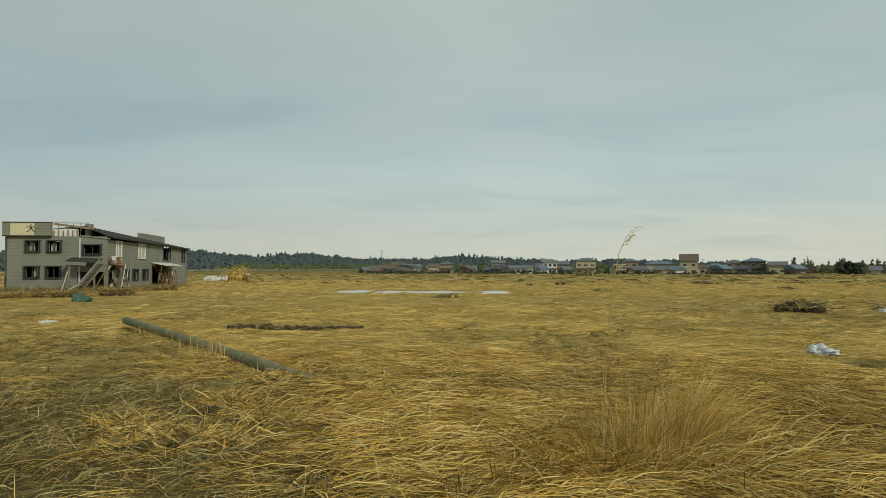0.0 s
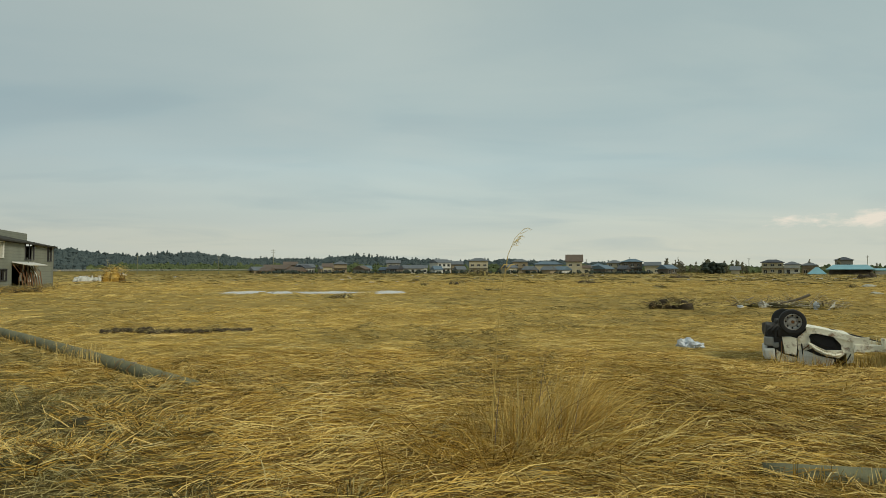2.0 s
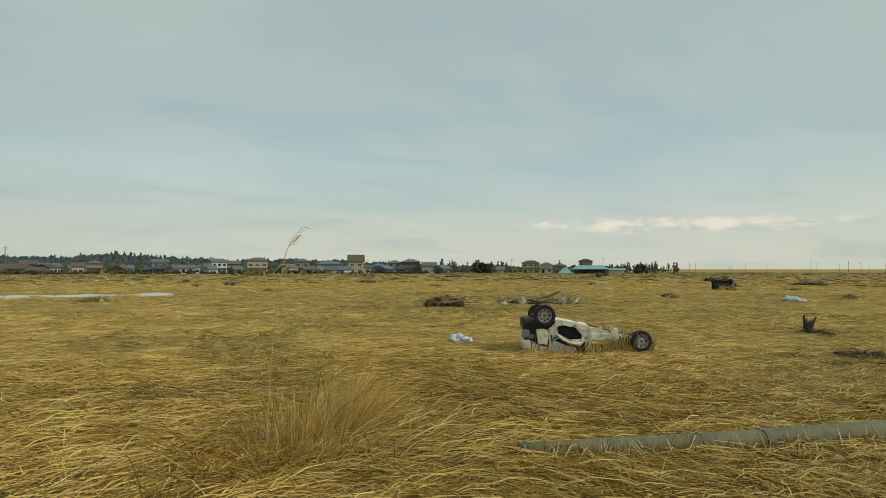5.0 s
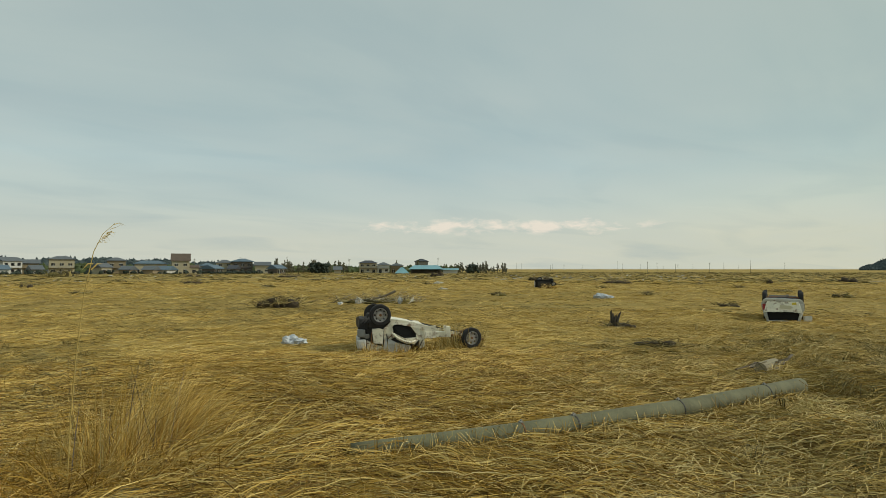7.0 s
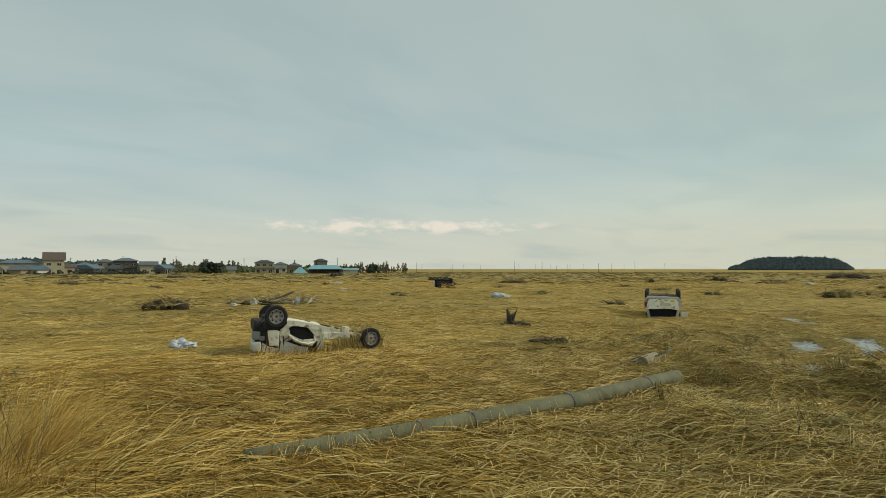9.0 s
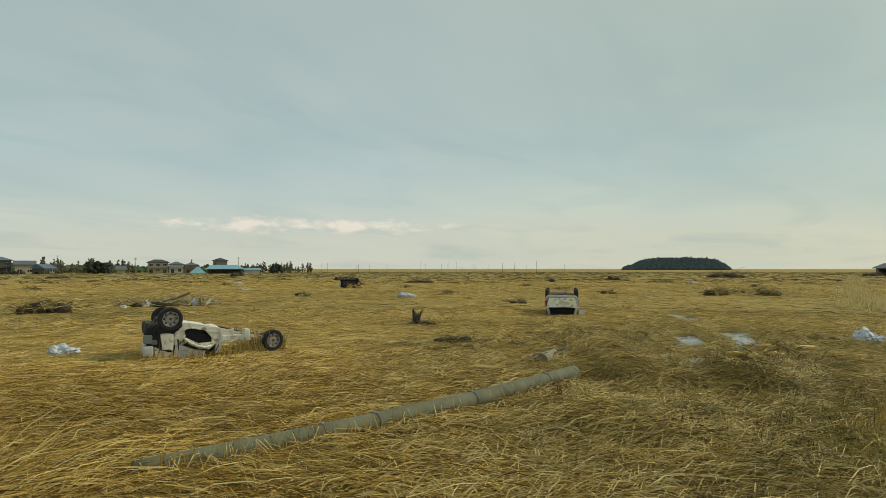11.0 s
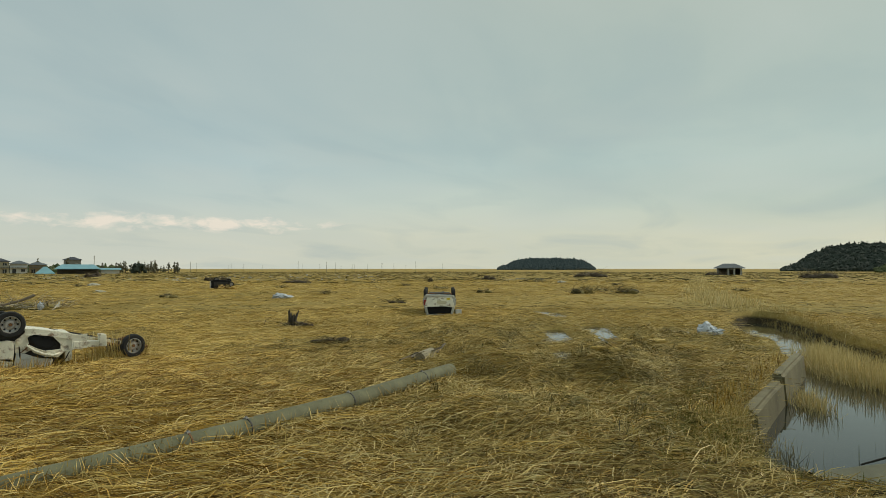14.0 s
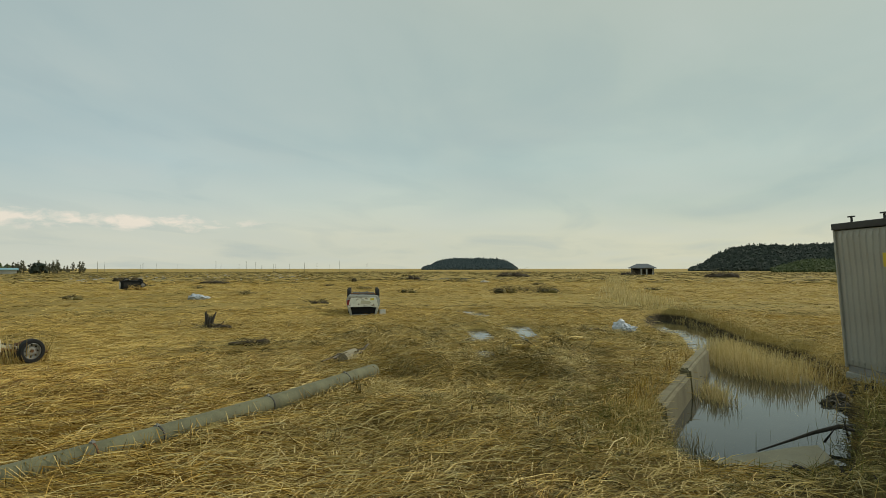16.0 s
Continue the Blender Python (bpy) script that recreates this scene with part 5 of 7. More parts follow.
# ---- wrecked vehicles ----
def wheel(parent, x, y, z, r, w, face=-1, m=None):
    """A car wheel whose axle lies along y; its dished face looks to face * y."""
    f = face
    bm = bmesh.new()
    ring_profile(bm, [(r * 0.64, f * w * 0.36), (r * 0.66, f * w * 0.42), (r * 0.74, f * w * 0.5), (r * 0.93, f * w * 0.5), (r, f * w * 0.34), (r, -f * w * 0.34), (r * 0.93, -f * w * 0.5), (r * 0.66, -f * w * 0.45)], 36)
    ty = part("tyre", bm, TYRE, parent, smooth=False, at=Matrix.Translation((x, y, z)) @ (m or Matrix()))
    bm = bmesh.new()
    ring_profile(bm, [(r * 0.665, f * w * 0.40), (r * 0.62, f * w * 0.44), (r * 0.57, f * w * 0.05), (r * 0.44, f * w * -0.02), (r * 0.30, f * w * 0.26), (r * 0.16, f * w * 0.28), (r * 0.14, f * w * 0.10)], 36)
    rim = part("rim", bm, RIM, ty, "dull steel rim with round vents")
    # black discs paint the shade of the round vents; nothing is cut
    for k in range(8):
        a = k * math.pi / 4
        bm = bmesh.new()
        tube(bm, [(math.cos(a) * r * 0.5, f * w * 0.0, math.sin(a) * r * 0.5), (math.cos(a) * r * 0.5, f * w * 0.08, math.sin(a) * r * 0.5)], r * 0.075, 8)
        part("vent_disc", bm, BLACK, ty)
    bm = bmesh.new()
    tube(bm, [(0, f * w * 0.19, 0), (0, f * w * 0.34, 0)], r * 0.12, 12)
    part("hub", bm, RUST, ty)
    return ty


def bent(bm, amount, seed, freq=2.5):
    """Crush a shape a little."""
    bmesh.ops.subdivide_edges(bm, edges=bm.edges, cuts=3, use_grid_fill=True)
    for v in bm.verts:
        v.co += amount * noise.noise_vector(v.co * freq + Vector((seed, seed * 2, 0)))
    return bm


def mini_truck():
    m = Matrix.Translation((9.95, 13.42, -0.10)) @ pose(0, 0, 0, 0, 0, -35)
    t = thing("overturned_mini_truck", m, "wrecked white mini truck lying upside down in straw", "truck")
    # crushed interior behind the panels, upside down
    bm = bmesh.new()
    prism(bm, [(0.26, 0.05), (1.36, 0.05), (1.72, 0.40), (1.76, 0.72), (0.98, 0.86), (0.62, 0.76), (0.16, 0.60), (0.12, 0.28)], 0.12, 1.28)
    part("cab_inside", bent(bm, 0.05, 3), UNDER, t, "dark crushed inside of the cab")

    def panel(name, outline, y0, y1, crush, seed, label, mat=WHITE_CAR):
        bm = bmesh.new()
        prism(bm, outline, y0, y1)
        return part(name, bent(bm, crush, seed, 3.5), mat, t, label)

    panel("floor_pan", [(0.92, 0.96), (1.80, 0.80), (1.80, 0.72), (0.95, 0.86)], 0.02, 1.30, 0.025, 21, "cream-white floor pan seen from below")
    panel("sill", [(0.90, 0.97), (1.30, 0.92), (1.80, 0.80), (1.82, 0.68), (1.52, 0.74), (1.12, 0.83), (0.92, 0.80)], -0.03, 0.04, 0.02, 22, "cream-white door sill")
    panel("pillar", [(1.46, 0.76), (1.80, 0.70), (1.79, 0.42), (1.62, 0.40), (1.60, 0.58)], -0.02, 0.05, 0.025, 23, "cream-white door pillar")
    panel("front_pillar", [(0.74, 0.72), (0.80, 0.76), (0.96, 0.92), (1.02, 0.82), (0.90, 0.70), (0.82, 0.62)], -0.02, 0.04, 0.02, 24, "rust-edged front pillar")
    panel("cowl", [(0.745, 0.70), (0.84, 0.74), (0.95, 0.80), (1.00, 0.62), (1.06, 0.50), (0.92, 0.41), (0.76, 0.44)], 0.02, 0.08, 0.03, 31, "rust-stained cream cowl panel")
    panel("door", [(0.97, 0.60), (1.10, 0.55), (1.30, 0.46), (1.62, 0.46), (1.66, 0.38), (1.56, 0.29), (1.30, 0.33), (1.08, 0.44)], -0.06, 0.03, 0.03, 7, "buckled white door skin")
    panel("lower_panel", [(0.76, 0.42), (0.92, 0.40), (1.10, 0.33), (1.46, 0.25), (1.38, 0.10), (0.95, 0.10), (0.74, 0.18)], -0.03, 0.04, 0.03, 25, "bent grey-white roof side", GREY_CAR)
    panel("roof_edge", [(0.30, 0.14), (0.74, 0.16), (0.95, 0.08), (1.36, 0.08), (1.30, 0.00), (0.28, 0.00)], 0.0, 1.25, 0.05, 26, "crumpled grey roof sheet under the cab", GREY_CAR)
    panel("rear_wall", [(1.70, 0.70), (1.82, 0.72), (1.84, 0.20), (1.70, 0.16)], 0.0, 1.30, 0.04, 27, "rust-streaked cab back wall")
    panel("torn_panel", [(1.74, 0.74), (1.95, 0.66), (2.08, 0.62), (2.06, 0.40), (1.92, 0.44), (1.76, 0.40)], 0.0, 0.05, 0.035, 28, "torn cream panel with rusty edges")
    # solid black plate imitates the shade inside the door opening
    panel("dark_window", [(0.99, 0.76), (1.10, 0.80), (1.40, 0.72), (1.52, 0.58), (1.42, 0.50), (1.12, 0.58)], 0.0, 0.09, 0.01, 9, "black plate for the shade inside the open door window", BLACK)
    bm = bmesh.new()
    tube(bm, [(0.95, -0.05, 0.60), (1.10, -0.07, 0.47), (1.28, -0.08, 0.38), (1.46, -0.07, 0.34), (1.62, -0.05, 0.40)], [0.015, 0.028, 0.03, 0.03, 0.015], 8)
    part("door_edge", bm, WHITE_CAR, t, "curled white sheet edge", smooth=True)
    # front corner: fender, lamp cluster, bumper
    panel("fender", [(0.42, 0.72), (0.60, 0.73), (0.735, 0.69), (0.72, 0.48), (0.71, 0.30), (0.48, 0.34), (0.45, 0.52)], -0.05, 0.05, 0.025, 12, "dented cream-white fender with rust")
    panel("front_panel", [(0.30, 0.40), (0.46, 0.32), (0.70, 0.26), (0.68, 0.14), (0.40, 0.10), (0.30, 0.20)], -0.02, 0.06, 0.04, 29, "folded rust-stained front panel")
    part("bumper", bent(boxes([((0.16, 0.62, 0.30), (0.24, 1.36, 0.26))], 0.05), 0.03, 5), GREY_CAR, t, "grey bumper")
    part("lamp", bent(boxes([((0.16, 0.10, 0.60), (0.20, 0.22, 0.20)), ((0.30, 0.08, 0.52), (0.12, 0.12, 0.12))], 0.03), 0.02, 6), STEEL, t, "broken headlamp")
    part("engine_block", bent(boxes([((0.30, 0.68, 0.82), (0.44, 1.0, 0.32)), ((0.46, 0.6, 0.98), (0.3, 0.7, 0.24))], 0.03), 0.06, 8), UNDER, t, "dark oily engine parts")
    part("inner_arch", bent(boxes([((0.66, 0.24, 0.82), (0.62, 0.34, 0.24))], 0.06), 0.03, 13), UNDER, t)
    bm = bmesh.new()
    for k in range(5):
        tube(bm, [(0.1 + 0.1 * k, 0.15, 0.55), (0.14 + 0.09 * k, 0.10, 0.85), (0.3 + 0.08 * k, 0.3, 1.02)], 0.022, 6)
    part("hoses", bm, UNDER, t)
    # frame, axles, what is left of the bed
    for yy in (0.36, 1.02):
        bm = bmesh.new()
        for p, q in (((1.5, 0.80), (2.35, 0.58)), ((2.35, 0.58), (3.35, 0.36))):
            d = Vector((q[0] - p[0], 0, q[1] - p[1]))
            box(bm, (0, 0, 0), (d.length + 0.06, 0.07, 0.13), Matrix.Translation(((p[0] + q[0]) / 2, yy, (p[1] + q[1]) / 2)) @ pose(0, 0, 0, 0, math.degrees(math.atan2(-d.z, d.x)), 0))
        part("frame_rail", bm, WHITE_CAR if yy < 0.5 else UNDER, t)
    for k, xx in enumerate((1.95, 2.4, 2.85)):
        part("cross_member", boxes([((xx, 0.7, 0.66 - 0.19 * (xx - 1.95)), (0.08, 0.8, 0.08))]), UNDER, t)
    part("bed_bracket", bent(boxes([((2.12, 0.05, 0.54), (0.55, 0.16, 0.16)), ((2.45, 0.03, 0.62), (0.16, 0.2, 0.3))], 0.02), 0.04, 15), WHITE_CAR, t, "torn white bed bracket")
    part("bed_sheet", bent(boxes([((2.35, 0.25, 0.34), (0.9, 0.5, 0.05))], 0.0), 0.08, 16), GREY_CAR, t, "bent sheet of the load bed", at=pose(0, 0, 0.0, -30, 6, 0))
    part("side_panel", bent(boxes([((1.98, -0.02, 0.62), (0.3, 0.05, 0.34))], 0.0), 0.04, 18), WHITE_CAR, t, "torn rust-edged panel")
    bm = bmesh.new()
    tube(bm, [(3.08, -0.02, 0.46), (3.08, 1.35, 0.46)], 0.05, 10)
    lump(bm, (3.08, 0.7, 0.46), (0.15, 0.16, 0.15), 3, 0.1)
    part("rear_axle", bm, RUST, t)
    bm = bmesh.new()
    tube(bm, [(0.64, 0.0, 1.06), (0.64, 1.35, 1.06)], 0.045, 10)
    part("front_axle", bm, UNDER, t)
    for yy in (0.22, 1.12):
        bm = bmesh.new()
        tube(bm, [(2.6, yy, 0.50), (3.08, yy, 0.38), (3.5, yy, 0.36)], 0.035, 6)
        part("leaf_spring", bm, RUST, t)
    for k, (x0, z0, x1, z1, r) in enumerate(((0.34, 0.05, 0.42, 0.62, 0.012), (0.80, 0.06, 0.82, 0.58, 0.014), (0.84, 0.44, 1.0, 0.62, 0.012), (1.58, 0.10, 1.78, 0.40, 0.012), (0.10, 0.30, 0.36, 0.34, 0.014))):
        bm = bmesh.new()
        tube(bm, [(x0, 0.0, z0), ((x0 + x1) / 2 + 0.03, -0.02, (z0 + z1) / 2), (x1, -0.01, z1)], r, 5)
        part("panel_seam", bm, BLACK if k % 2 else RUST, t)
    lean = pose(0, 0, 0, 4, 0, 14)
    wheel(t, 0.64, -0.04, 1.08, 0.285, 0.16, -1, pose(0, 0, 0, 3, 0, 6))
    wheel(t, 3.10, -0.06, 0.44, 0.275, 0.16, -1, lean)
    wheel(t, 0.55, 1.38, 1.02, 0.28, 0.16, 1)
    wheel(t, 3.05, 1.40, 0.20, 0.275, 0.16, 1)


mini_truck()


def hatchback():
    x, y = polar(-73.0, 30.2)
    t = thing("overturned_hatchback", pose(x, y, -0.05, 0, 0, -73.0), "dusty white hatchback lying on its roof", "car")
    bm = bmesh.new()
    sec = [(-0.60, 0.0), (-0.70, 0.40), (-0.80, 0.50), (-0.82, 0.75), (-0.72, 0.95), (0.72, 0.95), (0.82, 0.75), (0.80, 0.50), (0.70, 0.40), (0.60, 0.0)]
    prism(bm, sec, 0.12, 2.5)
    part("body", bent(bm, 0.025, 2), GREY_CAR, t)
    bm = bmesh.new()
    prism(bm, [(-0.78, 0.45), (-0.80, 0.75), (-0.70, 0.93), (0.70, 0.93), (0.80, 0.75), (0.78, 0.45)], 2.45, 3.4)
    part("bonnet", bent(bm, 0.03, 4), GREY_CAR, t)
    bm = bmesh.new()
    prism(bm, [(-0.72, 0.40), (-0.66, 0.62), (-0.58, 0.86), (0.58, 0.88), (0.66, 0.62), (0.74, 0.40), (0.2, 0.44), (-0.3, 0.44)], -0.04, 0.06)
    for v in bm.verts:
        v.co.y -= 0.30 * (0.88 - v.co.z)
    tg = part("tailgate", bent(bm, 0.035, 6, 4.0), WHITE_CAR, t, "dented white tailgate")
    part("plate_bar", boxes([((0.0, 0.0, 0.0), (0.44, 0.02, 0.15))], 0.005), SIGN, tg, "yellowish plate as a plain bar", at=pose(0.10, -0.13, 0.64, -16, 4, 0))
    part("yellow_mark", boxes([((0.0, 0.0, 0.0), (0.17, 0.02, 0.10))], 0.005), YELLOW, tg, "yellow patch of paint", at=pose(0.42, -0.08, 0.79, -16, -6, 0))
    # solid black plate in place of the shaded hollow behind the tailgate
    bm = bmesh.new()
    prism(bm, [(-0.52, 0.04), (-0.60, 0.42), (0.62, 0.42), (0.54, 0.04)], 0.0, 0.13)
    part("rear_window", bm, BLACK, t, "black plate for the shade inside the empty rear window")
    bm = bmesh.new()
    tube(bm, [(-0.56, -0.04, 0.02), (-0.1, -0.05, 0.05), (0.3, -0.04, 0.02), (0.56, -0.03, 0.03)], 0.035, 6)
    part("window_frame", bm, GREY_CAR, t)
    for s in (-1, 1):
        bm = bmesh.new()
        tube(bm, [(s * 0.57, -0.05, 0.02), (s * 0.64, -0.08, 0.25), (s * 0.70, -0.06, 0.46)], [0.05, 0.06, 0.06], 6)
        part("pillar", bm, GREY_CAR, t)
        part("tail_lamp", boxes([((s * 0.70, 0.08, 0.62), (0.14, 0.10, 0.26))], 0.02), RED if s < 0 else GREY_CAR, t, "red tail lamp" if s < 0 else "broken tail lamp")
        part("side_window", boxes([((s * 0.70, 1.3, 0.22), (0.08, 1.7, 0.26))]), BLACK, t)
    part("bumper", bent(boxes([((0, 0.04, 0.93), (1.36, 0.16, 0.13))], 0.04), 0.03, 11), GREY_CAR, t)
    part("underside", bent(boxes([((0, 1.7, 0.98), (1.1, 3.2, 0.06)), ((0, 0.9, 1.0), (0.4, 0.7, 0.08)), ((0.2, 1.9, 1.02), (0.1, 1.8, 0.08))]), 0.02, 3), UNDER, t)
    bm = bmesh.new()
    tube(bm, [(-0.7, 0.7, 1.0), (0.7, 0.7, 1.0)], 0.05, 8)
    part("rear_axle", bm, RUST, t)
    side = pose(0, 0, 0, 0, 0, 90)
    for s in (-1, 1):
        for yy in (0.62, 2.85):
            wheel(t, s * 0.70, yy, 1.0, 0.27, 0.16, -s, side)
    part("loose_trim", bent(boxes([((0.92, 0.4, 0.14), (0.3, 0.5, 0.24))], 0.02), 0.06, 2), TRIM_WHITE, t)


hatchback()


def dark_van():
    x, y = polar(-53.8, 72.5)
    t = thing("overturned_dark_van", pose(x, y, -0.05, 0, 0, -52), "burnt-dark small van tipped over on the straw", "van")
    bm = bmesh.new()
    prism(bm, [(-1.15, 0.0), (-1.2, 0.95), (-0.6, 1.05), (0.75, 0.95), (1.0, 0.75), (1.1, 0.3), (0.9, 0.0)], 0.0, 1.3)
    part("body", bent(bm, 0.05, 4), BLACK, t)
    part("underside", bent(boxes([((-0.1, -0.02, 0.55), (1.5, 0.06, 0.5))]), 0.03, 8), UNDER, t)
    part("bumper", bent(boxes([((-1.2, 0.6, 0.5), (0.12, 1.2, 0.7))], 0.03), 0.03, 9), GREY_CAR, t)
    wheel(t, 0.95, -0.05, 0.55, 0.27, 0.16, -1)
    wheel(t, -0.6, 0.5, 1.05, 0.27, 0.16, -1)
    wheel(t, 0.75, 1.25, 0.9, 0.27, 0.16, 1)
    rag_heap("weeds", x - 0.6, y - 0.8, 2.2, 0.8, 0.35, 91, "dry weeds beside the overturned van", "weeds", (REED, STRAW), 80, 4, 0.7, STRAW)


dark_van()


# ---- the ditch: retaining wall, culvert slab, rocks, branches, truck body ----
def retaining_wall():
    a, b = Vector((9.7, -1.35)), Vector((17.75, -4.05))
    d = b - a
    L = d.length
    t = thing("retaining_wall", Matrix.Translation((a.x, a.y, 0)) @ pose(0, 0, 0, 0, 0, math.degrees(math.atan2(d.y, d.x))), "worn concrete retaining wall along the ditch", "wall", kind="structure")
    x0 = 0.0
    for k, (w, top, off) in enumerate(((1.3, -0.22, 0.0), (3.3, -0.03, 0.01), (3.85, 0.09, 0.0))):
        bm = bmesh.new()
        prism(bm, [(-0.16, top), (-0.16, -1.2), (0.22, -1.2), (0.10, top)], x0, x0 + w - 0.02)
        bmesh.ops.bevel(bm, geom=bm.edges[:], offset=0.06, segments=3, affect="EDGES")
        part("wall_block", bent(bm, 0.02, k + 2, 1.5), CONCRETE, t, at=pose(0, off, 0, 0, 0, 0) @ pose(0, 0, 0, 0, 0, 90) @ Matrix.Diagonal((-1, -1, 1, 1)))
        x0 += w


retaining_wall()


SLAB = matter("pale_worn_concrete", two((0.30, 0.27, 0.18), 0.3), 2.2, 40, 0.85, bump=0.4)


def culvert():
    t = thing("culvert_slab", pose(8.75, -2.75, -0.27), "flat worn concrete slab at the water's edge", "slab")
    bm = bmesh.new()
    edge = [(-0.42, 1.0), (-0.62, 0.70), (-0.60, 0.20), (-0.38, -0.28), (-0.10, -0.52), (0.30, -0.88), (0.95, -0.95), (0.80, -0.58), (0.45, -0.05), (0.12, 0.48)]
    top = [bm.verts.new((x, y, 0.0)) for x, y in edge]
    low = [bm.verts.new((x, y, -0.45)) for x, y in edge]
    bm.faces.new(top)
    bm.faces.new(low[::-1])
    for i in range(len(edge)):
        j = (i + 1) % len(edge)
        bm.faces.new((top[i], low[i], low[j], top[j]))
    bmesh.ops.bevel(bm, geom=[e for e in bm.edges if abs(e.verts[0].co.z - e.verts[1].co.z) < 0.01 and e.verts[0].co.z > -0.1], offset=0.03, segments=2, affect="EDGES")
    part("slab", bm, SLAB, t)


culvert()


def branch(pts, r, label, seed):
    bm = bmesh.new()
    P = [Vector(p) for p in pts]
    tube(bm, P, [r * (1 - 0.8 * i / (len(P) - 1)) for i in range(len(P))], 8)
    rg = random.Random(seed)
    for k in range(5):
        p = P[0].lerp(P[-1], rg.uniform(0.1, 0.7))
        tube(bm, [p, p + Vector((rg.uniform(-0.3, 0.3), rg.uniform(-0.3, 0.3), rg.uniform(0.05, 0.4)))], [r * 0.35, r * 0.1], 5)
    for v in bm.verts:
        v.co += 0.25 * r * noise.noise_vector(v.co * 9)
    ob = part("dead_branch", bm, SNAG, smooth=True)
    return tagged(ob, label, "branch", "dead branches by the water")


branch([(10.2, -5.1, -0.16), (10.55, -4.7, -0.2), (10.75, -4.4, -0.26), (10.65, -4.0, -0.34), (10.35, -3.5, -0.42), (9.95, -2.98, -0.47)], 0.055, "black dead branch dipping into the water", 1)
branch([(7.0, -4.1, -0.02), (7.2, -3.5, -0.06), (7.4, -3.0, -0.08), (7.62, -2.65, 0.02), (7.56, -2.45, -0.06)], 0.05, "black dead branch lying by the slab", 2)
branch([(9.0, -5.3, -0.02), (9.35, -4.7, -0.02), (9.75, -4.35, -0.08), (10.4, -4.3, -0.2)], 0.08, "grey rotten branch on the bank", 3)


def rocks():
    rg = random.Random(8)
    for k in range(26):
        x, y = 12.9 + rg.uniform(-1.0, 1.6), -5.62 + rg.uniform(-0.3, 0.2)
        s = rg.uniform(0.07, 0.17)
        bm = bmesh.new()
        lump(bm, (0, 0, 0), (s, s * 0.8, s * 0.7), k, 0.6, 3)
        ob = part("bank_rock", bm, ROCK)
        ob.matrix_basis = pose(x, y, max(lift(x, y), -0.5) - 0.02, rg.uniform(0, 90), 0, rg.uniform(0, 360))
        tagged(ob, "dark grey rock in the ditch bank", "rock", "rocks of the ditch bank")


rocks()


def truck_body():
    """A ribbed aluminium box body; its far lower corner stands on the bank."""
    yaw = -80.27
    m = Matrix.Translation((13.05, -5.55, 0.10)) @ pose(0, 0, 0, 0, 0, 180 + yaw + 90) @ pose(0, 0, 0, 4.2, 0, 0)
    t = thing("truck_box_body", m, "dented ribbed aluminium truck box beside the ditch", "truck body")
    L, Hh, Wd = 6.2, 2.98, 2.1
    # local x runs along the side towards the camera, y into the box
    bm = bmesh.new()
    prof, x = [], 0.10
    prof.append((0.0, 0.0))
    while x < L - 0.2:
        prof += [(x, 0.0), (x + 0.02, -0.022), (x + 0.075, -0.022), (x + 0.095, 0.0)]
        x += 0.165
    prof.append((L, 0.0))
    zs = [0.30, 0.42, 0.8, 1.2, 1.6, 2.0, 2.4, Hh - 0.28, Hh - 0.16]
    grid = []
    for zi, z in enumerate(zs):
        flat = zi in (0, len(zs) - 1)
        grid.append([bm.verts.new((px, 0.0 if flat else py, z)) for px, py in prof])
    for r0, r1 in zip(grid, grid[1:]):
        for i in range(len(prof) - 1):
            bm.faces.new((r0[i], r0[i + 1], r1[i + 1], r1[i]))
    for v in bm.verts:
        v.co.y += 0.02 * noise.noise(v.co * 1.4)
    part("side_sheet", bm, ALU, t, "ribbed dented aluminium sheet")
    part("back_sheet", boxes([((-0.005, Wd / 2, Hh / 2 + 0.1), (0.03, Wd, Hh - 0.35)), ((L, Wd / 2, Hh / 2 + 0.1), (0.03, Wd, Hh - 0.35)), ((L / 2, Wd, Hh / 2 + 0.1), (L, 0.03, Hh - 0.35)),
                              ((L / 2, Wd / 2, Hh - 0.04), (L, Wd, 0.04)), ((L / 2, Wd / 2, 0.3), (L - 0.05, Wd - 0.1, 0.06))]), ALU, t)
    part("top_rail", boxes([((L / 2, -0.02, Hh - 0.08), (L + 0.06, 0.08, 0.12))], 0.01), DARK_METAL, t)
    part("corner_post", boxes([((0.0, -0.01, Hh / 2 + 0.1), (0.05, 0.06, Hh - 0.3))], 0.01), ALU, t)
    part("lower_rail", boxes([((L / 2, -0.02, 0.10), (L, 0.07, 0.12))], 0.01), ALU, t)
    part("floor_frame", boxes([((L / 2, Wd / 2, 0.18), (L - 0.1, Wd - 0.2, 0.2)), ((L / 2, 0.04, 0.22), (L, 0.04, 0.12))]), STEEL, t)
    for k in range(4):
        part("bearer", boxes([((0.6 + 1.6 * k, Wd / 2, -0.05), (0.2, Wd - 0.3, 0.3))]), DARK_METAL, t)
    for k in range(30):
        bm = bmesh.new()
        lump(bm, (0.06 + (0.205 * k) % (L - 0.1), -0.006, Hh - 0.20 if k % 2 else 0.34), (0.008, 0.006, 0.008), k, 0.0, 1)
        part("rivet", bm, STEEL, t)
    for k in range(14):
        bm = bmesh.new()
        lump(bm, (0.16 + 0.165 * k, -0.012, 0.40), (0.045, 0.018, 0.05), k, 0.2, 2)
        part("rib_foot", bm, ALU, t)
    for xx in (0.45, 1.3, 2.4):
        bm = bmesh.new()
        tube(bm, [(xx, 0.03, Hh - 0.02), (xx, 0.03, Hh + 0.07)], 0.02, 6)
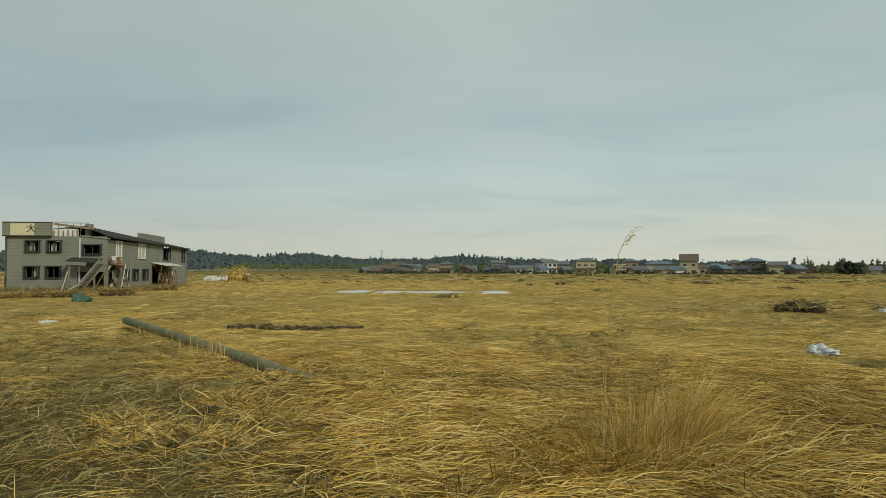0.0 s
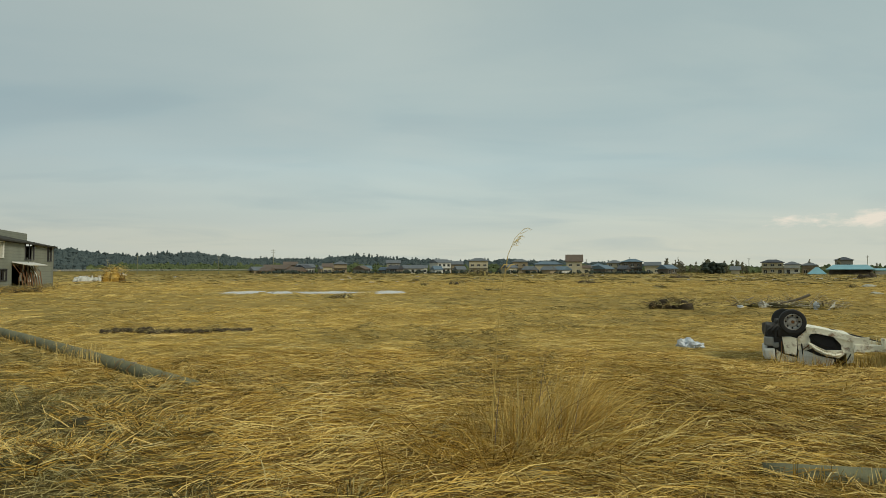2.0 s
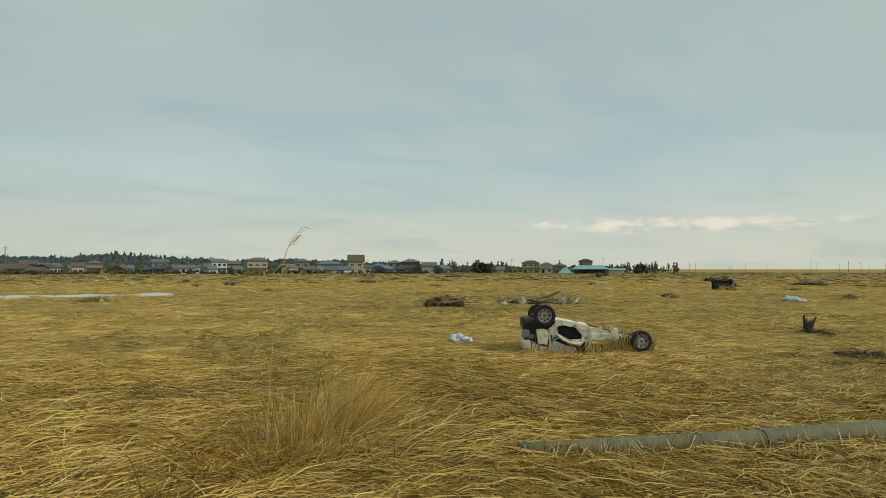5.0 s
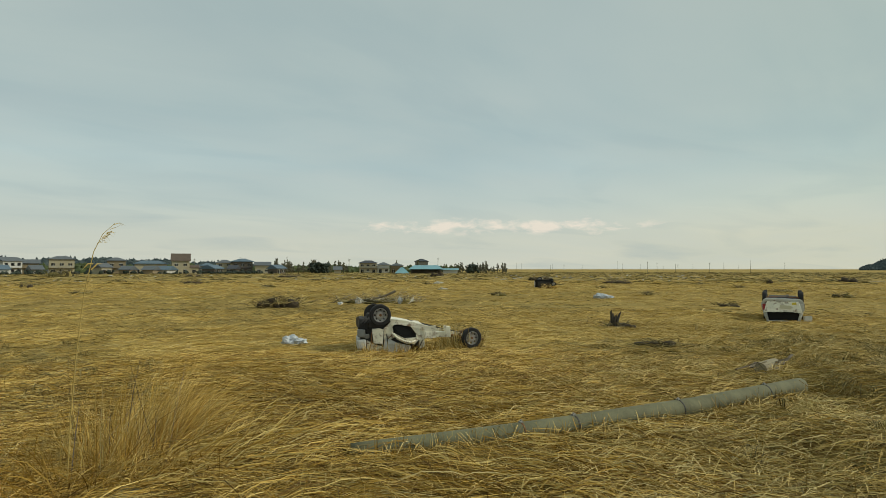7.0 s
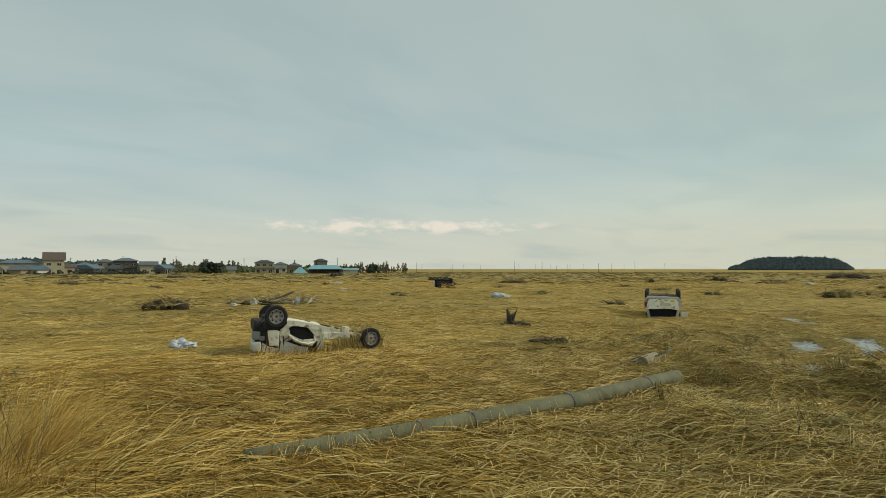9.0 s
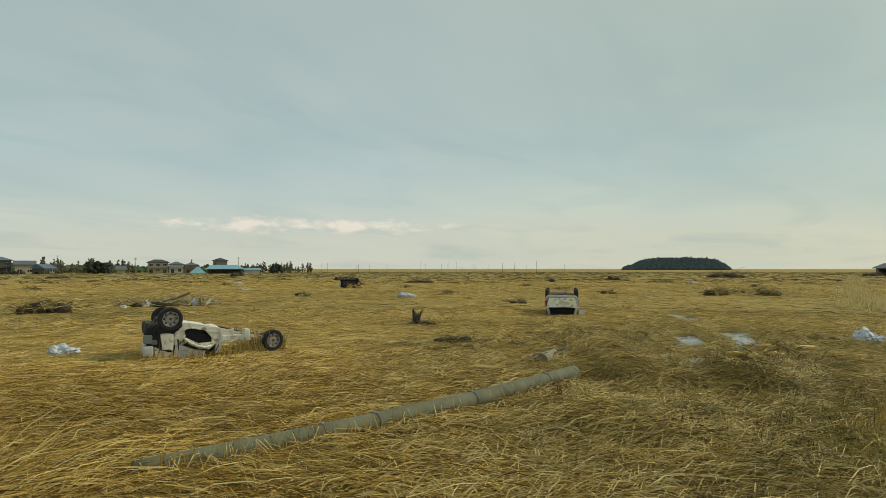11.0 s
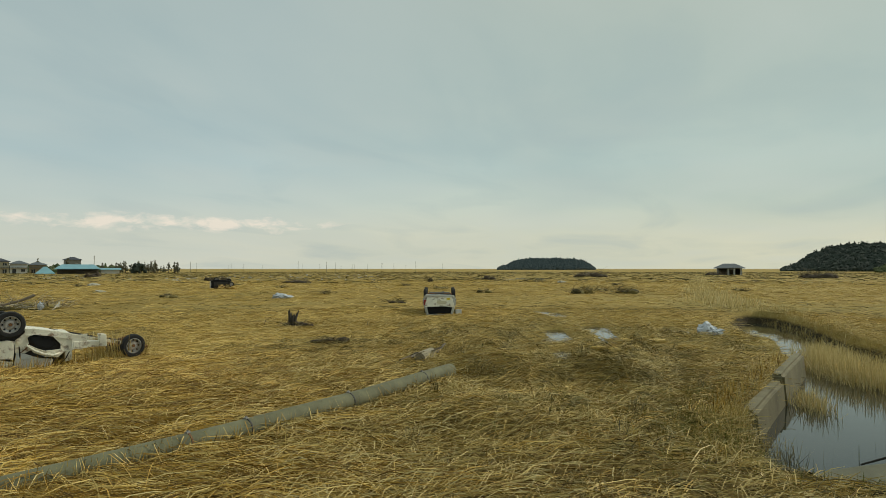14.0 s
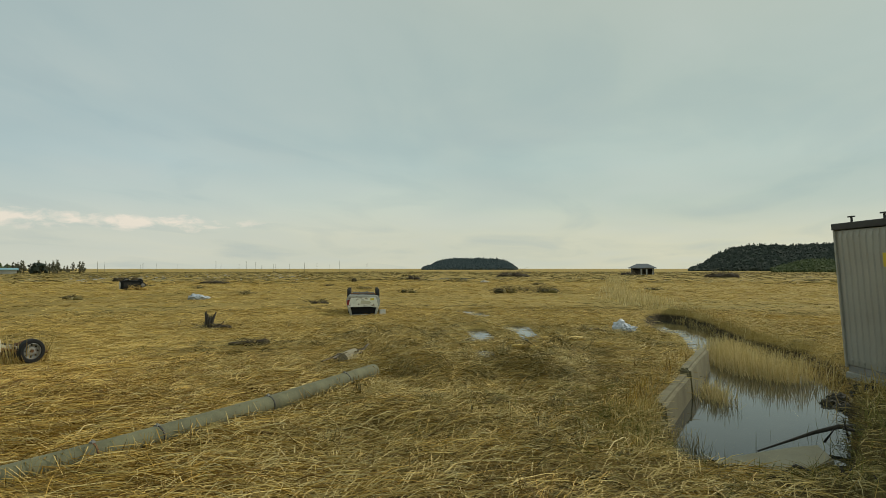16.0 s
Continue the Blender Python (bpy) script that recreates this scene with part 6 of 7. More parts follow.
        box(bm, (xx, 0.03, Hh + 0.08), (0.12, 0.07, 0.025))
        part("marker_lamp", bm, DARK_METAL, t)
    part("sticker", boxes([((1.50, -0.028, 2.26), (0.5, 0.006, 0.24))]), YELLOW, t, "yellow sticker without writing")


truck_body()


bm = boxes([((0, 0, 0.0), (0.3, 0.2, 0.24))], 0.03)
ob = part("concrete_block", bent(bm, 0.02, 3), CONCRETE)
ob.matrix_basis = pose(2.12, 6.5, lift(2.12, 6.5) - 0.06, 8, -6, 30)
tagged(ob, "grey concrete block half hidden under straw", "block")


# ---- the straw itself: fallen stems and leaves, thick near by, sparser far off ----
def ribbons(name, base, way, side, length, width, arch, mat, label, category):
    """Thin bent ribbons, one for each row of base points; way and side are unit vectors."""
    n = len(base)
    w = side * (width / 2)[:, None]
    up = np.zeros((n, 3))
    up[:, 2] = arch
    p1 = base + way * (length * 0.5)[:, None] + up
    p2 = base + way * length[:, None]
    p2[:, 2] = np.maximum(p2[:, 2], base[:, 2] - 0.04)
    co = np.stack([base - w, base + w, p1 - w, p1 + w, p2 - w * 0.3, p2 + w * 0.3], 1).reshape(-1, 3)
    k = np.arange(n)[:, None] * 6
    quads = np.stack([k + [0, 1, 3, 2], k + [2, 3, 5, 4]], 1).reshape(-1)
    me = bpy.data.meshes.new(name)
    me.vertices.add(n * 6)
    me.vertices.foreach_set("co", co.astype(np.float32).reshape(-1))
    me.loops.add(n * 8)
    me.loops.foreach_set("vertex_index", quads.astype(np.int32))
    me.polygons.add(n * 2)
    me.polygons.foreach_set("loop_start", np.arange(0, n * 8, 4, dtype=np.int32))
    me.update(calc_edges=True)
    me.materials.append(mat)
    return tagged(new(name, me), label, category, kind="stuff")


def scatter(n, r0, r1, rng, a0=44, a1=-126, power=1.0):
    az = np.radians(rng.uniform(a1, a0, n))
    u = rng.random(n)
    r = np.exp(np.log(r0) + u * np.log(r1 / r0)) if power == 0 else np.sqrt(r0 ** 2 + u * (r1 ** 2 - r0 ** 2))
    return -r * np.sin(az), r * np.cos(az)


def lay(name, n, r0, r1, length, width, mat, seed, label, steep=0.12, keep=None, power=1.0, lift_by=0.0, scatter_by=0.5, arc=(44, -126)):
    rng = np.random.default_rng(seed)
    x, y = scatter(n, r0, r1, rng, *arc, power=power)
    ok = (ditch_edge(x, y) > 0.15) & (wet_edge(x, y) > np.where(np.hypot(x, y) > 45, 0.9, 0.08)) & (np.hypot((x - 8.65) / 0.70, (y + 2.5) / 1.05) > 1)
    if keep is not None:
        ok &= keep(x, y, rng)
    x, y = x[ok], y[ok]
    n = len(x)
    turn = np.radians(-30) + 2.6 * (vnoise(x, y, 3.2, 21) - 0.5) + 2.2 * (vnoise(x, y, 1.1, 22) - 0.5) + rng.normal(0, scatter_by, n)
    turn += np.where(rng.random(n) < 0.5, np.pi, 0)
    rise = np.abs(rng.normal(0, steep, n))
    way = np.stack([np.cos(turn) * np.cos(rise), np.sin(turn) * np.cos(rise), np.sin(rise)], 1)
    roll = rng.uniform(0.1, 1.45, n)
    side = np.stack([-np.sin(turn) * np.cos(roll), np.cos(turn) * np.cos(roll), np.sin(roll)], 1)
    L = length * rng.uniform(0.45, 1.4, n)
    W = width * rng.uniform(0.6, 1.4, n)
    base = np.stack([x, y, height(x, y) + rng.uniform(-0.01, 0.05, n) + lift_by], 1)
    return ribbons(name, base, way, side, L, W, L * rng.uniform(0.0, 0.10, n), mat, label, "straw")


def flow(x, y):
    """The way in which the storm laid the reeds down, as an angle in plan."""
    return np.radians(-30) + 2.4 * (vnoise(x, y, 3.4, 21) - 0.5) + 1.7 * (vnoise(x, y, 1.3, 22) - 0.5)


def bent_stems(name, p0, p1, p2, p3, width, mat, label, category, rng):
    """Thin ribbons through four points each, tapering to the tip."""
    n = len(p0)
    d = p3 - p0
    turn = np.arctan2(d[:, 1], d[:, 0])
    roll = rng.uniform(0.0, 1.4, n)
    side = np.stack([-np.sin(turn) * np.cos(roll), np.cos(turn) * np.cos(roll), np.sin(roll)], 1) * (width / 2)[:, None]
    co = np.stack([p0 - side, p0 + side, p1 - side, p1 + side, p2 - side * 0.85, p2 + side * 0.85, p3 - side * 0.25, p3 + side * 0.25], 1).reshape(-1, 3)
    k = np.arange(n)[:, None] * 8
    quads = np.stack([k + [0, 1, 3, 2], k + [2, 3, 5, 4], k + [4, 5, 7, 6]], 1).reshape(-1)
    me = bpy.data.meshes.new(name)
    me.vertices.add(n * 8)
    me.vertices.foreach_set("co", co.astype(np.float32).reshape(-1))
    me.loops.add(n * 12)
    me.loops.foreach_set("vertex_index", quads.astype(np.int32))
    me.polygons.add(n * 3)
    me.polygons.foreach_set("loop_start", np.arange(0, n * 12, 4, dtype=np.int32))
    me.update(calc_edges=True)
    me.materials.append(mat)
    return tagged(new(name, me), label, category, kind="stuff")


def swathes(name, bundles, stems, r0, r1, length, width, mat, seed, label, keep=None, hump=0.10, spread=0.14, wander=0.45, across=0.13):
    """Lodged reeds: bundles of nearly parallel stems lying over each other and over the ground."""
    rng = np.random.default_rng(seed)
    bx, by = scatter(bundles, r0, r1, rng)
    ok = (ditch_edge(bx, by) > 0.7) & (wet_edge(bx, by) > 0.35) & (np.hypot((bx - 8.65) / 1.0, (by + 2.5) / 1.3) > 1)
    if keep is not None:
        ok &= keep(bx, by, rng)
    bx, by = bx[ok], by[ok]
    m = len(bx)
    way = flow(bx, by) + rng.normal(0, wander, m) + np.where(rng.random(m) < 0.3, np.pi, 0)
    top = hump * rng.random(m) ** 1.5
    bl = length * rng.uniform(0.6, 1.35, m)
    wide = across * rng.uniform(0.5, 1.5, m)
    i = np.repeat(np.arange(m), stems)
    n = len(i)
    L = bl[i] * rng.uniform(0.55, 1.15, n)
    a = way[i] + rng.normal(0, spread, n)
    o, q = rng.uniform(-0.55, 0.25, n) * bl[i], rng.normal(0, 1, n) * wide[i]
    x0 = bx[i] + np.cos(way[i]) * o - np.sin(way[i]) * q
    y0 = by[i] + np.sin(way[i]) * o + np.cos(way[i]) * q
    curl = rng.normal(0, 0.05, n)
    layer = rng.random(n) * 0.035 + top[i] * np.exp(-(q / wide[i]) ** 2 * 0.5)
    end = np.stack([x0 + np.cos(a + curl) * L, y0 + np.sin(a + curl) * L], 1)
    h0, h1 = height(x0, y0), height(end[:, 0], end[:, 1])
    pts = []
    for u, lifted in ((0.0, 0.35), (0.35, 1.0), (0.7, 0.85), (1.0, 0.15)):
        x = x0 + np.cos(a + curl * u) * L * u
        y = y0 + np.sin(a + curl * u) * L * u
        straight = h0 + (h1 - h0) * u
        pts.append(np.stack([x, y, straight + 0.45 * np.maximum(height(x, y) - straight, 0) + layer * lifted], 1))
    wet = (ditch_edge(pts[3][:, 0], pts[3][:, 1]) > 0.2) & (wet_edge(pts[3][:, 0], pts[3][:, 1]) > 0.1) & (wet_edge(x0, y0) > 0.1)
    pts = [p[wet] for p in pts]
    return bent_stems(name, *pts, width * rng.uniform(0.55, 1.4, len(pts[0])), mat, label, "straw", rng)


def dull(x, y):
    """Where weathered grey-green stalks take over from yellow straw."""
    az = np.degrees(np.arctan2(-x, y))
    r = np.hypot(x, y)
    k = np.clip((az - 6) / 15, 0, 1) * np.clip((17 - r) / 6, 0, 1) + np.clip((az - 20) / 8, 0, 1) * np.clip((46 - r) / 14, 0, 1) * 0.6
    k = k + np.clip((-66 - az) / 14, 0, 1) * np.clip((34 - r) / 10, 0, 1) * 0.45
    k = np.maximum(k, np.clip((r - 19) / 5, 0, 1) * np.clip((60 - r) / 20, 0, 1) * np.clip((vnoise(x, y, 9.0, 33) - 0.35) * 2.2, 0, 0.6))
    k = np.maximum(k, np.clip((-101 - az) / 4, 0, 1) * np.clip((14 - r) / 3, 0, 1))
    return np.clip(np.clip(k, 0, 1) * 0.95 + 0.5 * np.clip((vnoise(x, y, 4.0, 31) - 0.58) * 4, 0, 1), 0, 1)


is_dull = lambda x, y, rng: rng.random(len(x)) < dull(x, y)
is_gold = lambda x, y, rng: rng.random(len(x)) >= dull(x, y) * 0.95


def is_long(x, y, rng):
    """Golden ground where the stems stayed whole; they are broken short towards the ditch."""
    az = np.degrees(np.arctan2(-x, y))
    return is_gold(x, y, rng) & (rng.random(len(x)) > 0.72 * np.clip((-56 - az) / 14, 0, 1))


lay("far_tufts", 26000, 95, 420, 2.6, 0.10, STRAW_DULL, 8, "weathered tufts of the plain towards the horizon", 0.04, scatter_by=0.8)
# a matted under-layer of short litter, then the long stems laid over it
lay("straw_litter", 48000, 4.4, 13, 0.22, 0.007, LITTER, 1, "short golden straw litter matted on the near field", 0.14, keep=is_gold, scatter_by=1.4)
lay("trodden_straw", 18000, 0.4, 4.8, 0.26, 0.008, STRAW, 61, "trodden straw round the standing place", 0.04, scatter_by=1.3, arc=(180, -180))
lay("trodden_straw", 18000, 4.6, 12, 0.40, 0.012, STRAW, 62, "flattened straw behind the standing place", 0.06, scatter_by=0.9, arc=(234, 44))
swathes("lodged_reeds", 8600, 12, 4.5, 16.5, 0.80, 0.0080, STRAW, 71, "long golden reed stems laid flat in overlapping bundles", is_long, 0.12, 0.36, 0.45, 0.24)
swathes("loose_stems", 6500, 2, 15, 36, 0.8, 0.0110, REED, 75, "single pale stems lying across the straw of the middle field", is_gold, 0.10, 0.5, 0.9, 0.3)
swathes("loose_stems", 4500, 2, 4.6, 15.5, 0.85, 0.0088, REED, 74, "single pale stems lying across the straw", is_gold, 0.14, 0.5, 1.0, 0.2)
swathes("lodged_reeds", 7400, 11, 12.5, 36, 0.8, 0.0085, STRAW_FAR, 72, "long golden reed stems laid flat across the middle field", is_gold, 0.06, 0.30, 0.40, 0.40)
lay("straw_litter", 60000, 12, 34, 0.36, 0.009, STRAW_FAR, 2, "short golden straw litter of the middle field", 0.07, keep=is_gold, scatter_by=1.0)
lay("fallen_straw", 90000, 30, 120, 0.85, 0.018, STRAW_FAR, 3, "flattened golden reed straw of the far field", 0.05, power=0.5, keep=is_gold, scatter_by=0.6)
lay("weathered_stalks", 75000, 4.4, 14, 0.22, 0.0075, STRAW_DULL, 4, "weathered grey-green stalks matted on the ground", 0.25, keep=is_dull, scatter_by=1.4)
swathes("weathered_reeds", 2700, 18, 4.5, 24, 0.46, 0.0075, STRAW_DULL, 73, "weathered olive reed stems lying in tangled bundles", is_dull, 0.22, 0.40, 1.2, 0.12)
lay("weathered_stalks", 65000, 12, 36, 0.36, 0.009, STRAW_DULL, 5, "weathered grey-green stalks matted on the ground", 0.18, keep=is_dull, scatter_by=1.1)
lay("weathered_stalks", 45000, 34, 110, 0.7, 0.018, STRAW_DULL, 7, "weathered grey-green stalks of the far field", 0.08, keep=is_dull, power=0.5)


def broken_zone(x, y, rng):
    az = np.degrees(np.arctan2(-x, y))
    k = np.clip((-50 - az) / 14, 0, 1) * np.clip((az + 116) / 6, 0, 1)
    return rng.random(len(x)) < k * (0.45 + 0.55 * (vnoise(x, y, 2.2, 44) > 0.42))


def grass_zone(x, y, rng):
    az = np.degrees(np.arctan2(-x, y))
    k = np.exp(-((az + 96.5) / 3.6) ** 2) * np.clip((vnoise(x, y, 1.0, 45) - 0.3) * 3, 0, 1)
    return rng.random(len(x)) < k


def sprout_zone(x, y, rng):
    az = np.degrees(np.arctan2(-x, y))
    k = (np.clip((-70 - az) / 10, 0, 1) * np.clip((az + 112) / 8, 0, 1) + 0.7 * np.clip((az - 12) / 8, 0, 1)) * np.clip((vnoise(x, y, 0.9, 46) - 0.62) * 5, 0, 1)
    return rng.random(len(x)) < k


def rutted(x, y, rng):
    """The churned ground between the fallen pole and the ditch."""
    az = np.degrees(np.arctan2(-x, y))
    k = np.clip((-64 - az) / 8, 0, 1) * np.clip((az + 101) / 5, 0, 1) * (vnoise(x, y, 1.9, 51) > 0.48)
    return rng.random(len(x)) < k


swathes("matted_humps", 2800, 13, 8.0, 25, 0.42, 0.0090, STRAW_DULL, 76, "dark matted tufts heaped on the churned ground", rutted, 0.34, 0.5, 1.5, 0.11)
swathes("matted_humps", 2600, 12, 8.0, 25, 0.42, 0.0090, REED, 77, "pale straw tufts heaped on the churned ground", rutted, 0.30, 0.5, 1.5, 0.14)
lay("broken_straw", 105000, 4.6, 16, 0.24, 0.0085, REED, 51, "short broken pale straws strewn over the matted stalks", 0.20, keep=broken_zone, lift_by=0.03, scatter_by=1.6)
lay("broken_straw", 75000, 13, 28, 0.26, 0.009, REED, 52, "short broken pale straws strewn over the wet ruts", 0.22, keep=broken_zone, lift_by=0.03, scatter_by=1.6)
lay("green_grass", 50000, 7.6, 12.6, 0.16, 0.006, GRASS, 53, "young green grass beside the concrete ditch wall", 0.7, keep=grass_zone, lift_by=0.01, scatter_by=1.6)
lay("green_sprouts", 40000, 5.0, 15, 0.13, 0.006, GRASS, 54, "fresh green shoots coming up between old stalks", 0.8, keep=sprout_zone, lift_by=0.02, scatter_by=1.6)


# ---- standing reeds and grass ----
def standing(name, x, y, length, width, lean, mat, label, category, seed, drift=(0.0, 0.0), base_drop=0.02):
    rng = np.random.default_rng(seed)
    n = len(x)
    a = rng.uniform(0, 2 * np.pi, n)
    e = np.abs(rng.normal(0, lean, n))
    way = np.stack([np.cos(a) * np.sin(e), np.sin(a) * np.sin(e), np.cos(e)], 1)
    way[:, 0] += drift[0]
    way[:, 1] += drift[1]
    b = rng.uniform(0, 2 * np.pi, n)
    side = np.stack([np.cos(b), np.sin(b), 0 * b], 1)
    z = np.maximum(height(x, y), WATER_Z - 0.05) - base_drop
    base = np.stack([x, y, z], 1)
    L = length * rng.uniform(0.45, 1.15, n)
    ob = ribbons(name, base, way, side, L, width * rng.uniform(0.6, 1.4, n), 0 * L, mat, label, category)
    return ob


def blob(n, cx, cy, sx, sy, seed):
    r = np.random.default_rng(seed)
    return cx + r.normal(0, sx, n), cy + r.normal(0, sy, n)


def strip(n, pts, w, seed):
    r = np.random.default_rng(seed)
    i = r.integers(0, len(pts) - 1, n)
    u = r.random(n)
    p = np.array(pts, float)
    q = p[i] * (1 - u)[:, None] + p[i + 1] * u[:, None]
    return q[:, 0] + r.normal(0, w, n), q[:, 1] + r.normal(0, w, n)


def tussock(label, n, cx, cy, sx, sy, length, width, mat, seed, lean, way, droop):
    """A clump of stems that rise from one foot and bend over towards one side."""
    rng = np.random.default_rng(seed)
    x, y = cx + rng.normal(0, sx, n), cy + rng.normal(0, sy, n)
    base = np.stack([x, y, height(x, y) - 0.02], 1)
    L = length * rng.uniform(0.45, 1.15, n)
    a = math.atan2(way[1], way[0]) + rng.normal(0, 0.55, n)
    e = np.clip(rng.normal(lean, 0.22, n), -0.5, 1.5)
    pts, p = [base], base
    for k in range(3):
        ee = np.clip(e + droop * (k / 2) * rng.uniform(0.4, 1.4, n), -0.6, 1.75)
        step = np.stack([np.cos(a) * np.sin(ee), np.sin(a) * np.sin(ee), np.cos(ee)], 1) * (L / 3)[:, None]
        p = p + step
        p[:, 2] = np.maximum(p[:, 2], base[:, 2] + 0.03)
        pts.append(p)
    return bent_stems("tall_grass_tussock", *pts, width * rng.uniform(0.6, 1.4, n), mat, label, "grass", rng)


# the big tussock in the foreground, with its fallen skirt
for k, (tx, ty, n_, len_, lean_, way_) in enumerate(((3.05, 8.05, 170, 1.25, 0.55, (1.0, 0.1)), (2.85, 8.0, 130, 1.15, 0.32, (1.0, 0.3)), (3.25, 8.2, 120, 1.05, 0.75, (1.0, -0.1)), (2.5, 7.8, 120, 1.0, 0.15, (0.5, 0.3)),
                                                     (2.1, 7.6, 110, 0.95, 0.10, (-0.4, 0.3)), (1.75, 7.5, 90, 0.85, 0.35, (-1.0, 0.0)), (2.35, 7.3, 90, 0.8, 0.3, (0.3, -1.0)))):
    tussock("golden dry grass sheaf bending over in the straw", n_, tx, ty, 0.14, 0.12, len_, 0.0066, RUSSET, 100 + k, lean_, way_, 0.5)
tussock("fine dry grass standing in the straw", 260, 2.25, 7.75, 0.48, 0.30, 0.80, 0.0050, REED, 2, 0.12, (0.6, 0.2), 0.5)
tussock("dark dead stalks in the tussock", 16, 2.5, 7.6, 0.35, 0.2, 1.25, 0.0085, DRIFT, 27, 0.06, (1.0, 0.3), 0.15)
tussock("thin upright reed stems of the tussock", 34, 2.25, 7.5, 0.45, 0.25, 1.65, 0.0060, REED, 3, 0.05, (1.0, 0.3), 0.2)
tussock("long pale stems fallen out of the tussock", 190, 3.1, 7.0, 0.55, 0.35, 1.2, 0.0095, STRAW, 4, 0.95, (0.9, -0.7), 0.5)
tussock("long pale stems fallen out of the tussock", 130, 1.5, 7.0, 0.5, 0.35, 1.0, 0.0095, STRAW, 25, 0.95, (-0.9, -0.45), 0.5)
tussock("matted foot of the tussock", 900, 2.1, 6.95, 0.55, 0.28, 0.45, 0.0085, STRAW, 24, 0.6, (0.3, -1.0), 0.6)


def plume_reed():
    x, y = 1.75, 7.0
    t = thing("plume_reed", pose(x, y, lift(x, y)), "single tall dry reed with a feathery plume", "reed")
    bm = bmesh.new()
    pts = [(0.0, 0, 0), (0.02, 0, 0.7), (0.06, 0, 1.35), (0.12, 0, 1.95), (0.20, 0.0, 2.38), (0.28, 0.0, 2.56), (0.40, 0.02, 2.68)]
    tube(bm, pts, [0.007, 0.006, 0.0055, 0.005, 0.004, 0.003, 0.002], 6)
    part("stem", bm, REED, t)
    rg = random.Random(4)
    bm = bmesh.new()
    for k in range(18):
        u = rg.random()
        p = Vector((0.23 + 0.17 * u, 0.01, 2.46 + 0.22 * u))
        tube(bm, [p, p + Vector((0.05, rg.uniform(-0.03, 0.03), 0.02)), p + Vector((0.09 * rg.uniform(0.5, 1.2), rg.uniform(-0.05, 0.05), rg.uniform(-0.02, 0.05)))], [0.0025, 0.0025, 0.001], 3)
    part("plume", bm, REED, t)
    for p, q in (((0.18, 0, 2.2), (0.30, 0.03, 2.26)), ((0.20, 0, 2.26), (0.10, 0.0, 2.2)), ((0.14, 0, 2.0), (0.22, 0.05, 2.12))):
        bm = bmesh.new()
        tube(bm, [p, (Vector(p) + Vector(q)) / 2 + Vector((0, 0, 0.03)), q], [0.006, 0.008, 0.001], 4)
        part("leaf", bm, REED, t)


plume_reed()

# single stems standing about in the near field
r5 = np.random.default_rng(15)
sx_, sy_ = scatter(1500, 5.0, 16, r5)
keep = (ditch_edge(sx_, sy_) > 0.2)
standing("upright_stems", sx_[keep], sy_[keep], 0.42, 0.006, 0.9, STRAW, "loose stems sticking up from the straw", "straw", 5)
# along the poles, and lying over them
def draped(n, pts, r, seed):
    rng = np.random.default_rng(seed)
    P = np.array(pts, float)
    i = rng.integers(0, len(P) - 1, n)
    u = rng.random(n)[:, None]
    c = P[i] * (1 - u) + P[i + 1] * u
    d = P[i + 1] - P[i]
    a = np.arctan2(d[:, 1], d[:, 0]) + np.pi / 2 + rng.normal(0, 0.6, n)
    w = np.stack([np.cos(a), np.sin(a), 0 * a], 1)
    out = rng.uniform(0.2, 0.5, (n, 2))
    p0, p3 = c - w * out[:, :1], c + w * out[:, 1:]
    for p in (p0, p3):
        p[:, 2] = height(p[:, 0], p[:, 1]) + 0.02
    p1, p2 = c - w * r * 0.6, c + w * r * 0.6
    p1[:, 2] += r * 0.88
    p2[:, 2] += r * 0.88
    bent_stems("draped_stems", p0, p1, p2, p3, 0.007 * rng.uniform(0.6, 1.4, n), STRAW, "straw stems lying over a fallen pole", "straw", rng)


draped(48, [(4.4, 5.98, 0.06), (5.6, 5.36, 0.11), (6.8, 4.88, 0.13), (9.4, 4.18, 0.12), (12.35, 3.55, 0.13)], 0.138, 81)
draped(50, [(-2.5, 12.0, 0.04), (-5.75, 16.05, 0.14), (-8.0, 18.9, 0.18)], 0.15, 82)
standing("pole_side_grass", *strip(900, [(4.3, 5.75), (7.0, 4.66), (12.6, 3.30)], 0.10, 6), 0.24, 0.007, 0.8, STRAW, "grass grown up along a fallen pole", "grass", 6)
standing("pole_side_grass", *strip(520, [(-2.5, 12.0), (-6.0, 16.3), (-11.0, 22.2)], 0.16, 7), 0.42, 0.008, 0.6, STRAW, "grass grown up along a fallen pole", "grass", 7)
standing("pole_side_grass", *blob(160, -5.6, 15.4, 0.35, 0.35, 8), 0.6, 0.008, 0.5, REED, "grass tuft before a fallen pole", "grass", 8)
# round the wrecked truck
standing("wreck_side_grass", *strip(700, [(9.6, 13.2), (11.0, 12.45), (12.9, 11.5)], 0.14, 9), 0.36, 0.009, 0.9, STRAW, "stalks caught against the wrecked truck", "grass", 9)
standing("wreck_side_grass", *strip(240, [(11.8, 12.2), (12.9, 11.65)], 0.10, 10), 0.75, 0.012, 0.5, REED, "stalks caught against the wrecked truck", "grass", 10)
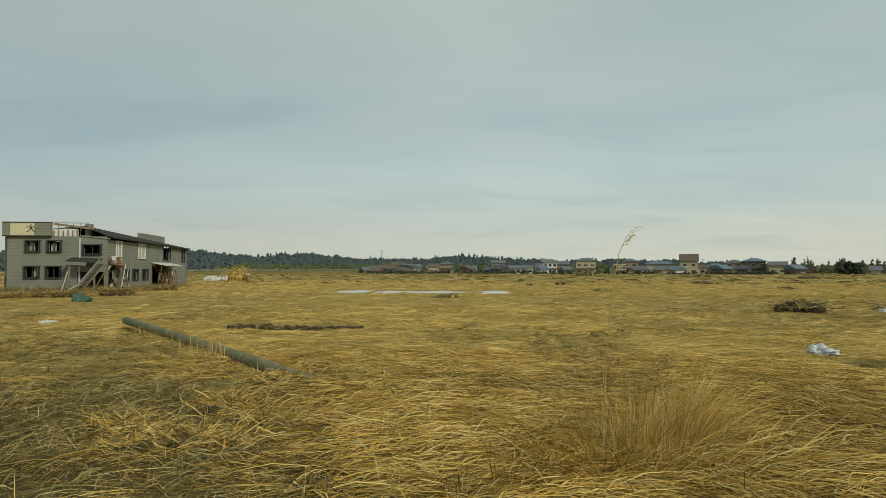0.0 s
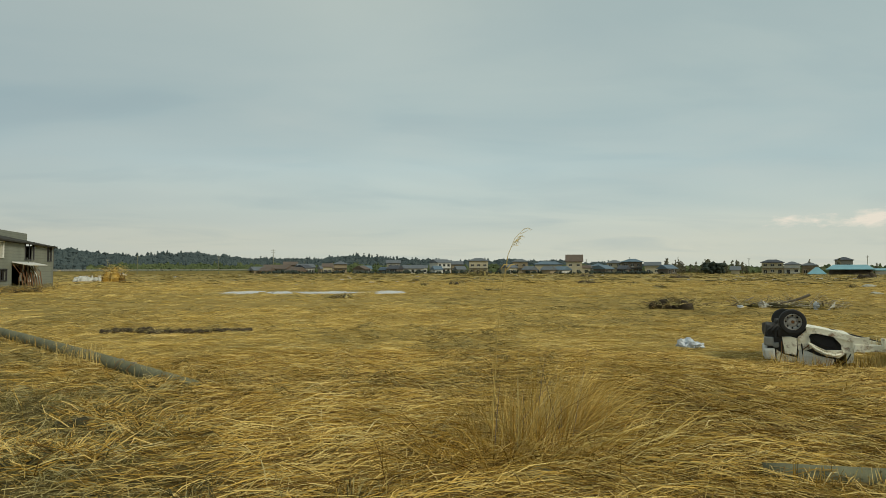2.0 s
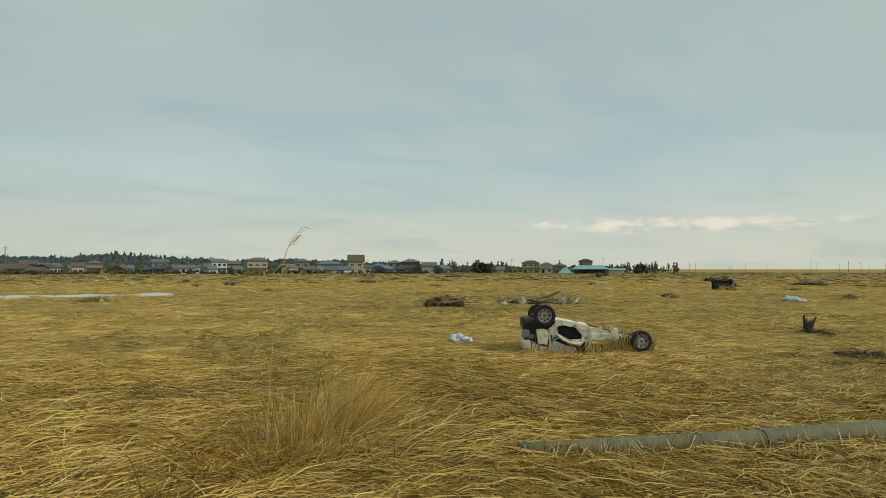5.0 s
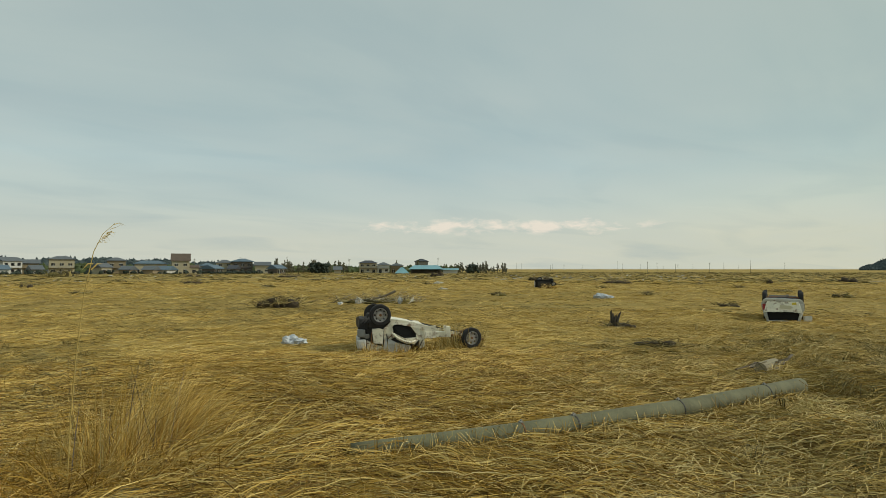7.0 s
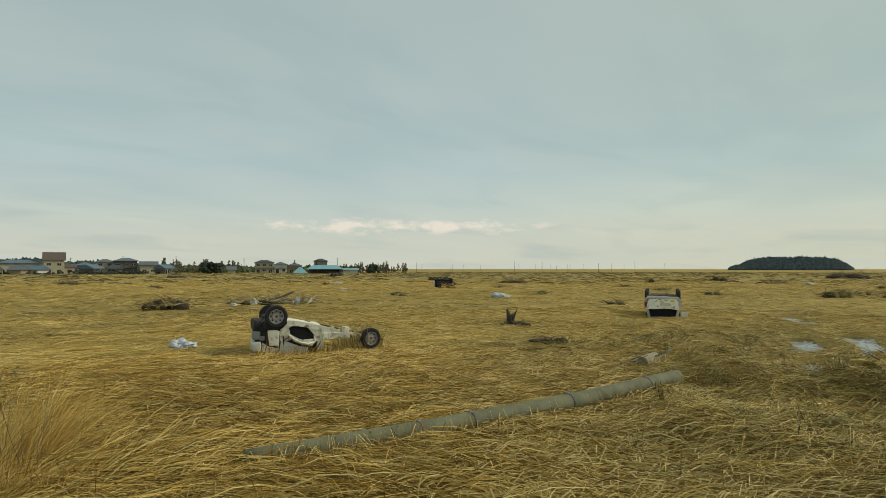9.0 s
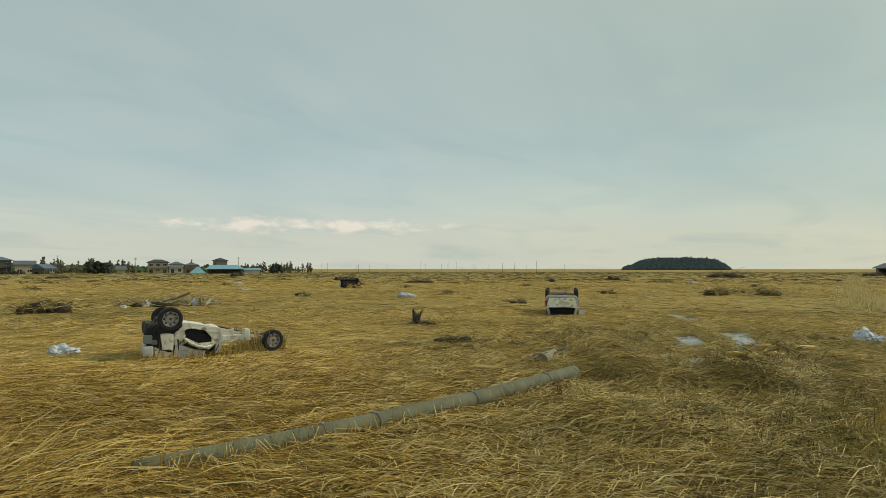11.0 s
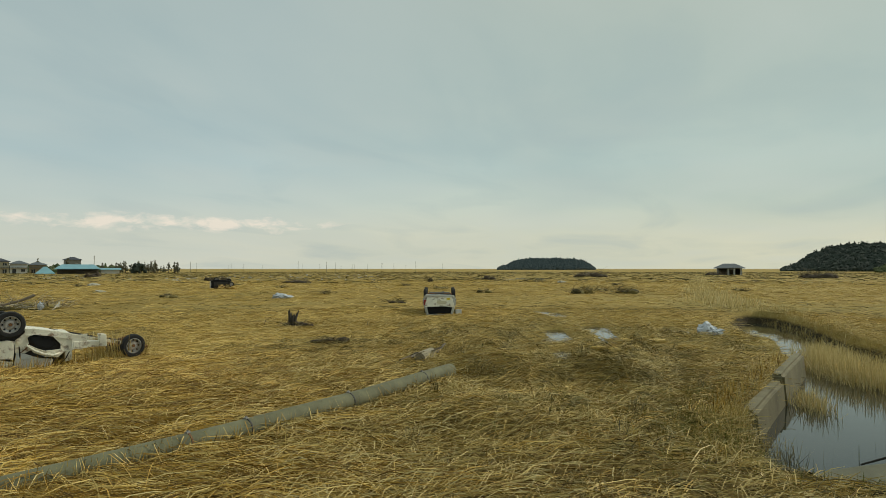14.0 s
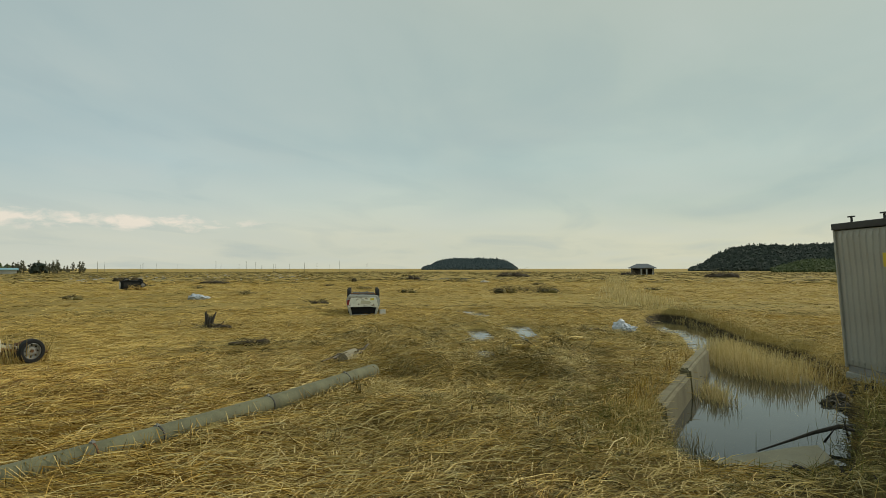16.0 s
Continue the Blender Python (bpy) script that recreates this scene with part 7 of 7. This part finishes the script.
# ditch reeds
standing("ditch_reeds", *strip(3600, [(21.0, -5.4), (20.0, -5.2), (18.6, -5.0), (17.2, -5.2), (16.0, -5.75)], 0.34, 11), 0.66, 0.011, 0.42, PALE_REED, "pale dry reeds standing in the ditch", "reeds", 11)
standing("ditch_reeds", *blob(420, 13.9, -3.35, 0.42, 0.16, 12), 0.42, 0.010, 0.4, PALE_REED, "pale reeds at the foot of the wall", "reeds", 12)
standing("ditch_reeds", *strip(60, [(24.0, -6.9), (30.0, -7.2), (36.0, -7.1)], 0.2, 13), 0.4, 0.014, 0.35, REED, "pale reeds along the ditch edge", "reeds", 13)
standing("ditch_reeds", *strip(2600, [(37, -5.8), (46, -5.6), (62, -6.4), (110, -11), (190, -19)], 0.8, 14), 0.55, 0.03, 0.4, PALE_REED, "pale strip of reeds following the ditch", "reeds", 14)
standing("bank_grass", *strip(3000, [(10.0, -5.2), (11.8, -5.75), (13.0, -6.4), (15.5, -6.7), (18, -6.7), (22, -6.9)], 0.42, 15), 0.42, 0.009, 1.25, REED, "rank dry grass on the ditch bank", "grass", 15)
standing("bank_grass", *strip(1300, [(8.2, -1.1), (9.4, -1.2), (9.9, -1.5), (10.8, -1.75)], 0.26, 16), 0.27, 0.007, 0.85, REED, "grass at the near end of the wall", "grass", 16)
standing("bank_grass", *strip(90, [(9.3, -1.75), (9.6, -2.1), (10.0, -2.0)], 0.14, 17), 0.40, 0.006, 0.5, STRAW_DULL, "dark bent stems at the water's edge", "grass", 17)
standing("young_grass", *strip(2200, [(7.4, -3.4), (8.3, -1.7), (9.4, -0.8), (10.8, -1.1)], 0.45, 18), 0.22, 0.006, 0.8, GRASS, "fresh yellow-green grass by the ditch", "grass", 18)
standing("young_grass", *strip(1200, [(7.6, -4.6), (9.2, -4.6), (10.6, -5.0)], 0.45, 19), 0.30, 0.007, 0.9, GRASS, "mossy green grass on the bank", "grass", 19)
standing("building_weeds", *strip(2600, [(-43, 57.4), (-38, 58.2), (-33, 58.8), (-30.8, 62), (-33, 80)], 0.6, 20), 0.75, 0.022, 0.6, STRAW_DULL, "tall weeds along the damaged building", "weeds", 20)
standing("bank_grass", *strip(900, [(9.4, -0.95), (12.0, -1.75), (17.4, -3.6)], 0.16, 21), 0.34, 0.008, 1.1, STRAW, "straw hanging over the top of the wall", "grass", 21)
standing("bank_grass", *strip(1500, [(19.5, -6.4), (28.0, -6.9), (36.0, -6.8)], 0.25, 22), 0.38, 0.013, 1.25, REED, "rank grass hanging over the cut bank", "grass", 22)
